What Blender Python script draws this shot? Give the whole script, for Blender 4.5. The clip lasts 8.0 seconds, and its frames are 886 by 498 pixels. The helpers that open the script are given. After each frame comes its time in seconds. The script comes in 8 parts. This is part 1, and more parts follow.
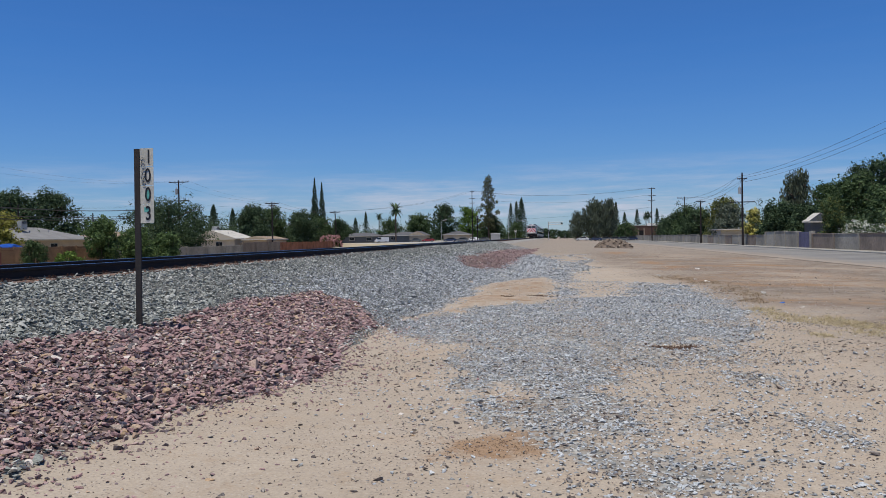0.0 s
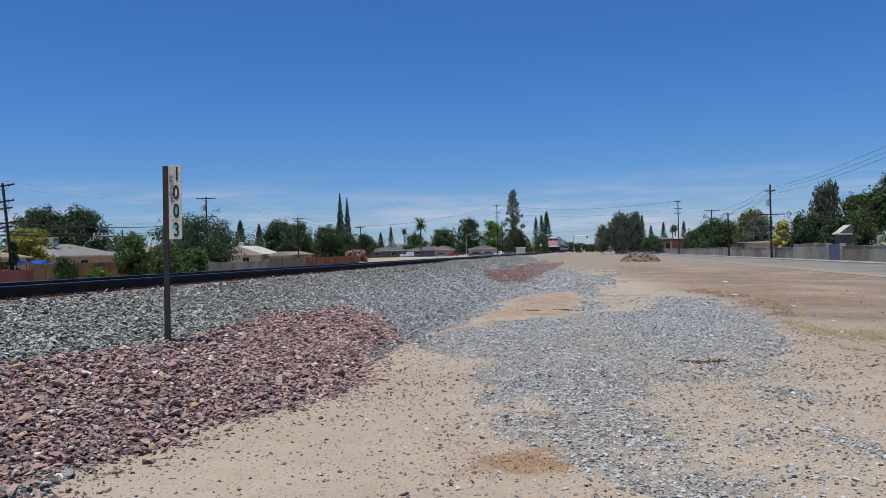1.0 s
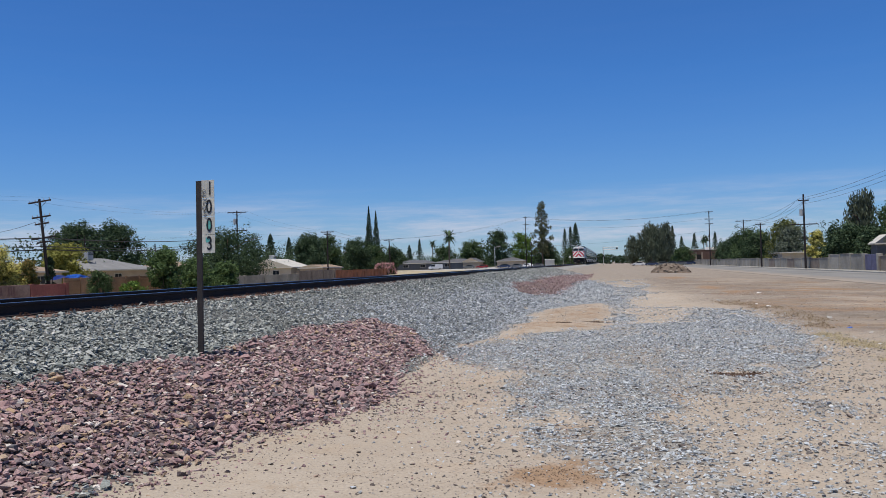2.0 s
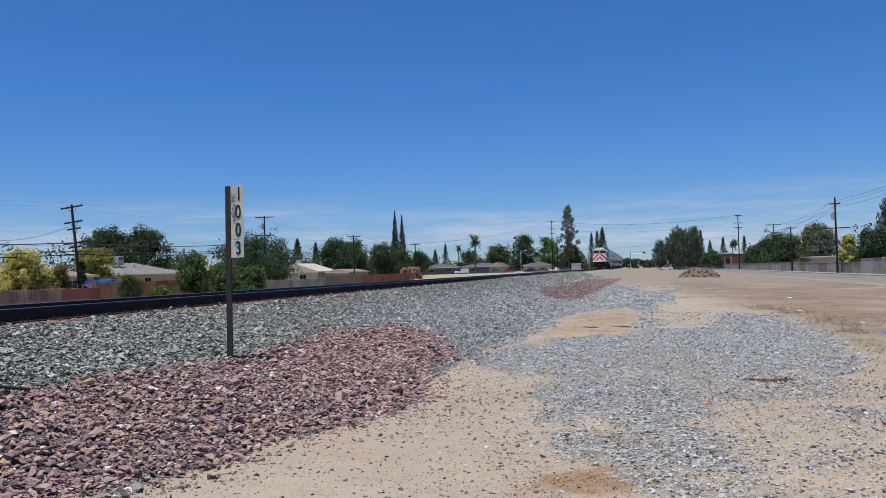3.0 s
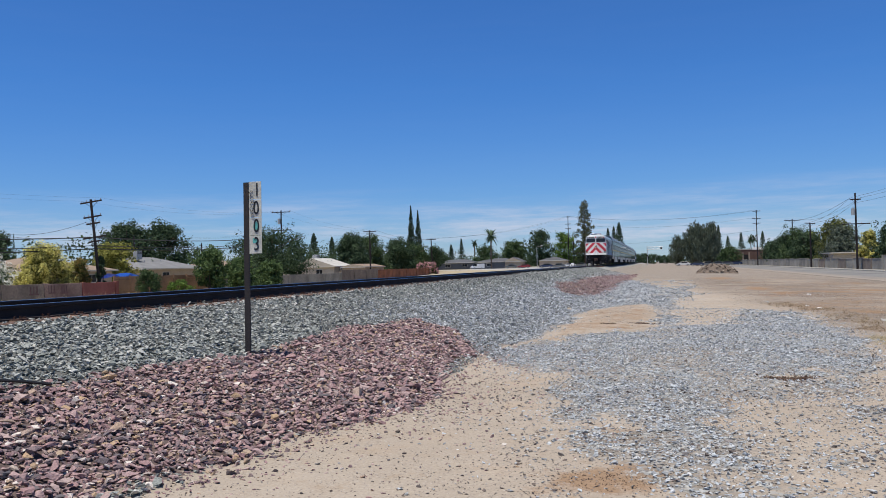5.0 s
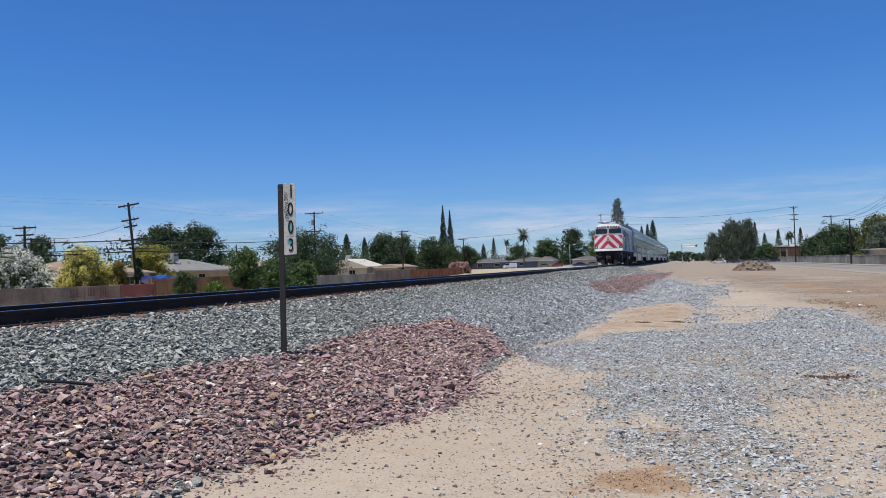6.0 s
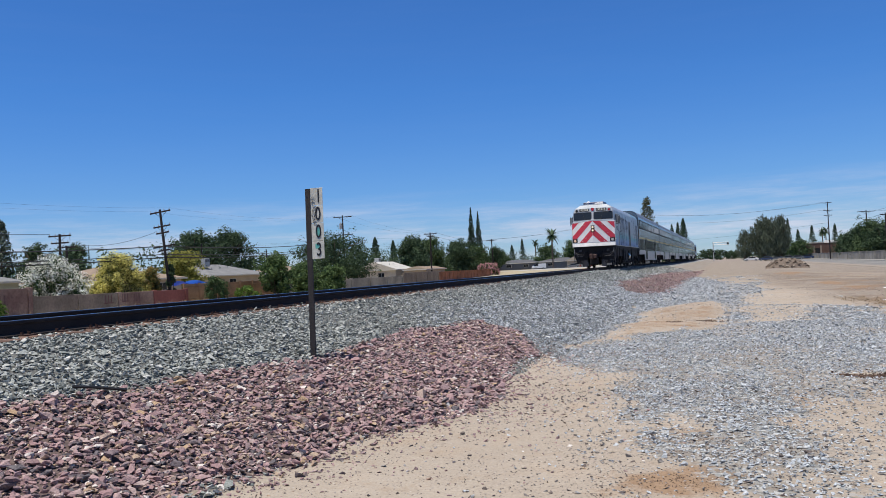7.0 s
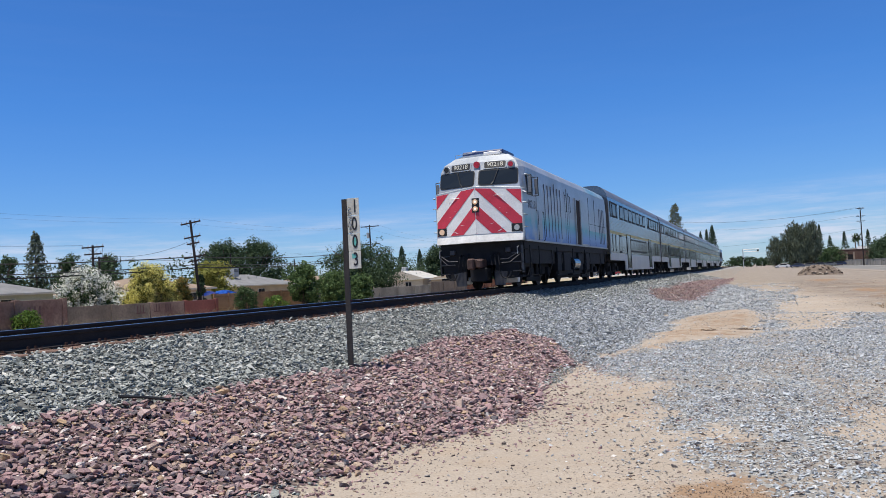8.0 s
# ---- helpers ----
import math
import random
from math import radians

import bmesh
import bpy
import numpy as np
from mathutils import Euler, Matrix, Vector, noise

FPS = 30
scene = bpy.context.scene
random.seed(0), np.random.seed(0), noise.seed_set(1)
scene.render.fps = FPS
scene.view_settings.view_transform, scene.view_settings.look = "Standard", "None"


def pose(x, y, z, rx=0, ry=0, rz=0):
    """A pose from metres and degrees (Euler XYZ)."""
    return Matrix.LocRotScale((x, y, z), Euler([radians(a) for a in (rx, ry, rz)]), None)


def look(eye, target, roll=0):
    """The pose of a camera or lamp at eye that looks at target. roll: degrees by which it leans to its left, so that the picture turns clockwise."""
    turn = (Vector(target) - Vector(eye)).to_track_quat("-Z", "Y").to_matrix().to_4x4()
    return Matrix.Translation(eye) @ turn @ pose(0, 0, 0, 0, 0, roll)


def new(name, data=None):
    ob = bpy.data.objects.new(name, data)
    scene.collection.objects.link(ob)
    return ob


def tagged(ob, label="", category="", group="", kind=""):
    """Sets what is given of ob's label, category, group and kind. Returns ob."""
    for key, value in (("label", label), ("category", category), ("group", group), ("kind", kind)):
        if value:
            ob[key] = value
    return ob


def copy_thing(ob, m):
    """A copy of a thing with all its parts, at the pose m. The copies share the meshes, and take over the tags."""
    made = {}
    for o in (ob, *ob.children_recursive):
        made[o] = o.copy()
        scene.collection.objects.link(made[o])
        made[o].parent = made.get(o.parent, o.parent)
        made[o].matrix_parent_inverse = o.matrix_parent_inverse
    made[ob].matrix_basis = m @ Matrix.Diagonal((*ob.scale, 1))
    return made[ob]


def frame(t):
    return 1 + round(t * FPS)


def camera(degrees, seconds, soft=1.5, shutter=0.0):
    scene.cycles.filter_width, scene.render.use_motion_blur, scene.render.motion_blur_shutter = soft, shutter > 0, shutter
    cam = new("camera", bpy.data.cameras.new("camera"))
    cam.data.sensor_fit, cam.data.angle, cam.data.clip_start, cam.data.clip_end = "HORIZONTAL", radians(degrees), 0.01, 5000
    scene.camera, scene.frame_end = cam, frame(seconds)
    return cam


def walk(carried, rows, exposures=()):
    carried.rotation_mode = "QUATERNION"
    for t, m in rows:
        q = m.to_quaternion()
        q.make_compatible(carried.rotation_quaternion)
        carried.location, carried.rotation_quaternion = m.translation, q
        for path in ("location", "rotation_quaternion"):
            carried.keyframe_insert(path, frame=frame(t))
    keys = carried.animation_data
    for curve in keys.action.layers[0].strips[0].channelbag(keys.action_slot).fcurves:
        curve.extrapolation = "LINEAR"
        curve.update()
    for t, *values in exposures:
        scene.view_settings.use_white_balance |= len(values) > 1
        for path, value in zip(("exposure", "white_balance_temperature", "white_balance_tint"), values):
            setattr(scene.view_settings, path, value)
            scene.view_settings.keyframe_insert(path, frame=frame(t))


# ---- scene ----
cam = camera(57.9, 8.0, soft=0.5)
PATH = [
    (0, (-0.002, -0.004, 1.595), (-0.283, 1.976, 1.568), -0.9),
    (0.5, (0.0, -0.007, 1.595), (-0.323, 1.967, 1.584), -1.1),
    (1, (0.001, -0.011, 1.596), (-0.341, 1.959, 1.606), -1.2),
    (1.5, (-0.008, -0.021, 1.597), (-0.379, 1.945, 1.625), -1.3),
    (3, (-0.035, -0.02, 1.599), (-0.509, 1.923, 1.654), -1.5),
    (3.5, (-0.042, 0.007, 1.602), (-0.507, 1.951, 1.638), -0.9),
    (4, (-0.038, 0.01, 1.607), (-0.509, 1.953, 1.643), -1.6),
    (4.2, (-0.032, -0.01, 1.619), (-0.504, 1.933, 1.649), -1.7),
    (5.5, (-0.07, -0.018, 1.618), (-0.624, 1.904, 1.669), -1.3),
    (6, (-0.072, -0.014, 1.618), (-0.662, 1.897, 1.663), -1.8),
    (6.5, (-0.081, -0.017, 1.617), (-0.703, 1.883, 1.659), -2.2),
    (7, (-0.054, -0.011, 1.622), (-0.711, 1.877, 1.674), -2.6),
    (7.5, (-0.101, -0.034, 1.624), (-0.802, 1.839, 1.68), -2.7),
    (8, (-0.177, -0.063, 1.635), (-0.894, 1.802, 1.712), -2.9),
]
walk(cam, [(t, look(eye, target, roll)) for t, eye, target, roll in PATH],
     exposures=[(0.0, 0.0), (1.5, 0.08), (3.5, 0.15), (5.5, 0.22), (6.5, 0.26), (7.3, 0.31), (8.0, 0.40)])

# ---------------------------------------------------------------- world, sun
SUN_EL, SUN_AZ = radians(77), radians(214)  # azimuth clockwise from +y: behind the camera, on the houses' side
world = bpy.data.worlds.new("sky")
scene.world = world
world.use_nodes = True
wn, wl = world.node_tree.nodes, world.node_tree.links
wn.clear()
w_out, w_bg, w_sky = wn.new("ShaderNodeOutputWorld"), wn.new("ShaderNodeBackground"), wn.new("ShaderNodeTexSky")
w_sky.sky_type, w_sky.sun_disc = "NISHITA", False
w_sky.sun_elevation, w_sky.sun_rotation = SUN_EL, SUN_AZ
w_sky.altitude, w_sky.air_density, w_sky.dust_density, w_sky.ozone_density = 100, 1.0, 0.0, 4.0
w_bg.inputs["Strength"].default_value = 0.094
# thin streaks of high cloud, thicker low over the horizon
w_co, w_sep, w_map = wn.new("ShaderNodeTexCoord"), wn.new("ShaderNodeSeparateXYZ"), wn.new("ShaderNodeMapping")
w_map.inputs["Scale"].default_value = (2.0, 2.0, 30)
w_no = wn.new("ShaderNodeTexNoise")
w_no.inputs["Scale"].default_value, w_no.inputs["Detail"].default_value, w_no.inputs["Roughness"].default_value = 1.6, 8, 0.62
w_r1 = wn.new("ShaderNodeMapRange")
w_r1.inputs["From Min"].default_value, w_r1.inputs["From Max"].default_value = 0.37, 0.59
w_r2 = wn.new("ShaderNodeMapRange")
w_r2.inputs["From Min"].default_value, w_r2.inputs["From Max"].default_value = 0.10, 0.03
w_r2.inputs["To Min"].default_value = 0.008
# broken up into shorter puffs
w_map2, w_no2, w_r6, w_m4 = wn.new("ShaderNodeMapping"), wn.new("ShaderNodeTexNoise"), wn.new("ShaderNodeMapRange"), wn.new("ShaderNodeMath")
w_map2.inputs["Scale"].default_value = (5.0, 5.0, 46)
w_no2.inputs["Scale"].default_value, w_no2.inputs["Detail"].default_value, w_no2.inputs["Roughness"].default_value = 1.7, 9, 0.66
w_r6.inputs["From Min"].default_value, w_r6.inputs["From Max"].default_value = 0.40, 0.64
w_r6.inputs["To Min"].default_value = 0.2
w_m4.operation = "MULTIPLY"
w_r3 = wn.new("ShaderNodeMapRange")
w_r3.inputs["From Min"].default_value, w_r3.inputs["From Max"].default_value = 0.0, 0.03
w_m1, w_m2 = wn.new("ShaderNodeMath"), wn.new("ShaderNodeMath")
w_m1.operation = w_m2.operation = "MULTIPLY"
w_mix = wn.new("ShaderNodeMix")
w_mix.data_type = "RGBA"
w_mix.inputs[7].default_value = (5.9, 6.1, 7.2, 1)
w_m3 = wn.new("ShaderNodeMath")
w_m3.operation = "MULTIPLY"
w_m3.inputs[1].default_value = 0.9
wl.new(w_co.outputs["Generated"], w_sep.inputs[0])
wl.new(w_co.outputs["Generated"], w_map.inputs["Vector"])
wl.new(w_map.outputs[0], w_no.inputs["Vector"])
wl.new(w_no.outputs["Fac"], w_r1.inputs["Value"])
wl.new(w_sep.outputs["Z"], w_r2.inputs["Value"])
wl.new(w_sep.outputs["Z"], w_r3.inputs["Value"])
wl.new(w_co.outputs["Generated"], w_map2.inputs["Vector"])
wl.new(w_map2.outputs[0], w_no2.inputs["Vector"])
wl.new(w_no2.outputs["Fac"], w_r6.inputs["Value"])
wl.new(w_r1.outputs[0], w_m4.inputs[0])
wl.new(w_r6.outputs[0], w_m4.inputs[1])
wl.new(w_m4.outputs[0], w_m1.inputs[0])
wl.new(w_r2.outputs[0], w_m1.inputs[1])
wl.new(w_m1.outputs[0], w_m2.inputs[0])
wl.new(w_r3.outputs[0], w_m2.inputs[1])
wl.new(w_m2.outputs[0], w_m3.inputs[0])
wl.new(w_m3.outputs[0], w_mix.inputs["Factor"])
w_tint = wn.new("ShaderNodeMix")
w_tint.data_type, w_tint.blend_type = "RGBA", "MULTIPLY"
w_tint.inputs["Factor"].default_value = 1.0
w_r4, w_hz = wn.new("ShaderNodeMapRange"), wn.new("ShaderNodeMix")
w_r4.inputs["From Min"].default_value, w_r4.inputs["From Max"].default_value = 0.0, 0.22
w_hz.data_type = "RGBA"
w_hz.inputs[6].default_value, w_hz.inputs[7].default_value = (0.44, 0.62, 0.95, 1), (0.30, 0.625, 1.06, 1)
wl.new(w_sep.outputs["Z"], w_r4.inputs["Value"])
wl.new(w_r4.outputs[0], w_hz.inputs["Factor"])
# whiter towards the high sun
w_r5, w_top = wn.new("ShaderNodeMapRange"), wn.new("ShaderNodeMix")
w_r5.inputs["From Min"].default_value, w_r5.inputs["From Max"].default_value = 0.34, 0.75
w_top.data_type = "RGBA"
w_top.inputs[7].default_value = (0.52, 0.64, 0.80, 1)
wl.new(w_sep.outputs["Z"], w_r5.inputs["Value"])
wl.new(w_r5.outputs[0], w_top.inputs["Factor"])
wl.new(w_hz.outputs[2], w_top.inputs[6])
wl.new(w_top.outputs[2], w_tint.inputs[7])
wl.new(w_sky.outputs[0], w_tint.inputs[6])
wl.new(w_tint.outputs[2], w_mix.inputs[6])
wl.new(w_mix.outputs[2], w_bg.inputs["Color"])
wl.new(w_bg.outputs[0], w_out.inputs[0])

sun = new("sun", bpy.data.lights.new("sun", "SUN"))
sun.data.energy, sun.data.angle, sun.data.color = 4.6, radians(0.5), (1.0, 0.955, 0.88)
sun_way = Vector((math.sin(SUN_AZ) * math.cos(SUN_EL), math.cos(SUN_AZ) * math.cos(SUN_EL), math.sin(SUN_EL)))
sun.matrix_world = look(sun_way * 80, (0, 0, 0))


# ---------------------------------------------------------------- materials
def shader(name):
    m = bpy.data.materials.new(name)
    m.use_nodes = True
    n, l = m.node_tree.nodes, m.node_tree.links
    return m, n, l, n["Principled BSDF"]


def scaled(c, k):
    return (min(1, c[0] * k), min(1, c[1] * k), min(1, c[2] * k), 1)


def surface(name, base, rough=0.8, metal=0.0, var=0.18, size=1.5, bump=0.15, fine=30, second=None, spread=0.0, island=False, coat=0.0):
    """A surface whose colour varies coarsely and finely, with a fine relief; spread: how far alike pieces differ."""
    m, n, l, b = shader(name)
    b.inputs["Roughness"].default_value, b.inputs["Metallic"].default_value = rough, metal
    b.inputs["Coat Weight"].default_value = coat
    co = n.new("ShaderNodeTexCoord")
    n1, n2 = n.new("ShaderNodeTexNoise"), n.new("ShaderNodeTexNoise")
    n1.inputs["Scale"].default_value, n1.inputs["Detail"].default_value = size, 5
    n2.inputs["Scale"].default_value, n2.inputs["Detail"].default_value = fine, 4
    l.new(co.outputs["Object"], n1.inputs["Vector"])
    l.new(co.outputs["Object"], n2.inputs["Vector"])
    ramp = n.new("ShaderNodeValToRGB")
    ramp.color_ramp.elements[0].position, ramp.color_ramp.elements[1].position = 0.3, 0.7
    ramp.color_ramp.elements[0].color = scaled(base, 1 - var)
    ramp.color_ramp.elements[1].color = scaled(second or base, 1 + var)
    l.new(n1.outputs["Fac"], ramp.inputs[0])
    mul = n.new("ShaderNodeMix")
    mul.data_type, mul.blend_type = "RGBA", "MULTIPLY"
    mul.inputs["Factor"].default_value = 1.0
    r2 = n.new("ShaderNodeMapRange")
    r2.inputs["From Min"].default_value, r2.inputs["From Max"].default_value = 0.25, 0.75
    r2.inputs["To Min"].default_value, r2.inputs["To Max"].default_value = 1 - var, 1 + var * 0.6
    l.new(n2.outputs["Fac"], r2.inputs["Value"])
    l.new(ramp.outputs[0], mul.inputs[6])
    l.new(r2.outputs[0], mul.inputs[7])
    out = mul.outputs[2]
    if spread:
        r3 = n.new("ShaderNodeMapRange")
        r3.inputs["To Min"].default_value, r3.inputs["To Max"].default_value = 1 - spread, 1 + spread
        if island:
            l.new(n.new("ShaderNodeNewGeometry").outputs["Random Per Island"], r3.inputs["Value"])
        else:
            l.new(n.new("ShaderNodeObjectInfo").outputs["Random"], r3.inputs["Value"])
        m3 = n.new("ShaderNodeMix")
        m3.data_type, m3.blend_type = "RGBA", "MULTIPLY"
        m3.inputs["Factor"].default_value = 1.0
        l.new(out, m3.inputs[6])
        l.new(r3.outputs[0], m3.inputs[7])
        out = m3.outputs[2]
    l.new(out, b.inputs["Base Color"])
    if bump:
        bp = n.new("ShaderNodeBump")
        bp.inputs["Strength"].default_value, bp.inputs["Distance"].default_value = bump, 0.02
        l.new(n2.outputs["Fac"], bp.inputs["Height"])
        l.new(bp.outputs[0], b.inputs["Normal"])
    return m


def stone_surface(name, colours, island=True):
    """Broken stone: each piece takes one of the colours, with grain."""
    m, n, l, b = shader(name)
    b.inputs["Roughness"].default_value = 0.85
    ramp = n.new("ShaderNodeValToRGB")
    ramp.color_ramp.interpolation = "LINEAR"
    for i, (p, c) in enumerate(colours):
        e = ramp.color_ramp.elements[i] if i < 2 else ramp.color_ramp.elements.new(p)
        e.position, e.color = p, (*c, 1)
    src = n.new("ShaderNodeNewGeometry").outputs["Random Per Island"] if island else n.new("ShaderNodeObjectInfo").outputs["Random"]
    l.new(src, ramp.inputs[0])
    co, no = n.new("ShaderNodeTexCoord"), n.new("ShaderNodeTexNoise")
    no.inputs["Scale"].default_value, no.inputs["Detail"].default_value = 70, 6
    l.new(co.outputs["Object"], no.inputs["Vector"])
    r = n.new("ShaderNodeMapRange")
    r.inputs["From Min"].default_value, r.inputs["From Max"].default_value = 0.3, 0.7
    r.inputs["To Min"].default_value, r.inputs["To Max"].default_value = 0.68, 1.18
    l.new(no.outputs["Fac"], r.inputs["Value"])
    mul = n.new("ShaderNodeMix")
    mul.data_type, mul.blend_type = "RGBA", "MULTIPLY"
    mul.inputs["Factor"].default_value = 1
    l.new(ramp.outputs[0], mul.inputs[6])
    l.new(r.outputs[0], mul.inputs[7])
    l.new(mul.outputs[2], b.inputs["Base Color"])
    bp = n.new("ShaderNodeBump")
    bp.inputs["Strength"].default_value, bp.inputs["Distance"].default_value = 0.7, 0.012
    l.new(no.outputs["Fac"], bp.inputs["Height"])
    l.new(bp.outputs[0], b.inputs["Normal"])
    return m


def leaf_surface(name, dark, light, through_light=0.3):
    """Leaves: each one between two greens, letting some light through."""
    m, n, l, b = shader(name)
    b.inputs["Roughness"].default_value = 0.6
    b.inputs["Specular IOR Level"].default_value = 0.1
    ramp = n.new("ShaderNodeValToRGB")
    ramp.color_ramp.elements[0].color, ramp.color_ramp.elements[1].color = (*dark, 1), (*light, 1)
    l.new(n.new("ShaderNodeNewGeometry").outputs["Random Per Island"], ramp.inputs[0])
    l.new(ramp.outputs[0], b.inputs["Base Color"])
    tr, mx = n.new("ShaderNodeBsdfTranslucent"), n.new("ShaderNodeMixShader")
    mx.inputs[0].default_value = through_light
    l.new(ramp.outputs[0], tr.inputs["Color"])
    l.new(b.outputs[0], mx.inputs[1])
    l.new(tr.outputs[0], mx.inputs[2])
    l.new(mx.outputs[0], n["Material Output"].inputs[0])
    return m


def glow(name, colour, strength):
    m, n, l, b = shader(name)
    b.inputs["Base Color"].default_value = (*colour, 1)
    b.inputs["Emission Color"].default_value, b.inputs["Emission Strength"].default_value = (*colour, 1), strength
    return m


def glass(name, colour=(0.02, 0.025, 0.03), rough=0.05, gloss=0.4):
    m, n, l, b = shader(name)
    b.inputs["Base Color"].default_value = (*colour, 1)
    b.inputs["Roughness"].default_value, b.inputs["Specular IOR Level"].default_value = rough, gloss
    return m


def sprayed_wash():
    """Silver paint misted over with blue below and teal above, in uneven clouds."""
    m = surface("sprayed_loco_paint", (0.42, 0.44, 0.455), 0.38, 0.3, 0.12, 0.7, 0.05, 9)
    n, l, b = m.node_tree.nodes, m.node_tree.links, m.node_tree.nodes["Principled BSDF"]
    silver = b.inputs["Base Color"].links[0].from_socket
    co, sep, ramp, no, cut, lift = n.new("ShaderNodeTexCoord"), n.new("ShaderNodeSeparateXYZ"), n.new("ShaderNodeValToRGB"), n.new("ShaderNodeTexNoise"), n.new("ShaderNodeMapRange"), n.new("ShaderNodeMapRange")
    l.new(co.outputs["Object"], sep.inputs[0])
    lift.inputs["From Min"].default_value, lift.inputs["From Max"].default_value = 1.6, 2.68
    l.new(sep.outputs["Z"], lift.inputs["Value"])
    for i, (p, c) in enumerate(((0.0, (0.07, 0.17, 0.46)), (1.0, (0.42, 0.45, 0.46)), (0.3, (0.20, 0.33, 0.56)), (0.62, (0.13, 0.40, 0.43)), (0.8, (0.30, 0.45, 0.46)))):
        e = ramp.color_ramp.elements[i] if i < 2 else ramp.color_ramp.elements.new(p)
        e.position, e.color = p, (*c, 1)
    l.new(lift.outputs[0], ramp.inputs[0])
    no.inputs["Scale"].default_value, no.inputs["Detail"].default_value, no.inputs["Roughness"].default_value = 0.9, 5, 0.6
    l.new(co.outputs["Object"], no.inputs["Vector"])
    cut.inputs["From Min"].default_value, cut.inputs["From Max"].default_value = 0.26, 0.44
    l.new(no.outputs["Fac"], cut.inputs["Value"])
    mx = n.new("ShaderNodeMix")
    mx.data_type = "RGBA"
    l.new(cut.outputs[0], mx.inputs["Factor"])
    l.new(silver, mx.inputs[6])
    l.new(ramp.outputs[0], mx.inputs[7])
    l.new(mx.outputs[2], b.inputs["Base Color"])
    return m


def drifted_asphalt():
    """Sun-bleached asphalt with sand drifted over its edge beside the lot."""
    m = surface("worn_asphalt", (0.15, 0.143, 0.132), 0.9, 0, 0.16, 0.2, 0.15, 25, (0.20, 0.19, 0.172))
    n, l, b = m.node_tree.nodes, m.node_tree.links, m.node_tree.nodes["Principled BSDF"]
    grey = b.inputs["Base Color"].links[0].from_socket
    co, sep = n.new("ShaderNodeTexCoord"), n.new("ShaderNodeSeparateXYZ")
    l.new(co.outputs["Object"], sep.inputs[0])
    stretch, no = n.new("ShaderNodeMapping"), n.new("ShaderNodeTexNoise")
    stretch.inputs["Scale"].default_value = (1.0, 0.14, 1)
    no.inputs["Scale"].default_value, no.inputs["Detail"].default_value, no.inputs["Roughness"].default_value = 0.7, 8, 0.7
    l.new(co.outputs["Object"], stretch.inputs["Vector"])
    l.new(stretch.outputs[0], no.inputs["Vector"])
    edge, add, cut = n.new("ShaderNodeMapRange"), n.new("ShaderNodeMath"), n.new("ShaderNodeMapRange")
    edge.inputs["From Min"].default_value, edge.inputs["From Max"].default_value = 16.0, 20.5
    edge.inputs["To Min"].default_value, edge.inputs["To Max"].default_value = 0.62, -0.12
    l.new(sep.outputs["X"], edge.inputs["Value"])
    add.operation = "ADD"
    l.new(edge.outputs[0], add.inputs[0])
    l.new(no.outputs["Fac"], add.inputs[1])
    cut.inputs["From Min"].default_value, cut.inputs["From Max"].default_value = 0.55, 0.95
    l.new(add.outputs[0], cut.inputs["Value"])
    mx = n.new("ShaderNodeMix")
    mx.data_type = "RGBA"
    mx.inputs[7].default_value = (0.255, 0.212, 0.165, 1)
    l.new(cut.outputs[0], mx.inputs["Factor"])
    l.new(grey, mx.inputs[6])
    l.new(mx.outputs[2], b.inputs["Base Color"])
    return m


M_BALLAST = stone_surface("grey_ballast", [(0.0, (0.133, 0.145, 0.137)), (1.0, (0.614, 0.593, 0.542)), (0.3, (0.231, 0.246, 0.227)), (0.7, (0.343, 0.354, 0.327)), (0.94, (0.44, 0.44, 0.405))])
RED_TONES = [(0.0, (0.115, 0.105, 0.11)), (1.0, (0.67, 0.603, 0.536)), (0.13, (0.191, 0.139, 0.142)), (0.40, (0.311, 0.187, 0.182)), (0.66, (0.378, 0.254, 0.244)), (0.82, (0.402, 0.302, 0.273)), (0.90, (0.402, 0.273, 0.158)), (0.95, (0.479, 0.412, 0.383))]
M_RED = stone_surface("red_ballast", RED_TONES)
M_RED_ONE = stone_surface("red_ballast_loose", RED_TONES, island=False)
M_CHIP = stone_surface("pale_gravel", [(0.0, (0.21, 0.214, 0.212)), (1.0, (0.53, 0.51, 0.48)), (0.35, (0.37, 0.392, 0.412)), (0.75, (0.46, 0.485, 0.505)), (0.95, (0.49, 0.505, 0.515))])
M_RUSTSTONE = stone_surface("rust_stained_ballast", [(0.0, (0.09, 0.055, 0.045)), (1.0, (0.36, 0.24, 0.19)), (0.5, (0.21, 0.115, 0.088))])
M_EARTH = stone_surface("earth_crumbs", [(0.0, (0.055, 0.032, 0.022)), (1.0, (0.26, 0.17, 0.115)), (0.6, (0.13, 0.078, 0.054))])
M_GRIT = stone_surface("mixed_grit", [(0.0, (0.09, 0.075, 0.065)), (1.0, (0.62, 0.58, 0.52)), (0.35, (0.22, 0.195, 0.175)), (0.7, (0.38, 0.37, 0.355))])
M_CLOD = stone_surface("clods", [(0.0, (0.07, 0.06, 0.055)), (1.0, (0.42, 0.36, 0.29)), (0.4, (0.17, 0.13, 0.11)), (0.75, (0.27, 0.25, 0.23))])
M_RAILSIDE = surface("dark_rail_steel", (0.022, 0.016, 0.016), 0.95, 0.0, 0.3, 3, 0.2, 60)
M_RAILTOP = surface("worn_rail_steel", (0.5, 0.5, 0.52), 0.22, 1.0, 0.08, 3, 0.02, 80)
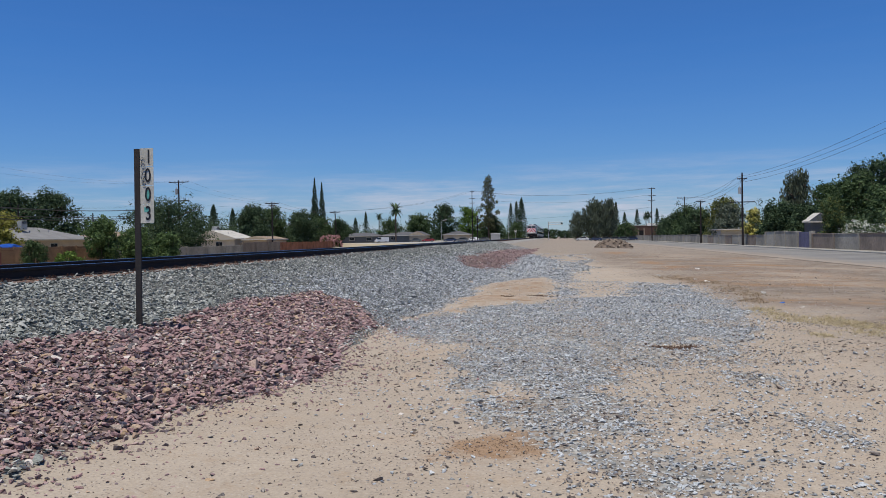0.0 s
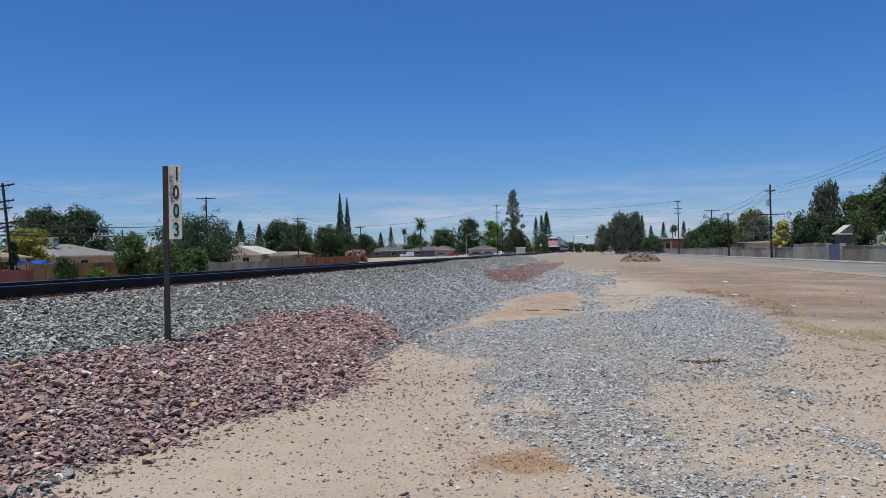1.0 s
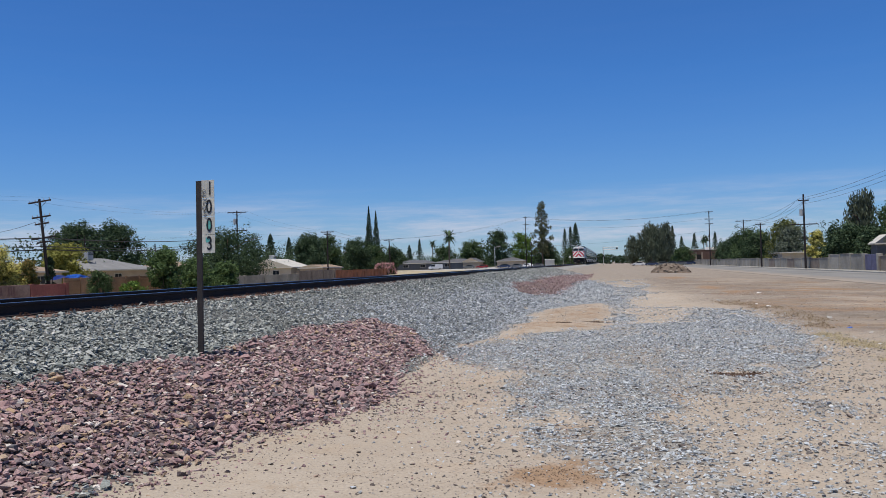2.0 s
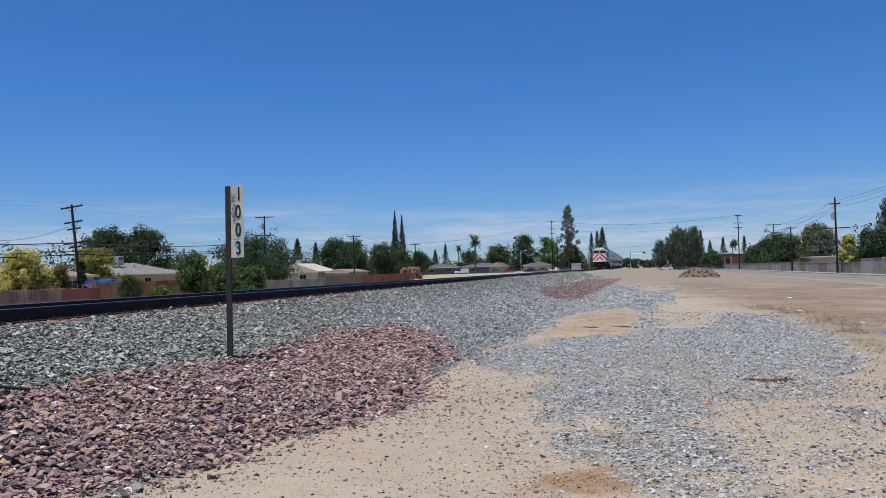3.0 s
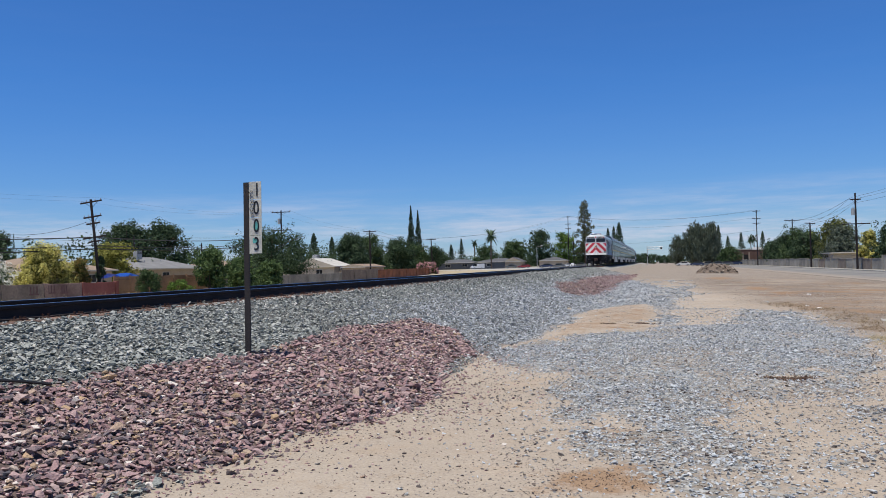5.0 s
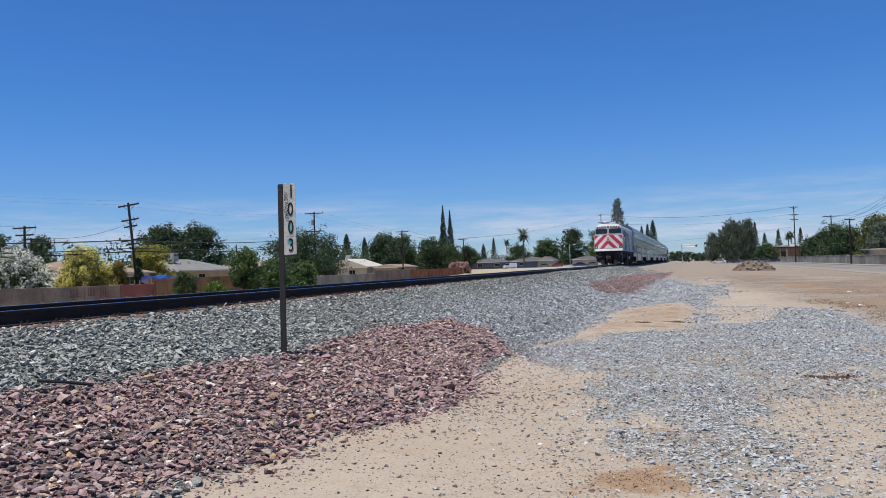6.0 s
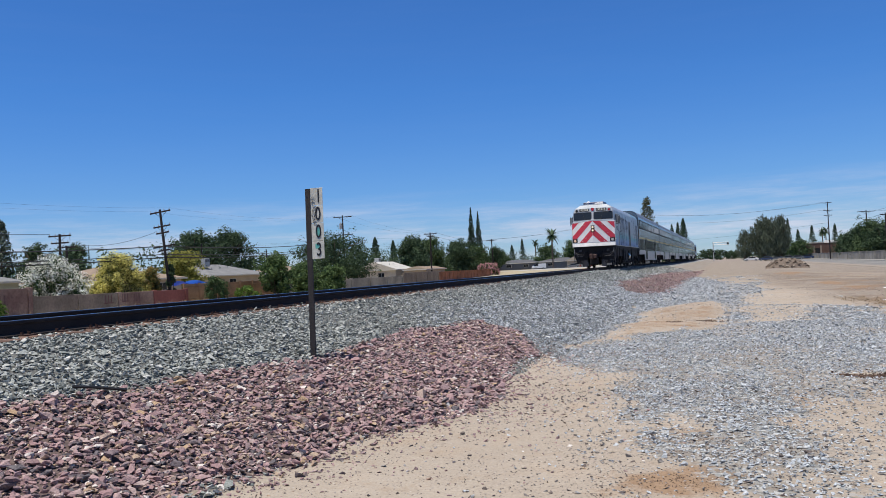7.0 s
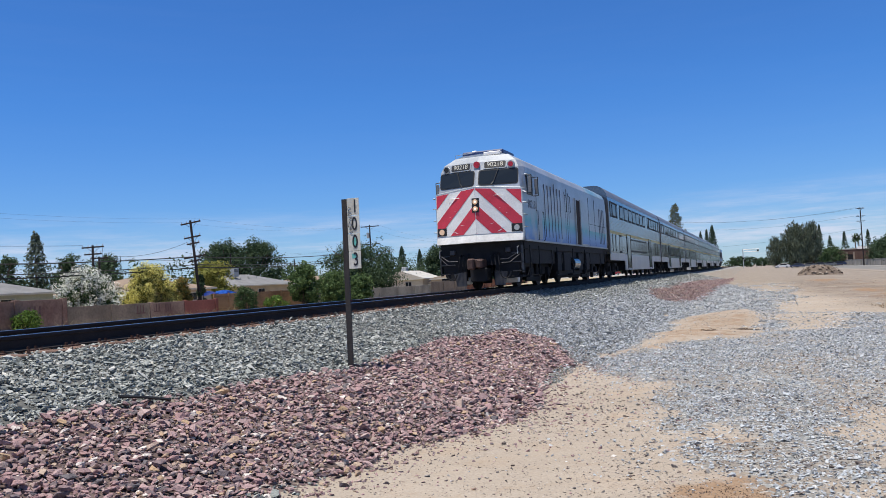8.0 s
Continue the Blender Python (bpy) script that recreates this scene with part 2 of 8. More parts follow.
M_TIE = surface("weathered_tie", (0.10, 0.052, 0.038), 0.9, 0, 0.35, 4, 0.4, 40, (0.17, 0.105, 0.075), spread=0.25)
M_RUST = surface("rusted_iron", (0.075, 0.036, 0.027), 0.85, 0.2, 0.3, 8, 0.3, 60)
M_POST = surface("brown_post_steel", (0.028, 0.023, 0.022), 0.85, 0.0, 0.25, 6, 0.2, 60)
M_PLATE = surface("milepost_plate_paint", (0.56, 0.54, 0.46), 0.6, 0, 0.2, 6, 0.05, 40)
M_BLACK = surface("black_paint", (0.012, 0.012, 0.013), 0.5, 0, 0.2, 4, 0.05, 40)
M_TEAL = surface("faded_teal_paint", (0.12, 0.42, 0.36), 0.6, 0, 0.2, 12, 0.05, 60)
M_SILVER = surface("silver_loco_paint", (0.42, 0.44, 0.455), 0.38, 0.35, 0.16, 0.7, 0.06, 9)
M_WHITE = surface("white_loco_paint", (0.84, 0.825, 0.79), 0.55, 0, 0.10, 1.5, 0.04, 20)
M_BUMPER = surface("scuffed_white_bumper", (0.60, 0.59, 0.565), 0.6, 0, 0.14, 2.5, 0.08, 14)
M_STRIPE = surface("red_loco_paint", (0.60, 0.04, 0.065), 0.4, 0, 0.12, 3, 0.04, 30)
M_BLUE = surface("faded_blue_paint", (0.10, 0.27, 0.54), 0.4, 0.2, 0.2, 0.9, 0.03, 8, (0.34, 0.50, 0.62))
M_CYAN = surface("faded_cyan_paint", (0.16, 0.42, 0.55), 0.4, 0.2, 0.2, 0.55, 0.03, 8, (0.42, 0.46, 0.48))
M_SIDEGREY = surface("faded_lettering_and_rib_shade", (0.17, 0.18, 0.20), 0.6, 0.1, 0.2, 4, 0.03, 20)
M_WASH = sprayed_wash()
M_BULB = glow("headlight_bulb", (1.0, 0.86, 0.66), 0.5)
M_DOORWAY = surface("dark_brown_interior", (0.022, 0.014, 0.012), 0.9, 0, 0.2, 1, 0.05, 10)
M_NAVY = surface("navy_roof_unit", (0.02, 0.04, 0.13), 0.4, 0, 0.15, 2, 0.03, 10)
M_UNDER = surface("black_underframe", (0.012, 0.012, 0.014), 0.75, 0.0, 0.35, 3, 0.2, 30)
M_UNDER.node_tree.nodes["Principled BSDF"].inputs["Specular IOR Level"].default_value = 0.3
M_STEEL = surface("stainless_steel", (0.19, 0.20, 0.214), 0.22, 0.85, 0.10, 0.6, 0.05, 9)
M_STEELROOF = surface("stainless_roof", (0.23, 0.24, 0.26), 0.5, 0.6, 0.1, 0.6, 0.05, 9)
M_SKIRT = surface("pale_skirt_paint", (0.62, 0.60, 0.555), 0.45, 0.3, 0.08, 0.8, 0.05, 9)
M_YELLOW = surface("yellow_band", (0.62, 0.48, 0.16), 0.45, 0.1, 0.1, 1, 0.03, 20)
M_GLASS = glass("dark_glass")
M_LAMP = glow("headlight_glow", (0.80, 0.52, 0.33), 0.10)
M_LAMPDIM = surface("unlit_lamp", (0.5, 0.48, 0.44), 0.2, 0.3, 0.1, 20, 0, 40)
M_REDLENS = surface("red_lens", (0.45, 0.02, 0.03), 0.2, 0, 0.1, 10, 0, 40)
M_WHEEL = surface("dark_wheel_steel", (0.035, 0.03, 0.028), 0.6, 0.4, 0.3, 6, 0.1, 30)
M_DULL = surface("dull_grey_iron", (0.055, 0.055, 0.06), 0.6, 0.3, 0.25, 3, 0.1, 20)
M_COUPLER = surface("rusty_coupler", (0.085, 0.05, 0.042), 0.8, 0.3, 0.3, 8, 0.3, 40)
M_ASPHALT = drifted_asphalt()
M_CONCRETE = surface("concrete", (0.34, 0.325, 0.295), 0.9, 0, 0.14, 0.8, 0.15, 20)
M_PAVE = surface("dusty_concrete", (0.235, 0.22, 0.19), 0.9, 0, 0.2, 0.4, 0.15, 15)
M_BLOCK = surface("grey_block_wall", (0.25, 0.232, 0.20), 0.92, 0, 0.25, 0.3, 0.2, 6, (0.31, 0.285, 0.24), spread=0.05)
M_TANWALL = surface("tan_block_wall", (0.225, 0.18, 0.145), 0.92, 0, 0.28, 0.5, 0.2, 6, spread=0.08)
M_PINKWALL = surface("pink_painted_wall", (0.235, 0.125, 0.11), 0.9, 0, 0.3, 0.5, 0.15, 6, (0.25, 0.175, 0.145), spread=0.1)
M_REDWALL = surface("dull_red_painted_wall", (0.25, 0.085, 0.075), 0.9, 0, 0.18, 0.4, 0.15, 6, spread=0.06)
M_SMEAR = surface("dark_painted_smear", (0.15, 0.085, 0.085), 0.9, 0, 0.3, 1.5, 0.05, 8)
M_WOODF = surface("weathered_fence_wood", (0.33, 0.20, 0.115), 0.9, 0, 0.25, 1.0, 0.2, 12, spread=0.15)
M_WOODR = surface("red_brown_fence_wood", (0.27, 0.11, 0.06), 0.9, 0, 0.25, 1.0, 0.2, 12, spread=0.15)
M_POLE = surface("dark_pole_wood", (0.022, 0.016, 0.017), 0.9, 0, 0.25, 1.5, 0.3, 20)
M_WIRE = surface("black_cable", (0.02, 0.02, 0.02), 0.7, 0, 0.1, 1, 0, 10)
M_GREYMETAL = surface("grey_cabinet_metal", (0.42, 0.43, 0.43), 0.5, 0.3, 0.1, 1, 0.05, 10)
M_BARK = surface("tree_bark", (0.12, 0.09, 0.07), 0.95, 0, 0.3, 2, 0.5, 15)
M_RUBBLE = stone_surface("broken_rubble", [(0.0, (0.085, 0.06, 0.045)), (1.0, (0.36, 0.30, 0.235)), (0.5, (0.185, 0.14, 0.105))], island=False)
M_BRICK = surface("brown_brick_building", (0.10, 0.058, 0.046), 0.9, 0, 0.2, 0.6, 0.2, 8)
M_TARP = surface("blue_tarpaulin", (0.02, 0.13, 0.55), 0.5, 0, 0.15, 1.5, 0.1, 8)
M_PURPLE = surface("faded_purple_gate", (0.13, 0.13, 0.22), 0.7, 0, 0.2, 1, 0.1, 10)

L_DARK = leaf_surface("leaves_dark", (0.024, 0.045, 0.024), (0.086, 0.128, 0.066), 0.2)
L_MID = leaf_surface("leaves_mid", (0.03, 0.056, 0.024), (0.108, 0.158, 0.068), 0.22)
L_BRIGHT = leaf_surface("leaves_bright", (0.05, 0.095, 0.02), (0.17, 0.26, 0.06))
L_HEAVEN = leaf_surface("leaves_fresh", (0.045, 0.08, 0.03), (0.15, 0.22, 0.085))
L_YELLOW = leaf_surface("leaves_yellow_bloom", (0.50, 0.46, 0.12), (0.86, 0.79, 0.30), 0.5)
L_OLIVE = leaf_surface("leaves_olive", (0.05, 0.07, 0.025), (0.2, 0.21, 0.07))
L_LIME = leaf_surface("leaves_lime", (0.10, 0.115, 0.025), (0.40, 0.38, 0.10))
L_GREY = leaf_surface("leaves_grey_green", (0.06, 0.08, 0.055), (0.19, 0.22, 0.17))
L_WILLOW = leaf_surface("leaves_willow", (0.05, 0.064, 0.046), (0.15, 0.175, 0.118), 0.2)
L_CONIFER = leaf_surface("needles_dark", (0.02, 0.038, 0.024), (0.07, 0.105, 0.062), 0.1)
L_PINE = leaf_surface("needles_pine", (0.05, 0.065, 0.035), (0.17, 0.17, 0.09), 0.1)
L_BROWN = leaf_surface("leaves_brown", (0.14, 0.10, 0.03), (0.34, 0.24, 0.07))
L_BRUSH = leaf_surface("dead_brush", (0.18, 0.125, 0.08), (0.40, 0.315, 0.215), 0.35)
L_DEAD = leaf_surface("dead_brown_weeds", (0.06, 0.03, 0.018), (0.16, 0.085, 0.05))
L_WHITE = leaf_surface("white_blossom", (0.70, 0.70, 0.62), (0.88, 0.88, 0.82), 0.4)
L_PINK = leaf_surface("pink_blossom", (0.42, 0.18, 0.2), (0.72, 0.42, 0.42), 0.2)
L_GRASS = leaf_surface("dry_grass", (0.32, 0.265, 0.15), (0.58, 0.495, 0.325), 0.45)


# ---------------------------------------------------------------- mesh helpers
rng = np.random.default_rng(7)


def mesh_arrays(name, verts, faces, material):
    """A mesh from arrays; all faces have the same number of corners."""
    me = bpy.data.meshes.new(name)
    v, f = np.asarray(verts, np.float32), np.asarray(faces, np.int32)
    me.from_pydata(v, [], f)
    me.update()
    me.shade_flat()
    me.materials.append(material)
    return me


def part(name, data, material, parent=None, label=""):
    """One mesh object, from a bmesh or a mesh, under a thing or a part."""
    if isinstance(data, bmesh.types.BMesh):
        me = bpy.data.meshes.new(name)
        bmesh.ops.recalc_face_normals(data, faces=data.faces[:])
        data.to_mesh(me)
        data.free()
        me.materials.append(material)
    else:
        me = data
    ob = new(name, me)
    ob.parent = parent
    return tagged(ob, label)


def thing(name, label, category, m=None, group="", kind=""):
    ob = new(name)
    ob.empty_display_size = 0.2
    if m is not None:
        ob.matrix_basis = m
    return tagged(ob, label, category, group, kind)


def box(bm, x0, x1, y0, y1, z0, z1, bevel=0.0):
    vs = [bm.verts.new((x, y, z)) for z in (z0, z1) for x, y in ((x0, y0), (x1, y0), (x1, y1), (x0, y1))]
    fs = [bm.faces.new([vs[i] for i in q]) for q in ((3, 2, 1, 0), (4, 5, 6, 7), (0, 1, 5, 4), (1, 2, 6, 5), (2, 3, 7, 6), (3, 0, 4, 7))]
    if bevel:
        es = list({e for f in fs for e in f.edges})
        bmesh.ops.bevel(bm, geom=es, offset=bevel, segments=1, affect="EDGES", profile=0.5)
    return bm


def cube(x0, x1, y0, y1, z0, z1, bevel=0.0):
    return box(bmesh.new(), x0, x1, y0, y1, z0, z1, bevel)


def tube(bm, a, b, r0, r1=None, n=8):
    a, b = Vector(a), Vector(b)
    q = (b - a).to_track_quat("Z", "Y")
    rings = []
    for p, r in ((a, r0), (b, r0 if r1 is None else r1)):
        rings.append([bm.verts.new(p + q @ Vector((r * math.cos(6.2832 * i / n), r * math.sin(6.2832 * i / n), 0))) for i in range(n)])
    for i in range(n):
        bm.faces.new((rings[0][i], rings[0][(i + 1) % n], rings[1][(i + 1) % n], rings[1][i]))
    bm.faces.new(rings[0][::-1])
    bm.faces.new(rings[1])
    return bm


def prism(bm, outline, a0, a1, axis="y"):
    """Extrudes an outline of (u, z) along y (u = x) or along x (u = y)."""
    put = (lambda u, z, a: (u, a, z)) if axis == "y" else (lambda u, z, a: (a, u, z))
    r0 = [bm.verts.new(put(u, z, a0)) for u, z in outline]
    r1 = [bm.verts.new(put(u, z, a1)) for u, z in outline]
    n = len(outline)
    for i in range(n):
        bm.faces.new((r0[i], r0[(i + 1) % n], r1[(i + 1) % n], r1[i]))
    bm.faces.new(r0[::-1])
    bm.faces.new(r1)
    return bm


def rod(bm, points, r, n=5):
    """A bent bar of one piece through the points."""
    pts = [Vector(p) for p in points]
    rings = []
    for i, p in enumerate(pts):
        q = (pts[min(i + 1, len(pts) - 1)] - pts[max(i - 1, 0)]).to_track_quat("Z", "Y")
        rings.append([bm.verts.new(p + q @ Vector((r * math.cos(6.2832 * k / n), r * math.sin(6.2832 * k / n), 0))) for k in range(n)])
    for a, b in zip(rings, rings[1:]):
        for k in range(n):
            bm.faces.new((a[k], a[(k + 1) % n], b[(k + 1) % n], b[k]))
    bm.faces.new(rings[0][::-1])
    bm.faces.new(rings[-1])
    return bm


# ---------------------------------------------------------------- ground
def smooth(a, b, v):
    u = np.clip((v - a) / (b - a), 0, 1)
    return u * u * (3 - 2 * u)


def lattice(ix, iy, seed):
    h = (ix * 374761393 + iy * 668265263 + seed * 144665) & 0xFFFFFFFF
    h = ((h ^ (h >> 13)) * 1274126177) & 0xFFFFFFFF
    return ((h ^ (h >> 16)) & 0xFFFF) / 65535.0


def soft_noise(x, y, size, seed=0):
    """Smooth noise in 0..1 with features of that size, three octaves."""
    total, amp, norm = 0, 1.0, 0
    for o in range(3):
        u, v = x / size * 2 ** o + 1000, y / size * 2 ** o + 1000
        ix, iy = np.floor(u).astype(np.int64), np.floor(v).astype(np.int64)
        fx, fy = smooth(0, 1, u - ix), smooth(0, 1, v - iy)
        s = seed + 17 * o
        a = lattice(ix, iy, s) * (1 - fx) + lattice(ix + 1, iy, s) * fx
        b = lattice(ix, iy + 1, s) * (1 - fx) + lattice(ix + 1, iy + 1, s) * fx
        total, norm, amp = total + amp * (a * (1 - fy) + b * fy), norm + amp, amp * 0.5
    return total / norm


def inside(poly, x, y):
    """Signed distance to a closed outline, positive inside."""
    d, inn = np.full(np.shape(x), 1e9), np.zeros(np.shape(x), bool)
    for (ax, ay), (bx, by) in zip(poly, poly[1:] + poly[:1]):
        ex, ey = bx - ax, by - ay
        k = np.clip(((x - ax) * ex + (y - ay) * ey) / (ex * ex + ey * ey), 0, 1)
        d = np.minimum(d, np.hypot(x - ax - k * ex, y - ay - k * ey))
        if by != ay:
            inn ^= ((ay > y) != (by > y)) & (x < ex * (y - ay) / (by - ay) + ax)
    return np.where(inn, d, -d)


RAIL_Z, RAIL_FOOT, TRACK_X = 1.254, 1.068, -8.75
RED_HEAP = [(-3.9, 2.8), (-3.75, 5.0), (-3.55, 6.2), (-3.55, 7.2), (-2.95, 8.2), (-2.8, 9.7), (-3.25, 12), (-3.15, 14), (-4.2, 16.2), (-5, 16.3), (-5.33, 13), (-5.22, 10), (-5.38, 8), (-5.78, 6), (-5.85, 2.8)]
RED_FAR = [(-5.2, 39), (-3.7, 36), (-2.7, 43), (-2.5, 70), (-2.3, 115), (-4.6, 80), (-5.2, 55)]
APRON = [(-3.2, 14.2), (-2.4, 12.5), (-1.5, 11.8), (-1.2, 10.2), (-1.15, 8.0), (-0.9, 7.3), (-0.3, 6.5), (0.1, 5.4), (0.7, 4.4), (2.6, 4.2), (2.5, 6.1), (2.2, 7.6), (2.4, 9.9), (3.1, 13.3), (3.8, 17), (4.1, 21), (4.0, 25.5), (2.6, 27.5), (0.6, 29), (0.5, 42), (-0.6, 60), (-2.6, 75), (-3.2, 75), (-3.2, 32)]
SAND = [(-2.75, 15.3), (-3.0, 15.6), (-2.55, 17.9), (-2.5, 20.4), (-2.3, 23.5), (-2.2, 27.5), (-1.4, 30.4), (-0.4, 31.3), (-0.2, 25.5), (-0.2, 20.9), (-0.6, 18.9), (-1.64, 18.5)]
SAND_B = [(0.5, 21.0), (1.26, 21.1), (2.1, 22.8), (2.5, 27.9), (0.45, 27.9)]


def ground_z(x, y):
    x, y = np.asarray(x, float), np.asarray(y, float)
    toe = -3.6 + 0.6 * smooth(6.5, 9, y)
    up = np.clip((toe - x) / (toe + 7.3), 0, 1)
    z = up * (1.02 + 0.03 * np.sin(up * 3.14))
    z_west = -0.5 + 0.75 * smooth(130, 230, y)
    z = np.where(x < -10.2, 1.02 + (z_west - 1.02) * np.clip((-10.2 - x) / 4, 0, 1), z)
    z = z - 0.25 * smooth(5, 15, x)
    lot = smooth(toe - 0.3, toe + 0.4, x) * (1 - smooth(13, 15.5, x))
    z = z + lot * (0.07 * (soft_noise(x, y, 2.6, 3) - 0.5) + 0.03 * (soft_noise(x, y, 0.7, 5) - 0.5))
    z = z + 0.05 * smooth(-0.3, 0.8, inside(SAND, x, y)) * (1 - smooth(40, 60, y))
    z = z + 0.05 * (soft_noise(x, y, 0.9, 9) - 0.5) * (x > -7.3) * (x < toe)
    hole = np.exp(-(((x - 1.66) / 0.24) ** 2 + ((y - 11.8) / 0.2) ** 2))
    foot = np.exp(-(((x + 5.2) / 0.4) ** 2 + ((y - 9.3) / 0.45) ** 2))
    return z - 0.05 * hole - 0.035 * foot


def masks(x, y):
    """Where gravel, red stone and brown soil cover the ground, 0..1."""
    toe = -3.6 + 0.6 * smooth(6.5, 9, y)
    wob = (soft_noise(x, y, 1.3, 21) - 0.5) * 1.1
    red = np.maximum(smooth(-0.12, 0.12, inside(RED_HEAP, x, y) + wob * 0.35), smooth(-0.3, 0.3, inside(RED_FAR, x, y) + wob))
    slope = smooth(-0.1, 0.25, toe - x + wob * 0.3) * (x > -14) * (1 - 0.75 * smooth(55, 100, y) * smooth(-6.8, -5.5, x))
    ap = inside(APRON, x, y) + wob
    thin = soft_noise(x, y, 0.9, 33)
    fine = soft_noise(x, y, 0.45, 71)
    bed = 0.55 * thin + 0.45 * fine
    worn = 0.19 * smooth(12.5, 7.5, y) + 0.16 * smooth(0.2, 1.5, x) + 0.10 * smooth(20, 28, y) * smooth(-0.5, 0.5, x)
    cover = smooth(-0.22, 0.22, ap) * smooth(0.26, 0.52, bed + 0.22 - worn) * (1 - 0.35 * smooth(9.5, 7.5, y))
    rag = (soft_noise(x, y * 0.5, 0.5, 27) - 0.5) * 1.1
    bare = np.maximum(smooth(-0.4, 0.2, inside(SAND, x, y) + wob * 0.6 + rag * 0.8), smooth(-0.3, 0.3, inside(SAND_B, x, y) + wob))
    # wheel ruts and swept patches where the sand shows through
    swept = smooth(0.52, 0.66, soft_noise(x + 0.12 * y, y * 0.45, 0.95, 57)) * smooth(15, 9, y)
    swept = np.maximum(swept, 0.6 * smooth(0.56, 0.7, soft_noise(x, y * 0.3, 1.1, 58)) * smooth(-1.5, 0.3, x))
    cover = cover * (1 - bare) * (1 - 0.85 * swept)
    strip = smooth(0.55, 0.7, soft_noise(x, y * 0.35, 1.2, 41)) * smooth(-3, 0, x) * (1 - smooth(1.5, 3, x)) * smooth(30, 40, y) * (1 - smooth(70, 110, y))
    cover = cover * (1 - np.exp(-(((x - 1.66) / 0.3) ** 2 + ((y - 11.8) / 0.26) ** 2)) * 1.3).clip(0, 1)
    gravel = np.maximum(np.maximum(slope, cover), strip * 0.6) * (1 - red * (x > toe - 4))
    soil = np.zeros_like(x)
    for sx, sy, rx, ry in ((-0.48, 6.0, 0.44, 0.40), (-0.2, 6.3, 0.3, 0.22), (0.35, 9.9, 0.5, 0.5), (-0.3, 7.6, 0.35, 0.4), (-1.0, 19.6, 0.4, 0.2), (5.4, 47, 0.7, 3.0), (5.8, 41, 0.7, 1.8), (8.5, 43, 1.6, 1.5), (11.2, 46.5, 1.8, 1.4), (13.0, 62, 1.6, 3.0), (8.0, 26.6, 0.9, 0.8), (6.2, 25.8, 0.7, 0.6), (5.4, 75, 1.3, 5.0)):
        soil = np.maximum(soil, np.exp(-(((x - sx) / rx) ** 2 + ((y - sy) / ry) ** 2)) * 1.3)
    soil = np.maximum(soil, 0.5 * smooth(-0.4, 0.5, inside(SAND, x, y) + wob))
    # churned brown soil and old wheel tracks of the far lot
    lane = smooth(3.2, 4.6, x - 0.02 * (y - 25)) * (1 - smooth(11.5, 14.5, x)) * smooth(13, 19, y) * (1 - smooth(60, 95, y))
    soil = np.maximum(soil, 0.6 * lane * smooth(0.50, 0.60, soft_noise(x * 0.55 + 0.35 * y, y * 0.9 - 0.1 * x, 3.4, 131)) * (0.45 + 0.6 * soft_noise(x, y, 0.8, 133)))
    soil = soil + 0.9 * (soft_noise(x, y, 0.35, 77) - 0.5) * (soil > 0.08)
    return gravel, red, np.clip(soil, 0, 1)


def spread_axis(*runs):
    out = []
    for a, b, s in runs:
        out += list(np.arange(a, b, s))
    return np.array(out + [runs[-1][1]])


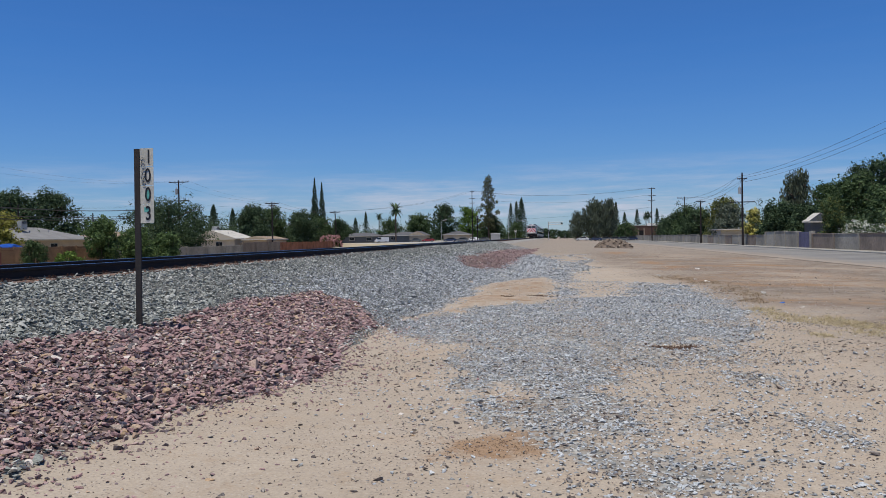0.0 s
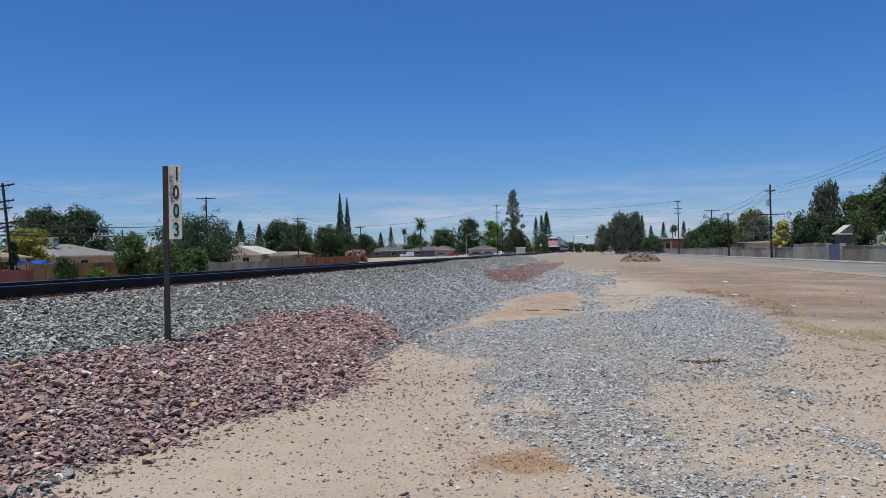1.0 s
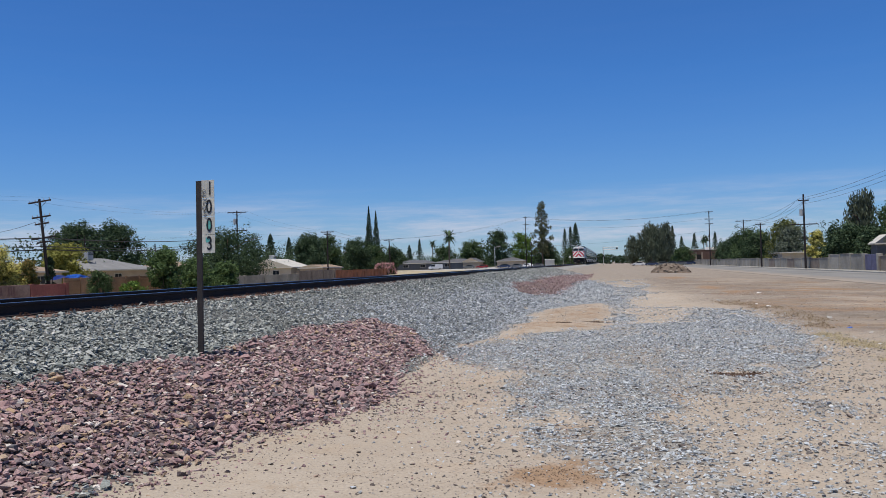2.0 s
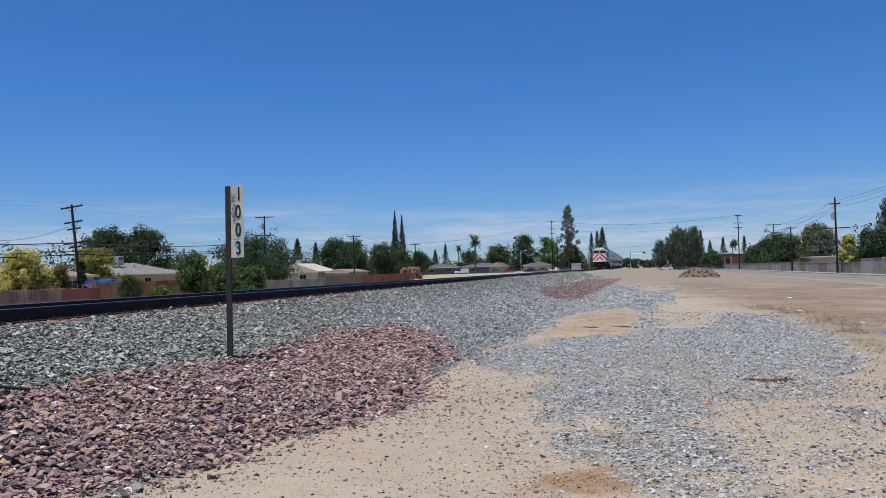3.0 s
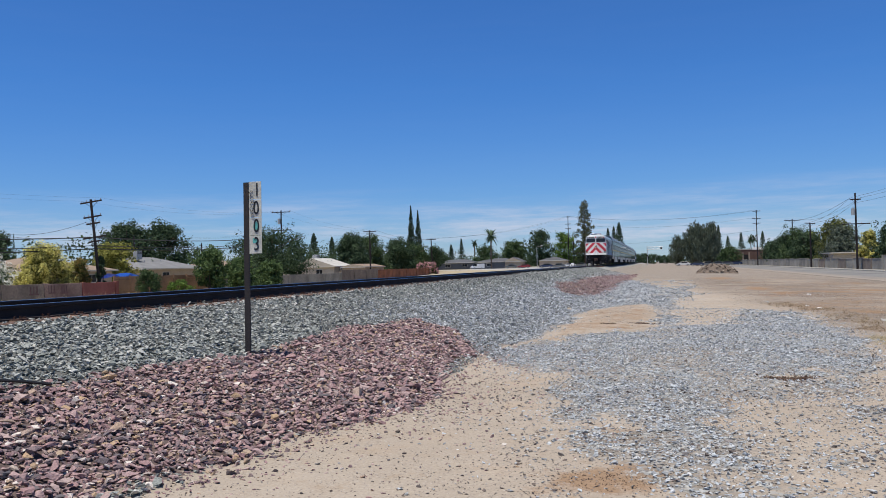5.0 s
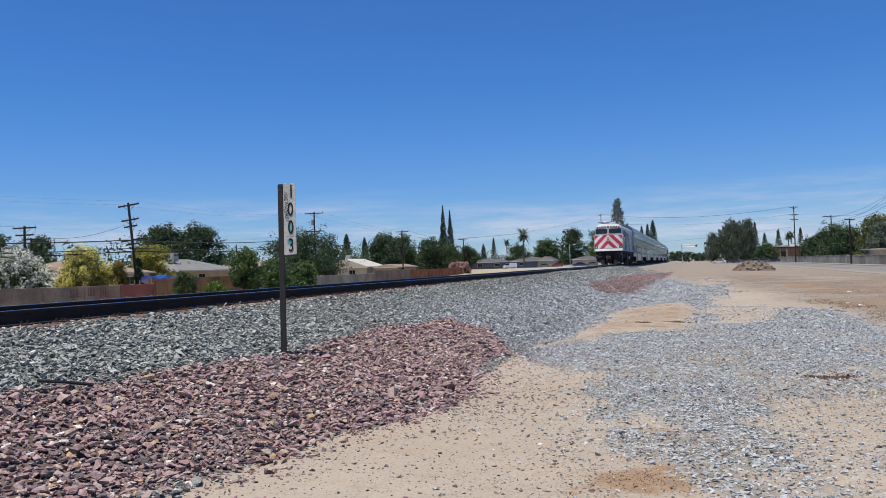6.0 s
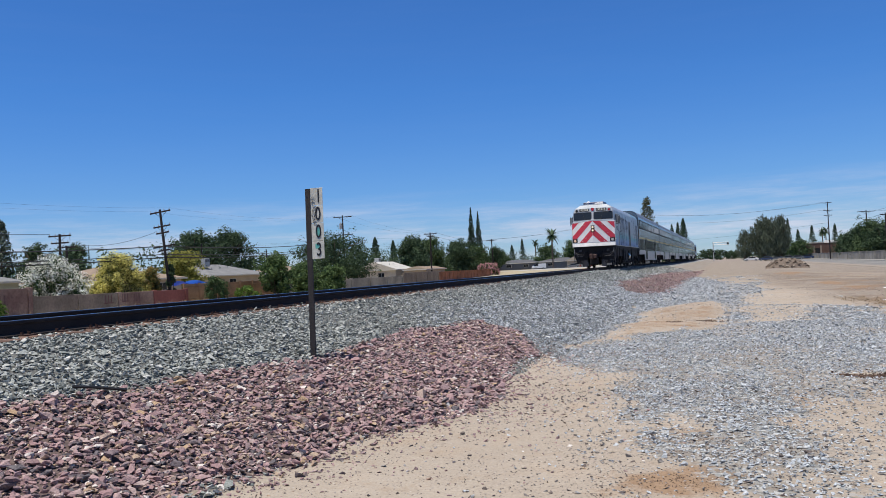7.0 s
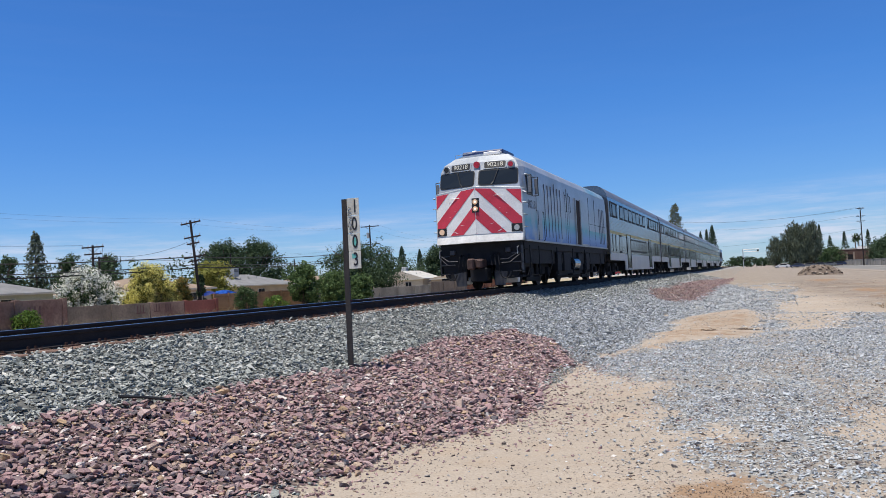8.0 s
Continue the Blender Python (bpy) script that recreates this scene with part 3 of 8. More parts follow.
def ground_material():
    m, n, l, b = shader("sandy_lot_ground")
    b.inputs["Roughness"].default_value = 0.95
    b.inputs["Specular IOR Level"].default_value = 0.2
    pos = n.new("ShaderNodeNewGeometry").outputs["Position"]

    def noise_at(scale, detail=6, rough=0.6):
        k = n.new("ShaderNodeTexNoise")
        k.inputs["Scale"].default_value, k.inputs["Detail"].default_value, k.inputs["Roughness"].default_value = scale, detail, rough
        l.new(pos, k.inputs["Vector"])
        return k.outputs["Fac"]

    def ramp(src, *stops):
        r = n.new("ShaderNodeValToRGB")
        for i, (p, c) in enumerate(stops):
            e = r.color_ramp.elements[i] if i < 2 else r.color_ramp.elements.new(p)
            e.position, e.color = p, (*c, 1)
        l.new(src, r.inputs[0])
        return r.outputs[0]

    def mix(f, a, c, mode="MIX"):
        k = n.new("ShaderNodeMix")
        k.data_type, k.blend_type = "RGBA", mode
        if isinstance(f, float):
            k.inputs["Factor"].default_value = f
        else:
            l.new(f, k.inputs["Factor"])
        l.new(a, k.inputs[6])
        l.new(c, k.inputs[7])
        return k.outputs[2]

    def value(src, a, c, lo=0.0, hi=1.0):
        r = n.new("ShaderNodeMapRange")
        r.inputs["From Min"].default_value, r.inputs["From Max"].default_value = a, c
        r.inputs["To Min"].default_value, r.inputs["To Max"].default_value = lo, hi
        l.new(src, r.inputs["Value"])
        return r.outputs[0]

    def attribute(name):
        a = n.new("ShaderNodeAttribute")
        a.attribute_name = name
        return a.outputs["Fac"]

    def math_node(op, a, c):
        k = n.new("ShaderNodeMath")
        k.operation = op
        for i, v in enumerate((a, c)):
            if isinstance(v, float):
                k.inputs[i].default_value = v
            else:
                l.new(v, k.inputs[i])
        return k.outputs[0]

    broad, mid, fine = noise_at(0.22), noise_at(1.7), noise_at(38, 3)
    sand = ramp(broad, (0.3, (0.322, 0.266, 0.205)), (0.72, (0.425, 0.362, 0.292)))
    sand = mix(value(mid, 0.45, 0.7), sand, ramp(mid, (0.4, (0.285, 0.228, 0.172)), (0.7, (0.38, 0.322, 0.258))))
    # darker trodden and oily streaks of the far lot
    stretched = n.new("ShaderNodeMapping")
    stretched.inputs["Scale"].default_value = (0.16, 0.22, 1)
    l.new(pos, stretched.inputs["Vector"])
    ns = n.new("ShaderNodeTexNoise")
    ns.inputs["Scale"].default_value, ns.inputs["Detail"].default_value = 1.0, 7
    l.new(stretched.outputs[0], ns.inputs["Vector"])
    dull = ramp(mid, (0.3, (0.146, 0.114, 0.086)), (0.7, (0.237, 0.194, 0.153)))
    sand = mix(math_node("MULTIPLY", value(ns.outputs["Fac"], 0.27, 0.52), attribute("lot")), sand, dull)
    sand = mix(1.0, sand, ramp(fine, (0.2, (0.78, 0.78, 0.78)), (0.75, (1.1, 1.1, 1.1))), "MULTIPLY")
    rust_soil = ramp(fine, (0.2, (0.13, 0.090, 0.066)), (0.8, (0.22, 0.162, 0.122)))
    n4 = noise_at(0.5, 7, 0.7)
    sand = mix(math_node("MULTIPLY", value(n4, 0.53, 0.62), attribute("lot")), sand, rust_soil)
    n5 = noise_at(1.1, 8, 0.75)
    ashy = ramp(fine, (0.2, (0.15, 0.13, 0.112)), (0.8, (0.37, 0.325, 0.275)))
    sand = mix(math_node("MULTIPLY", value(n5, 0.53, 0.66), attribute("lot")), sand, ashy)
    # small pebbles and crumbs
    vp = n.new("ShaderNodeTexVoronoi")
    vp.inputs["Scale"].default_value = 42
    l.new(pos, vp.inputs["Vector"])
    crumb = n.new("ShaderNodeSeparateColor")
    l.new(vp.outputs["Color"], crumb.inputs[0])
    spot = math_node("MULTIPLY", value(crumb.outputs[0], 0.60, 0.68), value(math_node("ADD", mid, math_node("MULTIPLY", broad, 0.4)), 0.50, 0.70))
    spot = math_node("MULTIPLY", spot, value(vp.outputs["Distance"], 0.45, 0.3))
    sand = mix(spot, sand, ramp(crumb.outputs[1], (0.0, (0.13, 0.10, 0.085)), (1.0, (0.42, 0.37, 0.31))))
    patch = noise_at(2.6, 6, 0.7)
    ochre = ramp(fine, (0.2, (0.30, 0.19, 0.105)), (0.8, (0.42, 0.29, 0.175)))
    n3 = noise_at(0.9, 5)
    packed_sand = ramp(fine, (0.2, (0.25, 0.185, 0.125)), (0.8, (0.36, 0.28, 0.20)))
    sand = mix(value(n3, 0.54, 0.72, 0.0, 0.35), sand, ochre)
    sand = mix(value(patch, 0.56, 0.68, 0.0, 0.55), sand, packed_sand)
    # grit: cells with a colour of their own
    vo = n.new("ShaderNodeTexVoronoi")
    vo.inputs["Scale"].default_value = 16
    l.new(pos, vo.inputs["Vector"])
    cell = n.new("ShaderNodeSeparateColor")
    l.new(vo.outputs["Color"], cell.inputs[0])
    grey = ramp(cell.outputs[0], (0.0, (0.13, 0.135, 0.13)), (1.0, (0.46, 0.455, 0.43)), (0.5, (0.28, 0.285, 0.272)))
    ruddy = ramp(cell.outputs[1], (0.0, (0.12, 0.09, 0.085)), (1.0, (0.36, 0.28, 0.26)), (0.6, (0.23, 0.155, 0.148)))
    # shade of the gaps between ballast stones, put into the bed's colour
    grey_gap_shade = ramp(fine, (0.2, (0.05, 0.051, 0.048)), (0.8, (0.12, 0.118, 0.11)))
    red_gap_shade = ramp(fine, (0.2, (0.055, 0.04, 0.037)), (0.8, (0.14, 0.10, 0.088)))
    grey = mix(math_node("MULTIPLY", attribute("gap_shade"), 0.85), grey, grey_gap_shade)
    ruddy = mix(math_node("MULTIPLY", attribute("gap_shade"), 0.85), ruddy, red_gap_shade)
    brown = ramp(fine, (0.2, (0.19, 0.115, 0.062)), (0.8, (0.32, 0.205, 0.12)))
    jitter = math_node("MULTIPLY", math_node("SUBTRACT", cell.outputs[2], 0.5), 0.7)
    sand = mix(math_node("MULTIPLY", attribute("dust"), 0.75), sand, ramp(mid, (0.3, (0.19, 0.158, 0.126)), (0.7, (0.315, 0.27, 0.222))))
    col = mix(value(math_node("ADD", attribute("soil"), math_node("MULTIPLY", math_node("SUBTRACT", noise_at(5.0, 7, 0.75), 0.5), 2.4)), 0.3, 0.85, 0.0, 0.85), sand, brown)
    # compact soil within the gravel, darkened for the shade between its stones
    packed_gap_shade = ramp(fine, (0.2, (0.13, 0.112, 0.092)), (0.8, (0.26, 0.22, 0.178)))
    col = mix(value(attribute("gravel"), 0.15, 0.6, 0.0, 0.75), col, packed_gap_shade)
    shown = math_node("MAXIMUM", value(mid, 0.42, 0.58, 0.3, 1.0), attribute("gap_shade"))
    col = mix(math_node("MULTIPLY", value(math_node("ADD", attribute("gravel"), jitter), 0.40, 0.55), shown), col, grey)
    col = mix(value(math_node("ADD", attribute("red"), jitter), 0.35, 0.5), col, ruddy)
    # dry verge and yards far to the sides
    col = mix(value(math_node("ADD", attribute("far"), math_node("MULTIPLY", math_node("SUBTRACT", mid, 0.5), 0.8)), 0.4, 0.6), col, ramp(mid, (0.3, (0.27, 0.22, 0.13)), (0.7, (0.4, 0.34, 0.24))))
    l.new(col, b.inputs["Base Color"])
    bp = n.new("ShaderNodeBump")
    bp.inputs["Strength"].default_value, bp.inputs["Distance"].default_value = 0.85, 0.035
    cover = math_node("MAXIMUM", attribute("gravel"), attribute("red"))
    height = math_node("ADD", math_node("MULTIPLY", math_node("SUBTRACT", 0.6, vo.outputs["Distance"]), cover), math_node("MULTIPLY", fine, 0.5))
    l.new(height, bp.inputs["Height"])
    l.new(bp.outputs[0], b.inputs["Normal"])
    return m


def build_ground():
    gx = np.concatenate([-np.geomspace(3000, 15, 26), spread_axis((-14.5, -8, 0.4), (-8, 6, 0.11), (6, 32, 0.9)), np.geomspace(34, 3000, 24)])
    gy = np.concatenate([-np.geomspace(800, 4, 12), spread_axis((0, 3, 0.5), (3, 22, 0.11), (22, 60, 0.4), (60, 400, 5)), np.geomspace(420, 4000, 14)])
    X, Y = np.meshgrid(gx, gy, indexing="ij")
    X, Y = X.ravel(), Y.ravel()
    nx, ny = len(gx), len(gy)
    i = np.arange((nx - 1) * (ny - 1))
    a = (i // (ny - 1)) * ny + i % (ny - 1)
    me = mesh_arrays("ground", np.stack([X, Y, ground_z(X, Y)], 1), np.stack([a, a + ny, a + ny + 1, a + 1], 1), ground_material())
    g, r, s = masks(X, Y)
    lot = np.maximum(smooth(2.4, 6.0, X + 2.0 * (soft_noise(X, Y, 4, 51) - 0.5) + smooth(25, 60, Y) * 2), 0.8 * smooth(40, 90, Y))
    far = smooth(-12.5, -14, X) + smooth(27, 29, X)
    # gap_shade: where shade between the bank's stones is painted, fading out with distance
    for name, v in (("gravel", g), ("red", r), ("soil", s), ("lot", lot), ("far", np.clip(far, 0, 1)), ("gap_shade", (1 - smooth(35, 90, Y)) * smooth(-2.2, -3.2, X)), ("dust", smooth(45, 110, Y))):
        me.attributes.new(name, "FLOAT", "POINT").data.foreach_set("value", np.ascontiguousarray(v, np.float32))
    me.shade_smooth()
    return tagged(new("ground", me), "sandy lot with gravel patches beside a railway bank", "ground", kind="structure")


ground = build_ground()


# ---------------------------------------------------------------- stones
def stone_shapes(kind, count):
    """Angular broken stones of about unit radius: the hulls of a few points, lying flat."""
    corners = {"round": 11, "fine": 8, "coarse": 5}[kind]
    out = []
    for _ in range(count):
        d = rng.normal(0, 1, (corners, 3))
        d /= np.linalg.norm(d, axis=1, keepdims=True)
        d = d * rng.uniform(0.75, 1.2, (corners, 1)) * rng.uniform((0.95, 0.62, 0.36), (1.35, 0.95, 0.62))
        bm = bmesh.new()
        for p in d:
            bm.verts.new(p)
        bmesh.ops.convex_hull(bm, input=bm.verts[:])
        bmesh.ops.delete(bm, geom=[v for v in bm.verts if not v.link_faces], context="VERTS")
        bm.verts.index_update()
        out.append((np.array([v.co[:] for v in bm.verts]), np.array([[v.index for v in f.verts] for f in bm.faces])))
        bm.free()
    return out


def scatter(x, y, size, kind, material, name, flat=0.5, sink=0.25, lift=0.0, heave=0.0):
    """Stones at the places x, y with those radii, joined into one mesh."""
    n = len(x)
    a, tx, ty = rng.uniform(0, 6.2832, n), rng.normal(0, flat, n), rng.normal(0, flat, n)
    ca, sa, cx, sx, cy, sy = np.cos(a), np.sin(a), np.cos(tx), np.sin(tx), np.cos(ty), np.sin(ty)
    zero, one = np.zeros(n), np.ones(n)
    rz = np.stack([ca, -sa, zero, sa, ca, zero, zero, zero, one], 1).reshape(n, 3, 3)
    rx = np.stack([one, zero, zero, zero, cx, -sx, zero, sx, cx], 1).reshape(n, 3, 3)
    ry = np.stack([cy, zero, sy, zero, one, zero, -sy, zero, cy], 1).reshape(n, 3, 3)
    turn = (rx @ ry @ rz) * size[:, None, None]
    z = ground_z(x, y) + size * (0.5 - sink + heave * rng.uniform(-0.5, 0.8, n)) + lift
    at = np.stack([x, y, z], 1)
    shapes = stone_shapes(kind, 24)
    pick = rng.integers(0, len(shapes), n)
    vs, fs, base = [], [], 0
    for k, (v, f) in enumerate(shapes):
        sel = pick == k
        m = int(sel.sum())
        vs.append((np.einsum("nij,kj->nki", turn[sel], v) + at[sel][:, None, :]).reshape(-1, 3))
        fs.append((f[None] + (base + np.arange(m) * len(v))[:, None, None]).reshape(-1, 3))
        base += m * len(v)
    return mesh_arrays(name, np.concatenate(vs), np.concatenate(fs), material)


def field(x0, x1, y0, y1, per_m2):
    n = int((x1 - x0) * (y1 - y0) * per_m2)
    return rng.uniform(x0, x1, n), rng.uniform(y0, y1, n)


def sizes(n, mean):
    return mean * np.exp(rng.normal(0, 0.28, n))


def keep(sel, *arrays):
    return [a[sel] for a in arrays]


# grey ballast of the bank, near to far
for y0, y1, dens, r, kind in ((3.9, 12, 760, 0.0265, "fine"), (12, 24, 620, 0.028, "coarse"), (24, 45, 330, 0.037, "coarse"), (45, 100, 80, 0.060, "coarse")):
    x, y = field(-8.05, -2.4, y0, y1, dens)
    g, r_, s = masks(x, y)
    toe = -3.6 + 0.6 * smooth(6.5, 9, y)
    x, y = keep((rng.uniform(0, 1, len(x)) < g) & (x < toe + 0.2), x, y)
    pale = rng.uniform(0, 1, len(x)) < 0.92 * smooth(12.0, 16.5, y + 0.8 * (x + 4.5)) * smooth(-7.3, -5.0, x - 0.02 * (y - 15))
    tagged(new("pale_gravel", scatter(x[pale], y[pale], sizes(int(pale.sum()), r), kind, M_CHIP, "pale_gravel", 0.30, 0.25, 0, 0.8)), "pale gravel tipped down the railway bank", "gravel", kind="stuff")
    x, y = keep(~pale, x, y)
    tagged(new("grey_ballast", scatter(x, y, sizes(len(x), r), kind, M_BALLAST, "grey_ballast", 0.30, 0.2, 0, 0.9)), "grey crushed stone ballast on the railway bank", "ballast", kind="stuff")
# ballast in the far half of the track bed
x, y = field(-11.2, -8.05, 3, 60, 60)
tagged(new("grey_ballast", scatter(x, y, sizes(len(x), 0.045), "coarse", M_BALLAST, "grey_ballast", 0.6)), "grey crushed stone ballast between the rails", "ballast", kind="stuff")
# rust-stained stones along the near rail
x, y = field(-8.0, -7.3, 3.5, 40, 300)
x, y = keep(rng.uniform(0, 1, len(x)) < smooth(-7.35, -7.75, x), x, y)
tagged(new("rusty_ballast", scatter(x, y, sizes(len(x), 0.022), "coarse", M_RUSTSTONE, "rusty_ballast", 0.4, 0.2, 0.012, 0.9)), "rust-stained small ballast beside the rail", "ballast", kind="stuff")
# reddish heap
x, y = field(-6, -2.4, 3.6, 17, 800)
g, r_, s = masks(x, y)
x, y = keep(rng.uniform(0, 1, len(x)) < r_ * 1.1, x, y)
red_heap = tagged(new("red_ballast", scatter(x, y, sizes(len(x), 0.0265) * np.exp(rng.normal(0, 0.16, len(x))), "round", M_RED, "red_ballast", 0.30, 0.2, 0, 0.95)), "purplish red ballast stones heaped along the bank's foot", "ballast", kind="stuff")
x, y = field(-5.6, -2, 36, 110, 110)
g, r_, s = masks(x, y)
x, y = keep(rng.uniform(0, 1, len(x)) < 0.6 * r_, x, y)
tagged(new("red_ballast", scatter(x, y, sizes(len(x), 0.045), "coarse", M_RED, "red_ballast", 0.4)), "far patch of purplish red ballast stones", "ballast", kind="stuff")
# pale gravel spread over the lot
for y0, y1, dens, r, kind in ((4.2, 9, 780, 0.0165, "fine"), (9, 14, 700, 0.0205, "coarse"), (14, 21, 600, 0.0225, "coarse"), (21, 32, 350, 0.028, "coarse"), (32, 75, 80, 0.048, "coarse")):
    x, y = field(-3.4, 4.6, y0, y1, dens)
    g, r_, s = masks(x, y)
    toe = -3.6 + 0.6 * smooth(6.5, 9, y)
    stray = 0.28 * np.clip(np.exp((inside(APRON, x, y) + 0.1) / 0.45), 0, 1) * soft_noise(x, y, 0.6, 81) * np.where(inside(SAND, x, y) > -0.1, 0.03, 1.0)
    x, y = keep((rng.uniform(0, 1, len(x)) < (g * 0.85 + stray) * (1 - 0.6 * (s > 0.6))) & (x > toe), x, y)
    tagged(new("pale_gravel", scatter(x, y, sizes(len(x), r), kind, M_CHIP, "pale_gravel", 0.22, 0.32, 0, 0.5)), "pale grey gravel spread thinly over sand", "gravel", kind="stuff")
# fine grit between and beside the gravel
x, y = field(-1.6, 3.6, 4.2, 11.5, 620)
g, r_, s = masks(x, y)
x, y = keep(rng.uniform(0, 1, len(x)) < 0.12 + 0.75 * g + 0.5 * np.clip(np.exp(inside(APRON, x, y) / 0.5), 0, 1) * soft_noise(x, y, 0.5, 83), x, y)
tagged(new("grit", scatter(x, y, sizes(len(x), 0.0085), "coarse", M_GRIT, "grit", 0.3, 0.25)), "fine grit of small broken stones on the sand", "gravel", kind="stuff")
x, y = field(-2.6, 9.0, 11.5, 42, 46)
x, y = keep(rng.uniform(0, 1, len(x)) < 0.15 + 0.85 * smooth(0.4, 0.65, soft_noise(x, y * 0.5, 1.6, 87)), x, y)
tagged(new("grit", scatter(x, y, sizes(len(x), 0.0135), "coarse", M_GRIT, "grit", 0.3, 0.25)), "small pebbles strewn over the sandy lot", "gravel", kind="stuff")
# loose stones and clods on the bare sand, thicker beside the heaps
for dens, r, kind, near in ((36, 0.02, "fine", 0), (260, 0.007, "coarse", 0), (130, 0.012, "coarse", 0), (290, 0.020, "fine", 1), (280, 0.011, "coarse", 1)):
    x, y = field(-4.4, 5.5, 4.0, 16, dens)
    g, r_, s = masks(x, y)
    d = inside(RED_HEAP, x, y)
    p = np.clip(np.exp((d - 0.05) / 0.6), 0, 1) * (0.35 + 0.9 * soft_noise(x, y, 0.5, 65)) if near else 0.1 + 0.9 * smooth(0.35, 0.7, soft_noise(x, y, 1.0, 61))
    x, y = keep((rng.uniform(0, 1, len(x)) < p) & (r_ < 0.5), x, y)
    tagged(new("loose_stones", scatter(x, y, sizes(len(x), r), kind, M_CLOD if not near or kind == "coarse" else M_RED, "loose_stones", 0.3, 0.35)), "loose stones and clods strewn over the sand", "stones", kind="stuff")
# scattered stones pressed into the sand beside the gravel
for dens, r, kind, mat in ((48, 0.021, "fine", M_CHIP), (200, 0.0095, "coarse", M_CLOD), (36, 0.028, "coarse", M_CLOD)):
    x, y = field(-1.2, 5.4, 4.0, 11.5, dens)
    x, y = keep(rng.uniform(0, 1, len(x)) < 0.12 + 0.88 * smooth(0.42, 0.68, soft_noise(x + 0.2 * y, y, 0.8, 63)), x, y)
    tagged(new("loose_stones", scatter(x, y, sizes(len(x), r), kind, mat, "loose_stones", 0.2, 0.3)), "scattered grey stones pressed into the sand", "stones", kind="stuff")
x, y = field(2, 15, 16, 70, 2.2)
tagged(new("loose_stones", scatter(x, y, sizes(len(x), 0.024), "coarse", M_CLOD, "loose_stones", 0.3, 0.35)), "loose stones strewn over the far lot", "stones", kind="stuff")


x, y = field(2.5, 15.5, 10, 80, 40)
x, y = keep(rng.uniform(0, 1, len(x)) < smooth(0.56, 0.76, soft_noise(x, y, 2.8, 91)) * np.clip(30 / y, 0, 1), x, y)
tagged(new("debris", scatter(x, y, sizes(len(x), 0.015), "coarse", M_CLOD, "debris", 0.3, 0.35)), "crumbs of soil and small debris on the far lot", "debris", kind="stuff")


# dark crumbs in the hollow, on the brown soil and on the bare sand patch
for cx, cy, rx, ry, n, r, mat in ((1.66, 11.8, 0.26, 0.10, 800, 0.018, M_EARTH), (-0.45, 6.0, 0.4, 0.3, 420, 0.007, M_EARTH), (-0.45, 21.2, 0.28, 0.10, 170, 0.022, M_EARTH), (-1.25, 20.8, 0.14, 0.12, 60, 0.024, M_EARTH), (-0.1, 7.2, 0.5, 0.5, 160, 0.014, M_CLOD), (0.35, 5.3, 0.35, 0.25, 120, 0.014, M_CLOD)):
    x, y = rng.normal(cx, rx * 0.6, n), rng.normal(cy, ry * 0.6, n)
    tagged(new("earth_crumbs", scatter(x, y, sizes(n, r), "coarse", mat, "earth_crumbs", 0.4, 0.2)), "dark crumbs of earth lying together", "earth", kind="stuff")


# ---------------------------------------------------------------- railway track
track = thing("railway_track", "straight railway track with dark steel rails on weathered ties", "railway track", kind="structure")


def build_rails():
    web = [(-0.075, 0), (0.075, 0), (0.075, 0.012), (0.014, 0.035), (0.010, 0.13), (0.036, 0.147), (0.036, 0.180), (-0.036, 0.180), (-0.036, 0.147), (-0.010, 0.13), (-0.014, 0.035), (-0.075, 0.012)]
    head = [(-0.034, 0.1802), (0.034, 0.1802), (0.028, 0.186), (-0.028, 0.186)]
    for sx in (0.715 + 0.038, -0.715 - 0.038):
        r = part("rail", prism(bmesh.new(), [(TRACK_X + sx + u, RAIL_FOOT + z) for u, z in web], -120, 1200), M_RAILSIDE, track)
        part("rail_head", prism(bmesh.new(), [(TRACK_X + sx + u, RAIL_FOOT + z) for u, z in head], -120, 1200), M_RAILTOP, r, "bright worn running surface")


build_rails()


def build_ties():
    bm = cube(-1.3, 1.3, -0.115, 0.115, -0.175, 0, 0.012)
    tie_mesh = part("tie", bm, M_TIE, track).data
    tie0 = track.children[-1]
    bm = bmesh.new()
    for sx in (-0.753, 0.753):
        box(bm, sx - 0.18, sx + 0.18, -0.09, 0.09, 0, 0.016)
        for dx in (-0.1, 0.1):
            for dy in (-0.05, 0.05):
                box(bm, sx + dx - 0.014, sx + dx + 0.014, dy - 0.014, dy + 0.014, 0.014, 0.05)
        box(bm, sx - 0.09, sx + 0.09, 0.13, 0.155, -0.02, 0.035)
    plate = part("tie_plate", bm, M_RUST, tie0, "rusted tie plate with spikes").data
    y, first = 1.0, True
    while y < 130:
        j = rng.uniform(-0.04, 0.04)
        if first:
            o, first = tie0, False
        else:
            o = new("tie", tie_mesh)
            o.parent = track
            q = new("tie_plate", plate)
            q.parent = o
        o.location = (TRACK_X + j, y, RAIL_FOOT - 0.004)
        o.rotation_euler = (0, 0, rng.uniform(-0.012, 0.012))
        y += 0.53
    bm = bmesh.new()
    while y < 420:
        box(bm, TRACK_X - 1.3, TRACK_X + 1.3, y - 0.115, y + 0.115, RAIL_FOOT - 0.18, RAIL_FOOT - 0.004)
        y += 0.53
    tagged(part("far_ties", bm, M_TIE, track), kind="stuff")


build_ties()


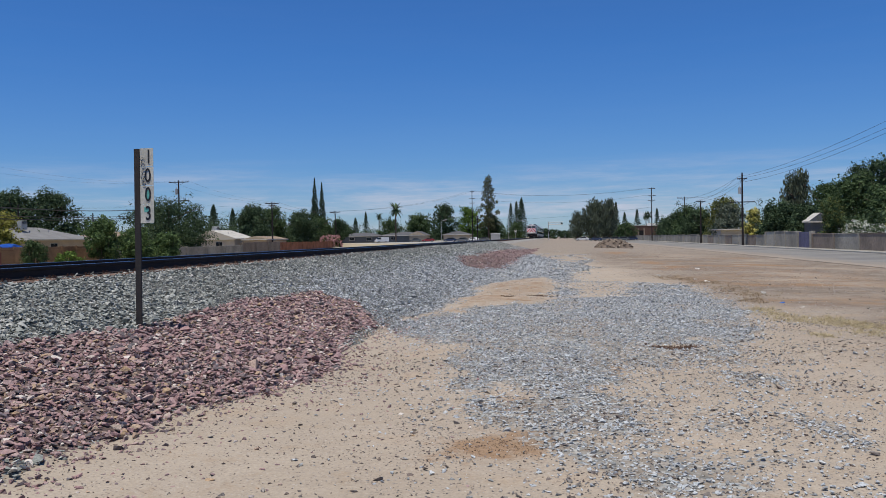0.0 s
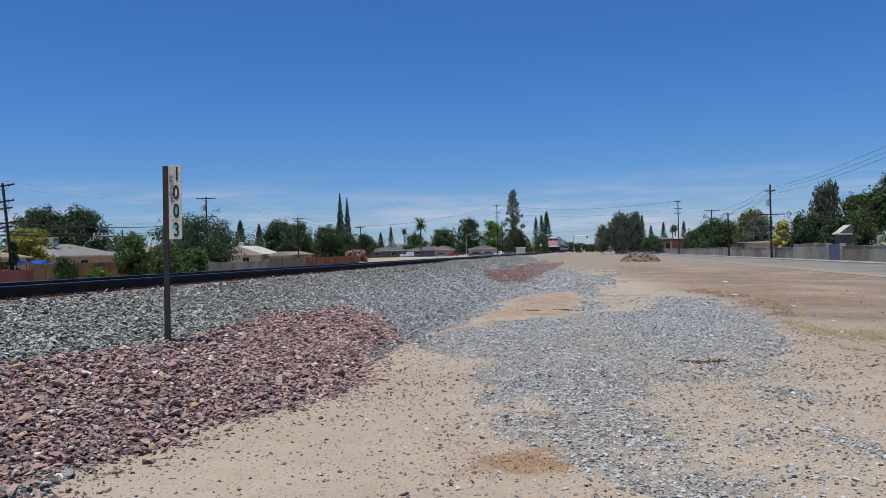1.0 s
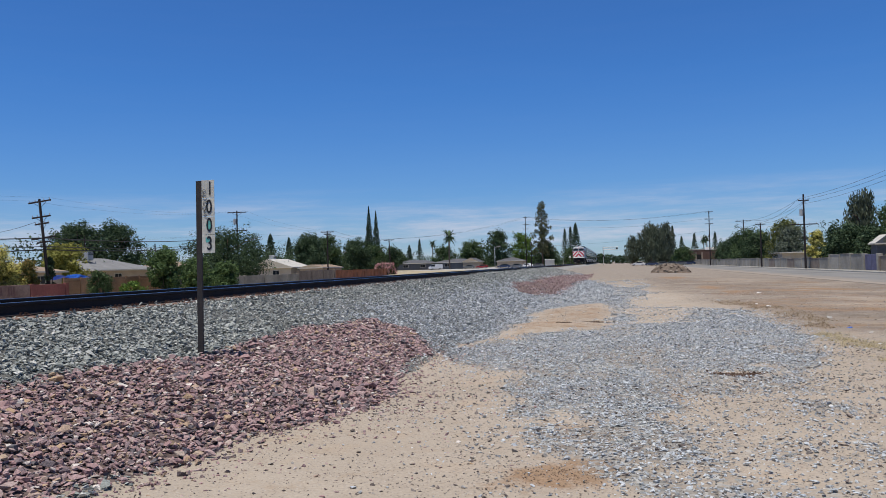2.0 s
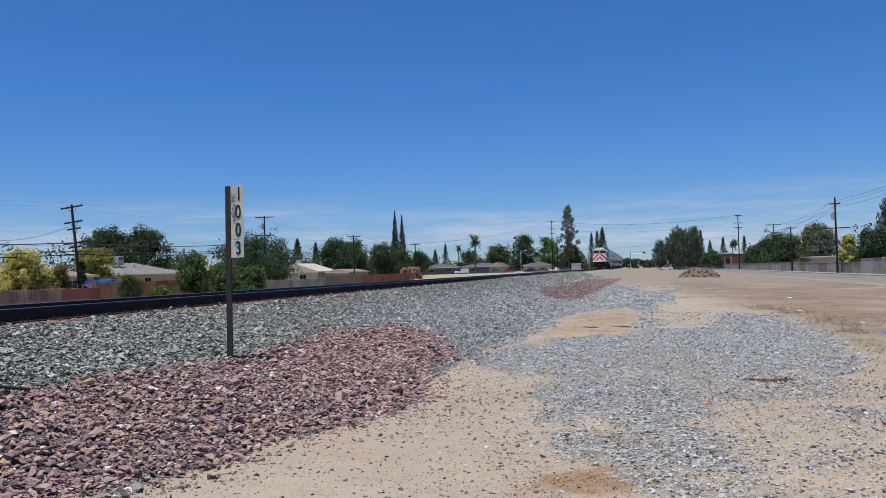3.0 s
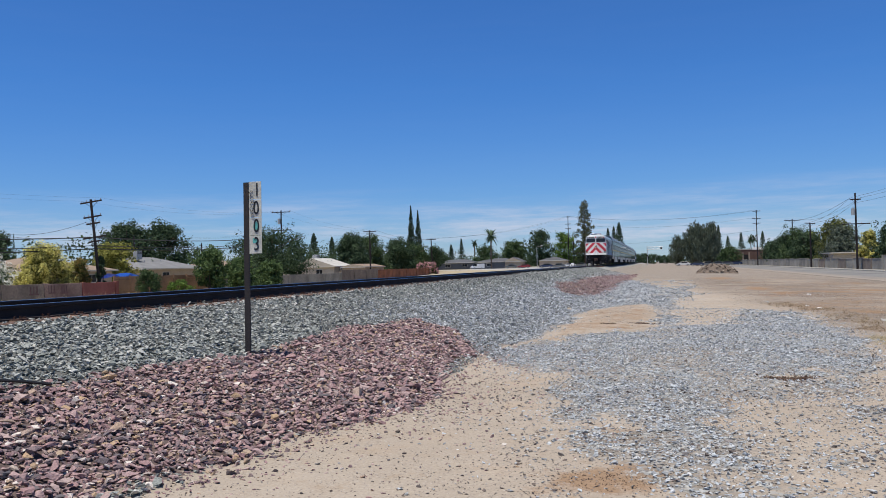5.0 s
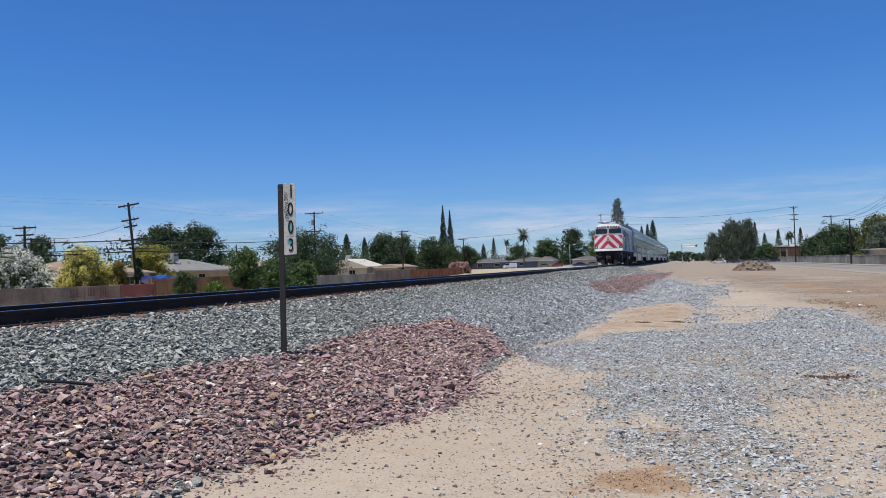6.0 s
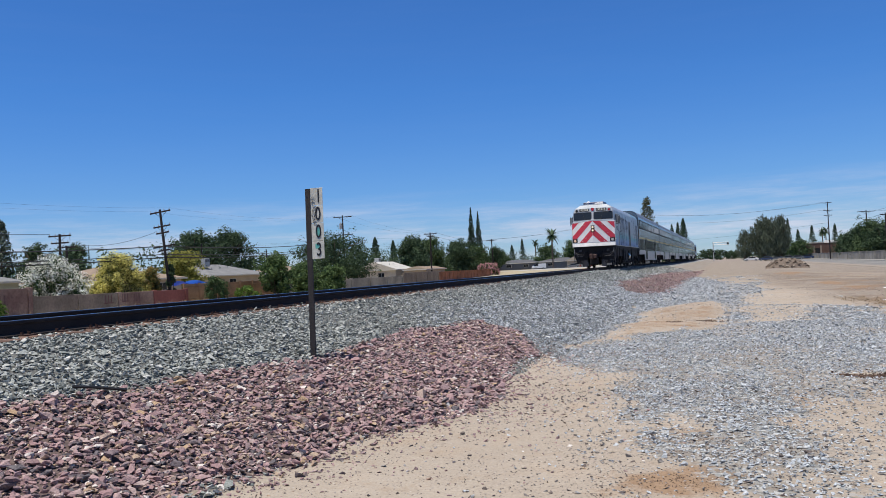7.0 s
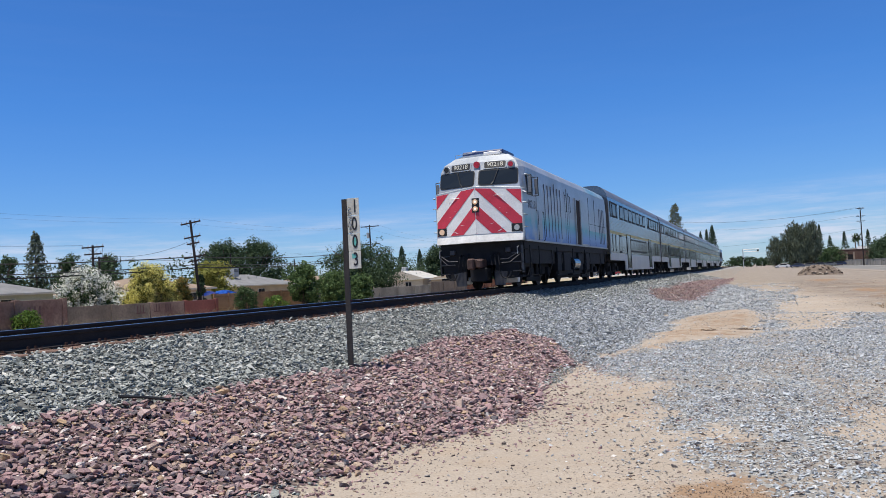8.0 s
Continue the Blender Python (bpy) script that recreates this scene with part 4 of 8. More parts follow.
# ---------------------------------------------------------------- milepost
def text_mesh(name, body, size, extrude=0.002, bold=0.0):
    cu = bpy.data.curves.new(name, "FONT")
    cu.offset = bold
    cu.body, cu.size, cu.extrude, cu.align_x, cu.align_y = body, size, extrude, "CENTER", "CENTER"
    ob = new(name, cu)
    me = bpy.data.meshes.new_from_object(ob.evaluated_get(bpy.context.evaluated_depsgraph_get()))
    bpy.data.objects.remove(ob)
    return me


def build_milepost():
    post = thing("milepost", "brown steel post with white number plates in the ballast", "milepost", pose(-5.22, 9.43, 0.41, -4.0, -1.0, 10))
    h = 2.39
    bm = bmesh.new()
    box(bm, -0.034, 0.034, -0.012, -0.004, -0.4, h)
    box(bm, -0.034, -0.026, -0.004, 0.028, -0.4, h)
    box(bm, 0.026, 0.034, -0.004, 0.028, -0.4, h)
    part("post", bm, M_POST, post)
    bm = bmesh.new()
    z = 0.12
    while z < h - 0.05:
        tube(bm, (-0.006, -0.0135, z), (-0.006, -0.0115, z), 0.006, n=6)
        z += 0.06 if z < 0.8 else 0.12
    tagged(part("punched_holes", bm, M_BLACK, post), kind="stuff")
    for i, d in enumerate("1003"):
        z = h + 0.01 - 0.121 - i * 0.241
        pl = part("number_plate", cube(0.036, 0.206, -0.004, 0.002, z - 0.118, z + 0.118, 0.001), M_PLATE, post, "white plate with a black numeral")
        me = text_mesh("numeral", d, 0.25, bold=0.0025)
        me.materials.append(M_BLACK)
        o = part("numeral", me, M_BLACK, pl)
        o.matrix_basis = pose(0.135 if d != "1" else 0.148, -0.0075, z, 90, 0, 0) @ Matrix.Diagonal((0.64 if d != "1" else 0.62, 1, 1, 1))
        if i == 2:
            bm = bmesh.new()
            tube(bm, (0.125, -0.0055, z), (0.125, -0.0045, z), 0.032, n=14)
            bmesh.ops.scale(bm, vec=(1, 1, 2.1), space=Matrix.Translation((0, 0, -z)), verts=bm.verts[:])
            part("paint_patch", bm, M_TEAL, pl, "faded teal spray paint")
        if i == 3:
            part("paint_patch", cube(0.085, 0.15, -0.0055, -0.0045, z + 0.02, z + 0.085, 0.0004), M_TEAL, pl, "faded teal spray paint")
    # sprayed scrawl over the two upper plates
    bm = bmesh.new()
    for cx, cz, r, t0, t1 in ((0.072, h - 0.14, 0.026, 0, 4.6), (0.078, h - 0.20, 0.032, 1, 6), (0.088, h - 0.30, 0.034, 0, 6.3), (0.072, h - 0.36, 0.030, 2, 7), (0.100, h - 0.40, 0.03, 0, 5), (0.088, h - 0.45, 0.026, 1, 6)):
        pts = [(cx + r * 0.8 * math.cos(t0 + (t1 - t0) * k / 12), -0.0105, cz + r * math.sin(t0 + (t1 - t0) * k / 12)) for k in range(13)]
        rod(bm, pts, 0.0028, 4)
    part("scrawl", bm, M_BLACK, post, "black sprayed scrawl")
    return post


build_milepost()
stick = part("stick", rod(bmesh.new(), [(-5.79, 5.87, 0.70), (-5.66, 6.09, 0.657), (-5.53, 6.28, 0.607)], 0.016, 6), M_BLACK)
tagged(stick, "dark charred stick lying on the ballast", "stick")


# ---------------------------------------------------------------- the train
def clip_band(poly, c0, c1):
    """Cuts an outline of (u, v) to the band c0 <= u + v <= c1."""
    for sign, c in ((1, c0), (-1, -c1)):
        out = []
        for a, b in zip(poly, poly[1:] + poly[:1]):
            da, db = sign * (a[0] + a[1]) - c, sign * (b[0] + b[1]) - c
            if da >= 0:
                out.append(a)
            if (da < 0) != (db < 0):
                k = da / (da - db)
                out.append((a[0] + k * (b[0] - a[0]), a[1] + k * (b[1] - a[1])))
        poly = out
        if len(poly) < 3:
            return []
    return poly


# height over the rail, half width, how far back the centre and the sides of the front lie
FRONT = [(1.46, 1.54, -0.10, 0.24), (1.70, 1.56, 0.0, 0.34), (3.17, 1.56, 0.03, 0.38), (3.21, 1.46, 0.16, 0.46), (3.92, 1.40, 0.38, 0.62), (4.16, 1.29, 0.46, 0.70), (4.40, 0.96, 0.80, 0.95)]
BACK_W = (1.52, 1.56, 1.56, 1.56, 1.52, 1.38, 0.98)
NOSE_RISE = 0.13  # how much higher the nose's upper edge stands in the middle


def nose_rise(u):
    return NOSE_RISE * max(0.0, 1 - abs(u) / 1.56)


LOCO_LEN = 17.0


def front_y(u, z):
    """How far back the front's skin lies at u across and z over the rail."""
    r = nose_rise(u)
    if 1.70 < z <= 3.17 + r:
        z = 1.70 + (z - 1.70) * 1.47 / (1.47 + r)
    elif 3.17 + r < z < 3.92:
        z = 3.17 + (z - 3.17 - r) * 0.75 / (0.75 - r)
    for (z0, w0, c0, s0), (z1, w1, c1, s1) in zip(FRONT, FRONT[1:]):
        if z <= z1:
            k = max(0.0, (z - z0) / (z1 - z0))
            w, c, s = w0 + k * (w1 - w0), c0 + k * (c1 - c0), s0 + k * (s1 - s0)
            return c + (s - c) * min(1.0, abs(u) / w)
    return FRONT[-1][2]


def front_plate(outline, out=0.006, depth=0.03):
    """A plate that follows the front's skin, from an outline of (u, z) on one side of the middle."""
    bm = bmesh.new()
    a = [bm.verts.new((u, front_y(u, z) - out, z)) for u, z in outline]
    b = [bm.verts.new((u, front_y(u, z) + depth, z)) for u, z in outline]
    n = len(outline)
    bm.faces.new(a)
    bm.faces.new(b[::-1])
    for i in range(n):
        bm.faces.new((a[i], b[i], b[(i + 1) % n], a[(i + 1) % n]))
    return bm


def rect(u0, u1, z0, z1):
    return [(u0, z0), (u1, z0), (u1, z1), (u0, z1)]


def rounded(u0, u1, z0, z1, r):
    out = []
    for cu, cz, a0 in ((u1 - r, z0 + r, -90), (u1 - r, z1 - r, 0), (u0 + r, z1 - r, 90), (u0 + r, z0 + r, 180)):
        for k in range(4):
            a = radians(a0 + k * 30)
            out.append((cu + r * math.cos(a), cz + r * math.sin(a)))
    return out


def truck(parent, yc, base, wheel_r, frame_mat):
    """A two-axle truck: side frames, axles with wheels, journal boxes."""
    t = part("truck_frame", bmesh.new(), frame_mat, parent)
    bm = bmesh.new()
    for sx in (-1, 1):
        x0, x1 = sorted((sx * 1.02, sx * 1.14))
        prism(bm, [(yc - base / 2 - 0.5, 0.62), (yc - base / 2 - 0.4, 0.86), (yc - 0.7, 0.86), (yc - 0.5, 0.66), (yc + 0.5, 0.66), (yc + 0.7, 0.86), (yc + base / 2 + 0.4, 0.86), (yc + base / 2 + 0.5, 0.62), (yc + base / 2 + 0.25, 0.46), (yc + 0.6, 0.40), (yc - 0.6, 0.40), (yc - base / 2 - 0.25, 0.46)], x0, x1, "x")
        for dy in (-base / 2, base / 2):
            box(bm, *sorted((sx * 1.14, sx * 1.26)), yc + dy - 0.16, yc + dy + 0.16, 0.38, 0.68, 0.02)
        for dy in (-0.32, 0.32):
            tube(bm, (sx * 1.18, yc + dy, 0.42), (sx * 1.18, yc + dy, 0.82), 0.09, n=10)
        box(bm, *sorted((sx * 0.90, sx * 1.0)), yc - base / 2 + 0.42, yc + base / 2 - 0.42, 0.17, 0.50, 0.03)
        for dy in (-base / 2 - 0.48, base / 2 + 0.48):
            box(bm, *sorted((sx * 0.86, sx * 1.0)), yc + dy - 0.09, yc + dy + 0.09, 0.14, 0.62, 0.02)
    box(bm, -1.02, 1.02, yc - 0.25, yc + 0.25, 0.5, 0.8)
    bmesh.ops.recalc_face_normals(bm, faces=bm.faces[:])
    bm.to_mesh(t.data)
    bm.free()
    for dy in (-base / 2, base / 2):
        for sx in (-1, 1):
            bm = bmesh.new()
            tube(bm, (sx * 0.68, yc + dy, wheel_r), (sx * 0.82, yc + dy, wheel_r), wheel_r, n=24)
            tube(bm, (sx * 0.66, yc + dy, wheel_r), (sx * 0.69, yc + dy, wheel_r), wheel_r + 0.025, n=24)
            tube(bm, (sx * 0.80, yc + dy, wheel_r), (sx * 0.98, yc + dy, wheel_r), 0.12, n=10)
            part("wheel", bm, M_WHEEL, t, "dark steel wheel with worn tread")
    return t


def build_loco():
    loco = thing("locomotive", "silver locomotive with red and white chevron nose running on the track", "locomotive")
    bm = bmesh.new()
    rows = []
    for i, (z, w, c, s) in enumerate(FRONT):
        v = BACK_W[i]
        pts = [(-v, LOCO_LEN - 0.25), (-v, 1.0), (-w, s)] + [(-w + w * k / 3, s + (c - s) * k / 3) for k in (1, 2)] + [(0, c)] + [(w * k / 3, c + (s - c) * k / 3) for k in (1, 2)] + [(w, s), (v, 1.0), (v, LOCO_LEN - 0.25)]
        rows.append([bm.verts.new((x, y, z + (nose_rise(x) if i in (2, 3) and y < 0.9 else 0.0))) for x, y in pts])
    for a, b in zip(rows, rows[1:]):
        for i in range(len(a) - 1):
            bm.faces.new((a[i], a[i + 1], b[i + 1], b[i]))
        bm.faces.new((a[-1], a[0], b[0], b[-1]))
    bm.faces.new(rows[0][::-1])
    bm.faces.new(rows[-1])
    part("body", bm, M_SILVER, loco)
    # crowned roof deck with hatches and air unit
    bm = bmesh.new()
    prism(bm, [(-0.96, 4.39), (0.96, 4.39), (0.7, 4.47), (0.0, 4.50), (-0.7, 4.47)], 0.95, LOCO_LEN - 0.3)
    part("roof", bm, M_SILVER, loco)
    bm = cube(-0.75, 0.75, 1.1, 2.5, 4.45, 4.63, 0.04)
    part("air_unit", bm, M_NAVY, loco, "blue roof air unit")
    part("roof_beacon_mount", cube(0.1, 0.7, 0.9, 1.1, 4.42, 4.54, 0.02), M_WHITE, loco)
    for y0 in (4.0, 8.0, 12.0):
        part("roof_hatch", cube(-0.55, 0.55, y0, y0 + 2.6, 4.47, 4.53, 0.02), M_SILVER, loco)
    bm = bmesh.new()
    rod(bm, [(-0.95, 0.95, 4.4), (-0.95, 0.95, 4.52), (-0.3, 0.95, 4.56)], 0.012)
    part("roof_rail", bm, M_SILVER, loco)
    # nose: white ground with red chevrons
    zt, zb = 3.13, 1.74
    for sx in (-1, 1):
        part("nose_panel", front_plate([(sx * u, z) for u, z in ((0.004, zb), (1.53, zb), (1.53, zt), (0.004, zt + 0.115))], 0.004, 0.02), M_WHITE, loco, "white painted nose panel")
        for c0 in (-1.85, -0.88, 0.10, 1.06):
            poly = clip_band([(0.012, zb + 0.004 - zt), (1.52, zb + 0.004 - zt), (1.52, -0.004), (0.012, 0.11)], c0, c0 + 0.50)
            if poly:
                part("chevron_stripe", front_plate([(sx * u, v + zt) for u, v in poly], 0.010, 0.004), M_STRIPE, loco, "red stripe with chipped edges")
        for u, z, du, dz in ((0.52, 2.06, 0.10, 0.018), (0.78, 1.83, 0.09, 0.04), (0.75, 2.55, 0.08, 0.02), (1.0, 2.38, 0.05, 0.012), (0.86, 1.92, 0.05, 0.02)):
            part("paint_chip", front_plate([(sx * (u - du), z - dz), (sx * u, z - 0.4 * dz), (sx * (u + du), z + dz), (sx * (u + 0.2 * du), z + 0.6 * dz)], 0.0125, 0.002), M_WHITE, loco)
        # skirt under the nose
        part("anticlimber", front_plate([(sx * u, z) for u, z in rect(0.002, 1.53, 1.47, 1.70)], 0.03, 0.05), M_BUMPER, loco, "white bumper beam")
        # windscreen
        part("windscreen_gasket", front_plate([(sx * u, z) for u, z in rounded(0.07, 1.41, 3.335, 3.875, 0.09)], 0.012, 0.02), M_BLACK, loco)
        part("windscreen", front_plate([(sx * u, z) for u, z in rounded(0.105, 1.375, 3.37, 3.84, 0.07)], 0.018, 0.01), M_GLASS, loco, "dark glass windscreen")
        bm = bmesh.new()
        rod(bm, [(sx * 0.75, front_y(0.75, 3.9) - 0.05, 3.9), (sx * 0.60, front_y(0.6, 3.45) - 0.05, 3.45), (sx * 0.52, front_y(0.5, 3.3) - 0.04, 3.36)], 0.012, 4)
        part("wiper", bm, M_BLACK, loco)
        # number boards and marker lights
        part("number_board_frame", front_plate([(sx * u, z) for u, z in rounded(0.22, 1.02, 3.895, 4.165, 0.06)], 0.03, 0.03), M_SILVER, loco)
        nb = part("number_board", front_plate([(sx * u, z) for u, z in rounded(0.26, 0.98, 3.925, 4.14, 0.04)], 0.036, 0.004), M_BLACK, loco, "black number board with pale numerals")
        me = text_mesh("numerals", "90218", 0.225, 0.003)
        me.materials.append(M_PLATE)
        o = part("numerals", me, M_PLATE, nb)
        y_in, y_out = front_y(0.29, 4.05), front_y(0.95, 4.05)
        turn = math.degrees(math.atan2(y_out - y_in, 0.66)) * sx
        o.matrix_basis = pose(sx * 0.62, (y_in + y_out) / 2 - 0.043, 4.035, 90 - 18, 0, turn)
        bm = bmesh.new()
        ym = front_y(1.16, 4.02)
        tube(bm, (sx * 1.16, ym - 0.09, 4.0), (sx * 1.16, ym + 0.1, 4.02), 0.12, n=16)
        m = part("marker_lamp", bm, M_SILVER, loco)
        bm = bmesh.new()
        tube(bm, (sx * 1.16, ym - 0.105, 4.0), (sx * 1.16, ym - 0.08, 4.0), 0.085, n=16)
        part("lens", bm, M_REDLENS if sx > 0 else M_BLACK, m, "dark red lens")
        # lamps at the nose's lower corners
        part("ditch_light_box", front_plate([(sx * u, z) for u, z in rect(1.16, 1.52, 1.76, 2.02)], 0.014, 0.02), M_BLACK, loco)
        bm = bmesh.new()
        yl = front_y(1.34, 1.9)
        tube(bm, (sx * 1.34, yl - 0.045, 1.89), (sx * 1.34, yl - 0.02, 1.89), 0.095, n=16)
        part("ditch_light", bm, M_DITCH if sx < 0 else M_LAMPDIM, loco, "round headlight, lit" if sx < 0 else "round headlight, unlit")
        # grab irons and hand rails
        bm = bmesh.new()
        yg = front_y(0.8, 2.9) - 0.05
        rod(bm, [(sx * 0.55, yg + 0.08, 2.86), (sx * 0.55, yg, 2.98), (sx * 1.0, yg + 0.03, 2.98), (sx * 1.0, yg + 0.06, 2.80)], 0.010)
        part("grab_iron", bm, M_WHITE, loco)
        bm = bmesh.new()
        rod(bm, [(sx * 0.75, 0.12, 0.98), (sx * 1.05, 0.02, 0.98), (sx * 1.4, 0.15, 1.2), (sx * 1.4, 0.15, 1.10), (sx * 1.1, 0.02, 0.86), (sx * 0.82, 0.02, 0.86)], 0.014)
        part("step_rail", bm, M_DULL, loco)
        bm = bmesh.new()
        rod(bm, [(sx * 1.38, 0.2, 1.38), (sx * 1.38, 0.02, 1.36), (sx * 1.38, 0.02, 1.12)], 0.016)
        part("hand_rail", bm, M_GREYMETAL, loco)
        bm = bmesh.new()
        rod(bm, [(sx * (0.95 + 0.18 * math.cos(k * 0.42)), 0.0, 0.56 + 0.22 * math.sin(-k * 0.42)) for k in range(9)], 0.025, 6)
        part("air_hose", bm, M_UNDER, loco)
        for z in (1.9, 2.3, 2.7, 3.05):
            bm = bmesh.new()
            rod(bm, [(sx * 1.57, 0.34, z), (sx * 1.66, 0.34, z), (sx * 1.66, 0.62, z), (sx * 1.57, 0.62, z)], 0.012, 4)
            part("ladder_rung", bm, M_SILVER, loco)
    bm = bmesh.new()
    tube(bm, (0, 0.36, 4.06), (0, 0.50, 4.06), 0.11, n=16)
    part("red_lamp", bm, M_REDLENS, loco, "red roof lamp")
    hl = part("headlight_box", front_plate(rect(-0.13, 0.0, 2.45, 2.92), 0.014, 0.02), M_BLACK, loco)
    part("headlight_box", front_plate(rect(0.0, 0.13, 2.45, 2.92), 0.014, 0.02), M_BLACK, loco)
    for z in (2.57, 2.80):
        bm = bmesh.new()
        tube(bm, (0, front_y(0, z) - 0.034, z), (0, front_y(0, z) + 0.03, z), 0.085, n=18)
        part("headlight", bm, M_LAMP, hl, "lit headlight")
        bm = bmesh.new()
        tube(bm, (0, front_y(0, z) - 0.038, z), (0, front_y(0, z), z), 0.04, n=12)
        part("reflector", bm, M_BULB, hl, "glowing bulb reflector")
    # pilot, plough, coupler
    bm = bmesh.new()
    prism(bm, [(-1.45, 1.46), (-1.45, 0.95), (-1.25, 0.35), (-0.55, 0.30), (-0.5, 0.8), (0.5, 0.8), (0.55, 0.30), (1.25, 0.35), (1.45, 0.95), (1.45, 1.46)], 0.32, 0.5)
    part("pilot", bm, M_UNDER, loco, "black pilot plate")
    for sx in (-1, 1):
        bm = bmesh.new()
        prism(bm, [(sx * 0.5, 0.62), (sx * 0.5, 0.12), (sx * 0.85, 0.12), (sx * 0.95, 0.55)], 0.2, 0.24)
        part("plough", bm, M_DULL, loco, "scuffed grey plough plate")
        part("corner_step", cube(*sorted((sx * 1.05, sx * 1.45)), 0.3, 0.75, 0.35, 0.42, 0.01), M_UNDER, loco)
        part("air_reservoir", tube(bmesh.new(), (sx * 1.1, 1.0, 0.3), (sx * 0.6, 1.0, 0.3), 0.13, n=14), M_WHITE, loco)
    bm = bmesh.new()
    box(bm, -0.2, 0.2, -0.25, 0.4, 0.72, 1.02, 0.04)
    box(bm, -0.26, -0.02, -0.42, -0.18, 0.66, 1.04, 0.05)
    box(bm, 0.05, 0.24, -0.36, -0.18, 0.7, 1.0, 0.05)
    part("coupler", bm, M_COUPLER, loco, "rust brown coupler")
    part("draft_box", cube(-0.3, 0.3, 0.0, 0.5, 0.25, 0.72, 0.04), M_UNDER, loco)
    # underframe, trucks, tank
    part("sill", cube(-1.5, 1.5, 0.5, LOCO_LEN - 0.2, 1.30, 1.46), M_UNDER, loco)
    part("centre_sill", cube(-0.6, 0.6, 0.5, LOCO_LEN - 0.2, 0.85, 1.31), M_UNDER, loco)
    truck(loco, 3.4, 2.74, 0.51, M_UNDER)
    truck(loco, 13.4, 2.74, 0.51, M_UNDER)
    part("fuel_tank", cube(-1.35, 1.35, 6.0, 10.8, 0.22, 1.2, 0.12), M_UNDER, loco)
    for k, (y0, y1) in enumerate(((5.2, 5.9), (6.4, 7.6), (9.3, 10.2), (11.0, 11.7))):
        for sx in (-1, 1):
            part("equipment_box", cube(*sorted((sx * 1.3, sx * 1.52)), y0, y1, 0.5, 1.25, 0.03), M_UNDER, loco)
    part("steel_tank", tube(bmesh.new(), (1.35, 8.1, 0.8), (1.35, 9.2, 0.8), 0.27, n=18), M_STEEL, loco, "polished steel tank")
    for y in (0.95, 2.2, 5.0, 7.9, 10.5, 15.6, 16.4):
        bm = bmesh.new()
        rod(bm, [(1.56, y, 0.35), (1.56, y, 1.42)], 0.02)
        box(bm, 1.35, 1.58, y - 0.2, y + 0.2, 0.33, 0.38)
        part("step_bracket", bm, M_UNDER, loco)
    # black slabs added to fill in the darkness below the sill
    for sx in (-1, 1):
        part("side_skirt", cube(*sorted((sx * 1.28, sx * 1.42)), 0.8, LOCO_LEN - 0.4, 0.80, 1.44), M_UNDER, loco)
    # sides: cab window, doors, louvres, opening
    for sx in (-1, 1):
        def side(name, y0, y1, z0, z1, mat, out=0.012, inn=0.02, lab="", z_lean=0.0, owner=loco):
            return part(name, cube(*sorted((sx * (1.56 - inn), sx * (1.56 + out))), y0, y1, z0, z1, 0.004), mat, owner, lab)
        w = side("cab_window", 0.98, 1.72, 3.0, 3.70, M_BLACK, 0.014, 0.1)
        part("pane", cube(*sorted((sx * 1.57, sx * 1.58)), 1.05, 1.65, 3.07, 3.63), M_GLASS, w)
        for y in (0.92, 1.80):
            m = side("mirror", y, y + 0.04, 3.06, 3.58, M_SIDEGREY, 0.17, -0.06)
            for z in (3.0, 3.64):
                part("bracket", rod(bmesh.new(), [(sx * 1.55, y + 0.02, z), (sx * 1.74, y + 0.02, z)], 0.014, 6), M_BLACK, m)
            part("mirror_frame", rod(bmesh.new(), [(sx * 1.74, y + 0.02, 3.0), (sx * 1.74, y + 0.02, 3.64)], 0.016, 6), M_BLACK, m)
        side("cab_door", 2.15, 2.85, 1.55, 3.5, M_SILVER, 0.016)
        for y in (2.08, 2.92):
            part("hand_rail", rod(bmesh.new(), [(sx * 1.57, y, 1.5), (sx * 1.63, y, 1.52), (sx * 1.63, y, 2.5), (sx * 1.57, y, 2.52)], 0.014), M_BLACK, loco)
        # silver ribs drawn in grey: their shadow lines are put into the colour
        for k in range(6):
            y = 3.4 + k * 0.52
            side("louvre_post", y, y + 0.03, 1.65, 3.55, M_SIDEGREY, 0.02)
        side("baggage_door", 9.95, 11.6, 1.52, 3.45, M_SILVER, 0.05)
        side("door_opening", 8.85, 9.85, 1.52, 3.40, M_DOORWAY, 0.006, 0.03, "dark open baggage doorway")
        side("door_jamb", 9.85, 9.95, 1.5, 3.46, M_SILVER, 0.05)
        side("door_jamb", 8.77, 8.85, 1.5, 3.46, M_SILVER, 0.06)
        for y in (6.9, 7.6):
            part("door_handle", rod(bmesh.new(), [(sx * 1.57, y, 2.75), (sx * 1.62, y, 2.78), (sx * 1.62, y, 3.40), (sx * 1.57, y, 3.43)], 0.014, 5), M_BLACK, loco)
            side("door_seam", y - 0.04, y - 0.02, 1.55, 3.55, M_SIDEGREY, 0.008)
        for k in range(4):
            y = 14.6 + k * 0.42
            side("louvre_post", y, y + 0.03, 1.65, 3.35, M_SIDEGREY, 0.02)
        side("sprayed_wash", 0.5, 8.76, 1.50, 2.52, M_WASH, 0.004, 0.01, "faded blue and teal spray paint")
        side("sprayed_wash", 11.62, 16.5, 1.50, 2.2, M_WASH, 0.004, 0.01, "faded blue and teal spray paint")
        side("sill_strip", 0.5, LOCO_LEN - 0.3, 1.44, 1.50, M_GREYMETAL, 0.03)
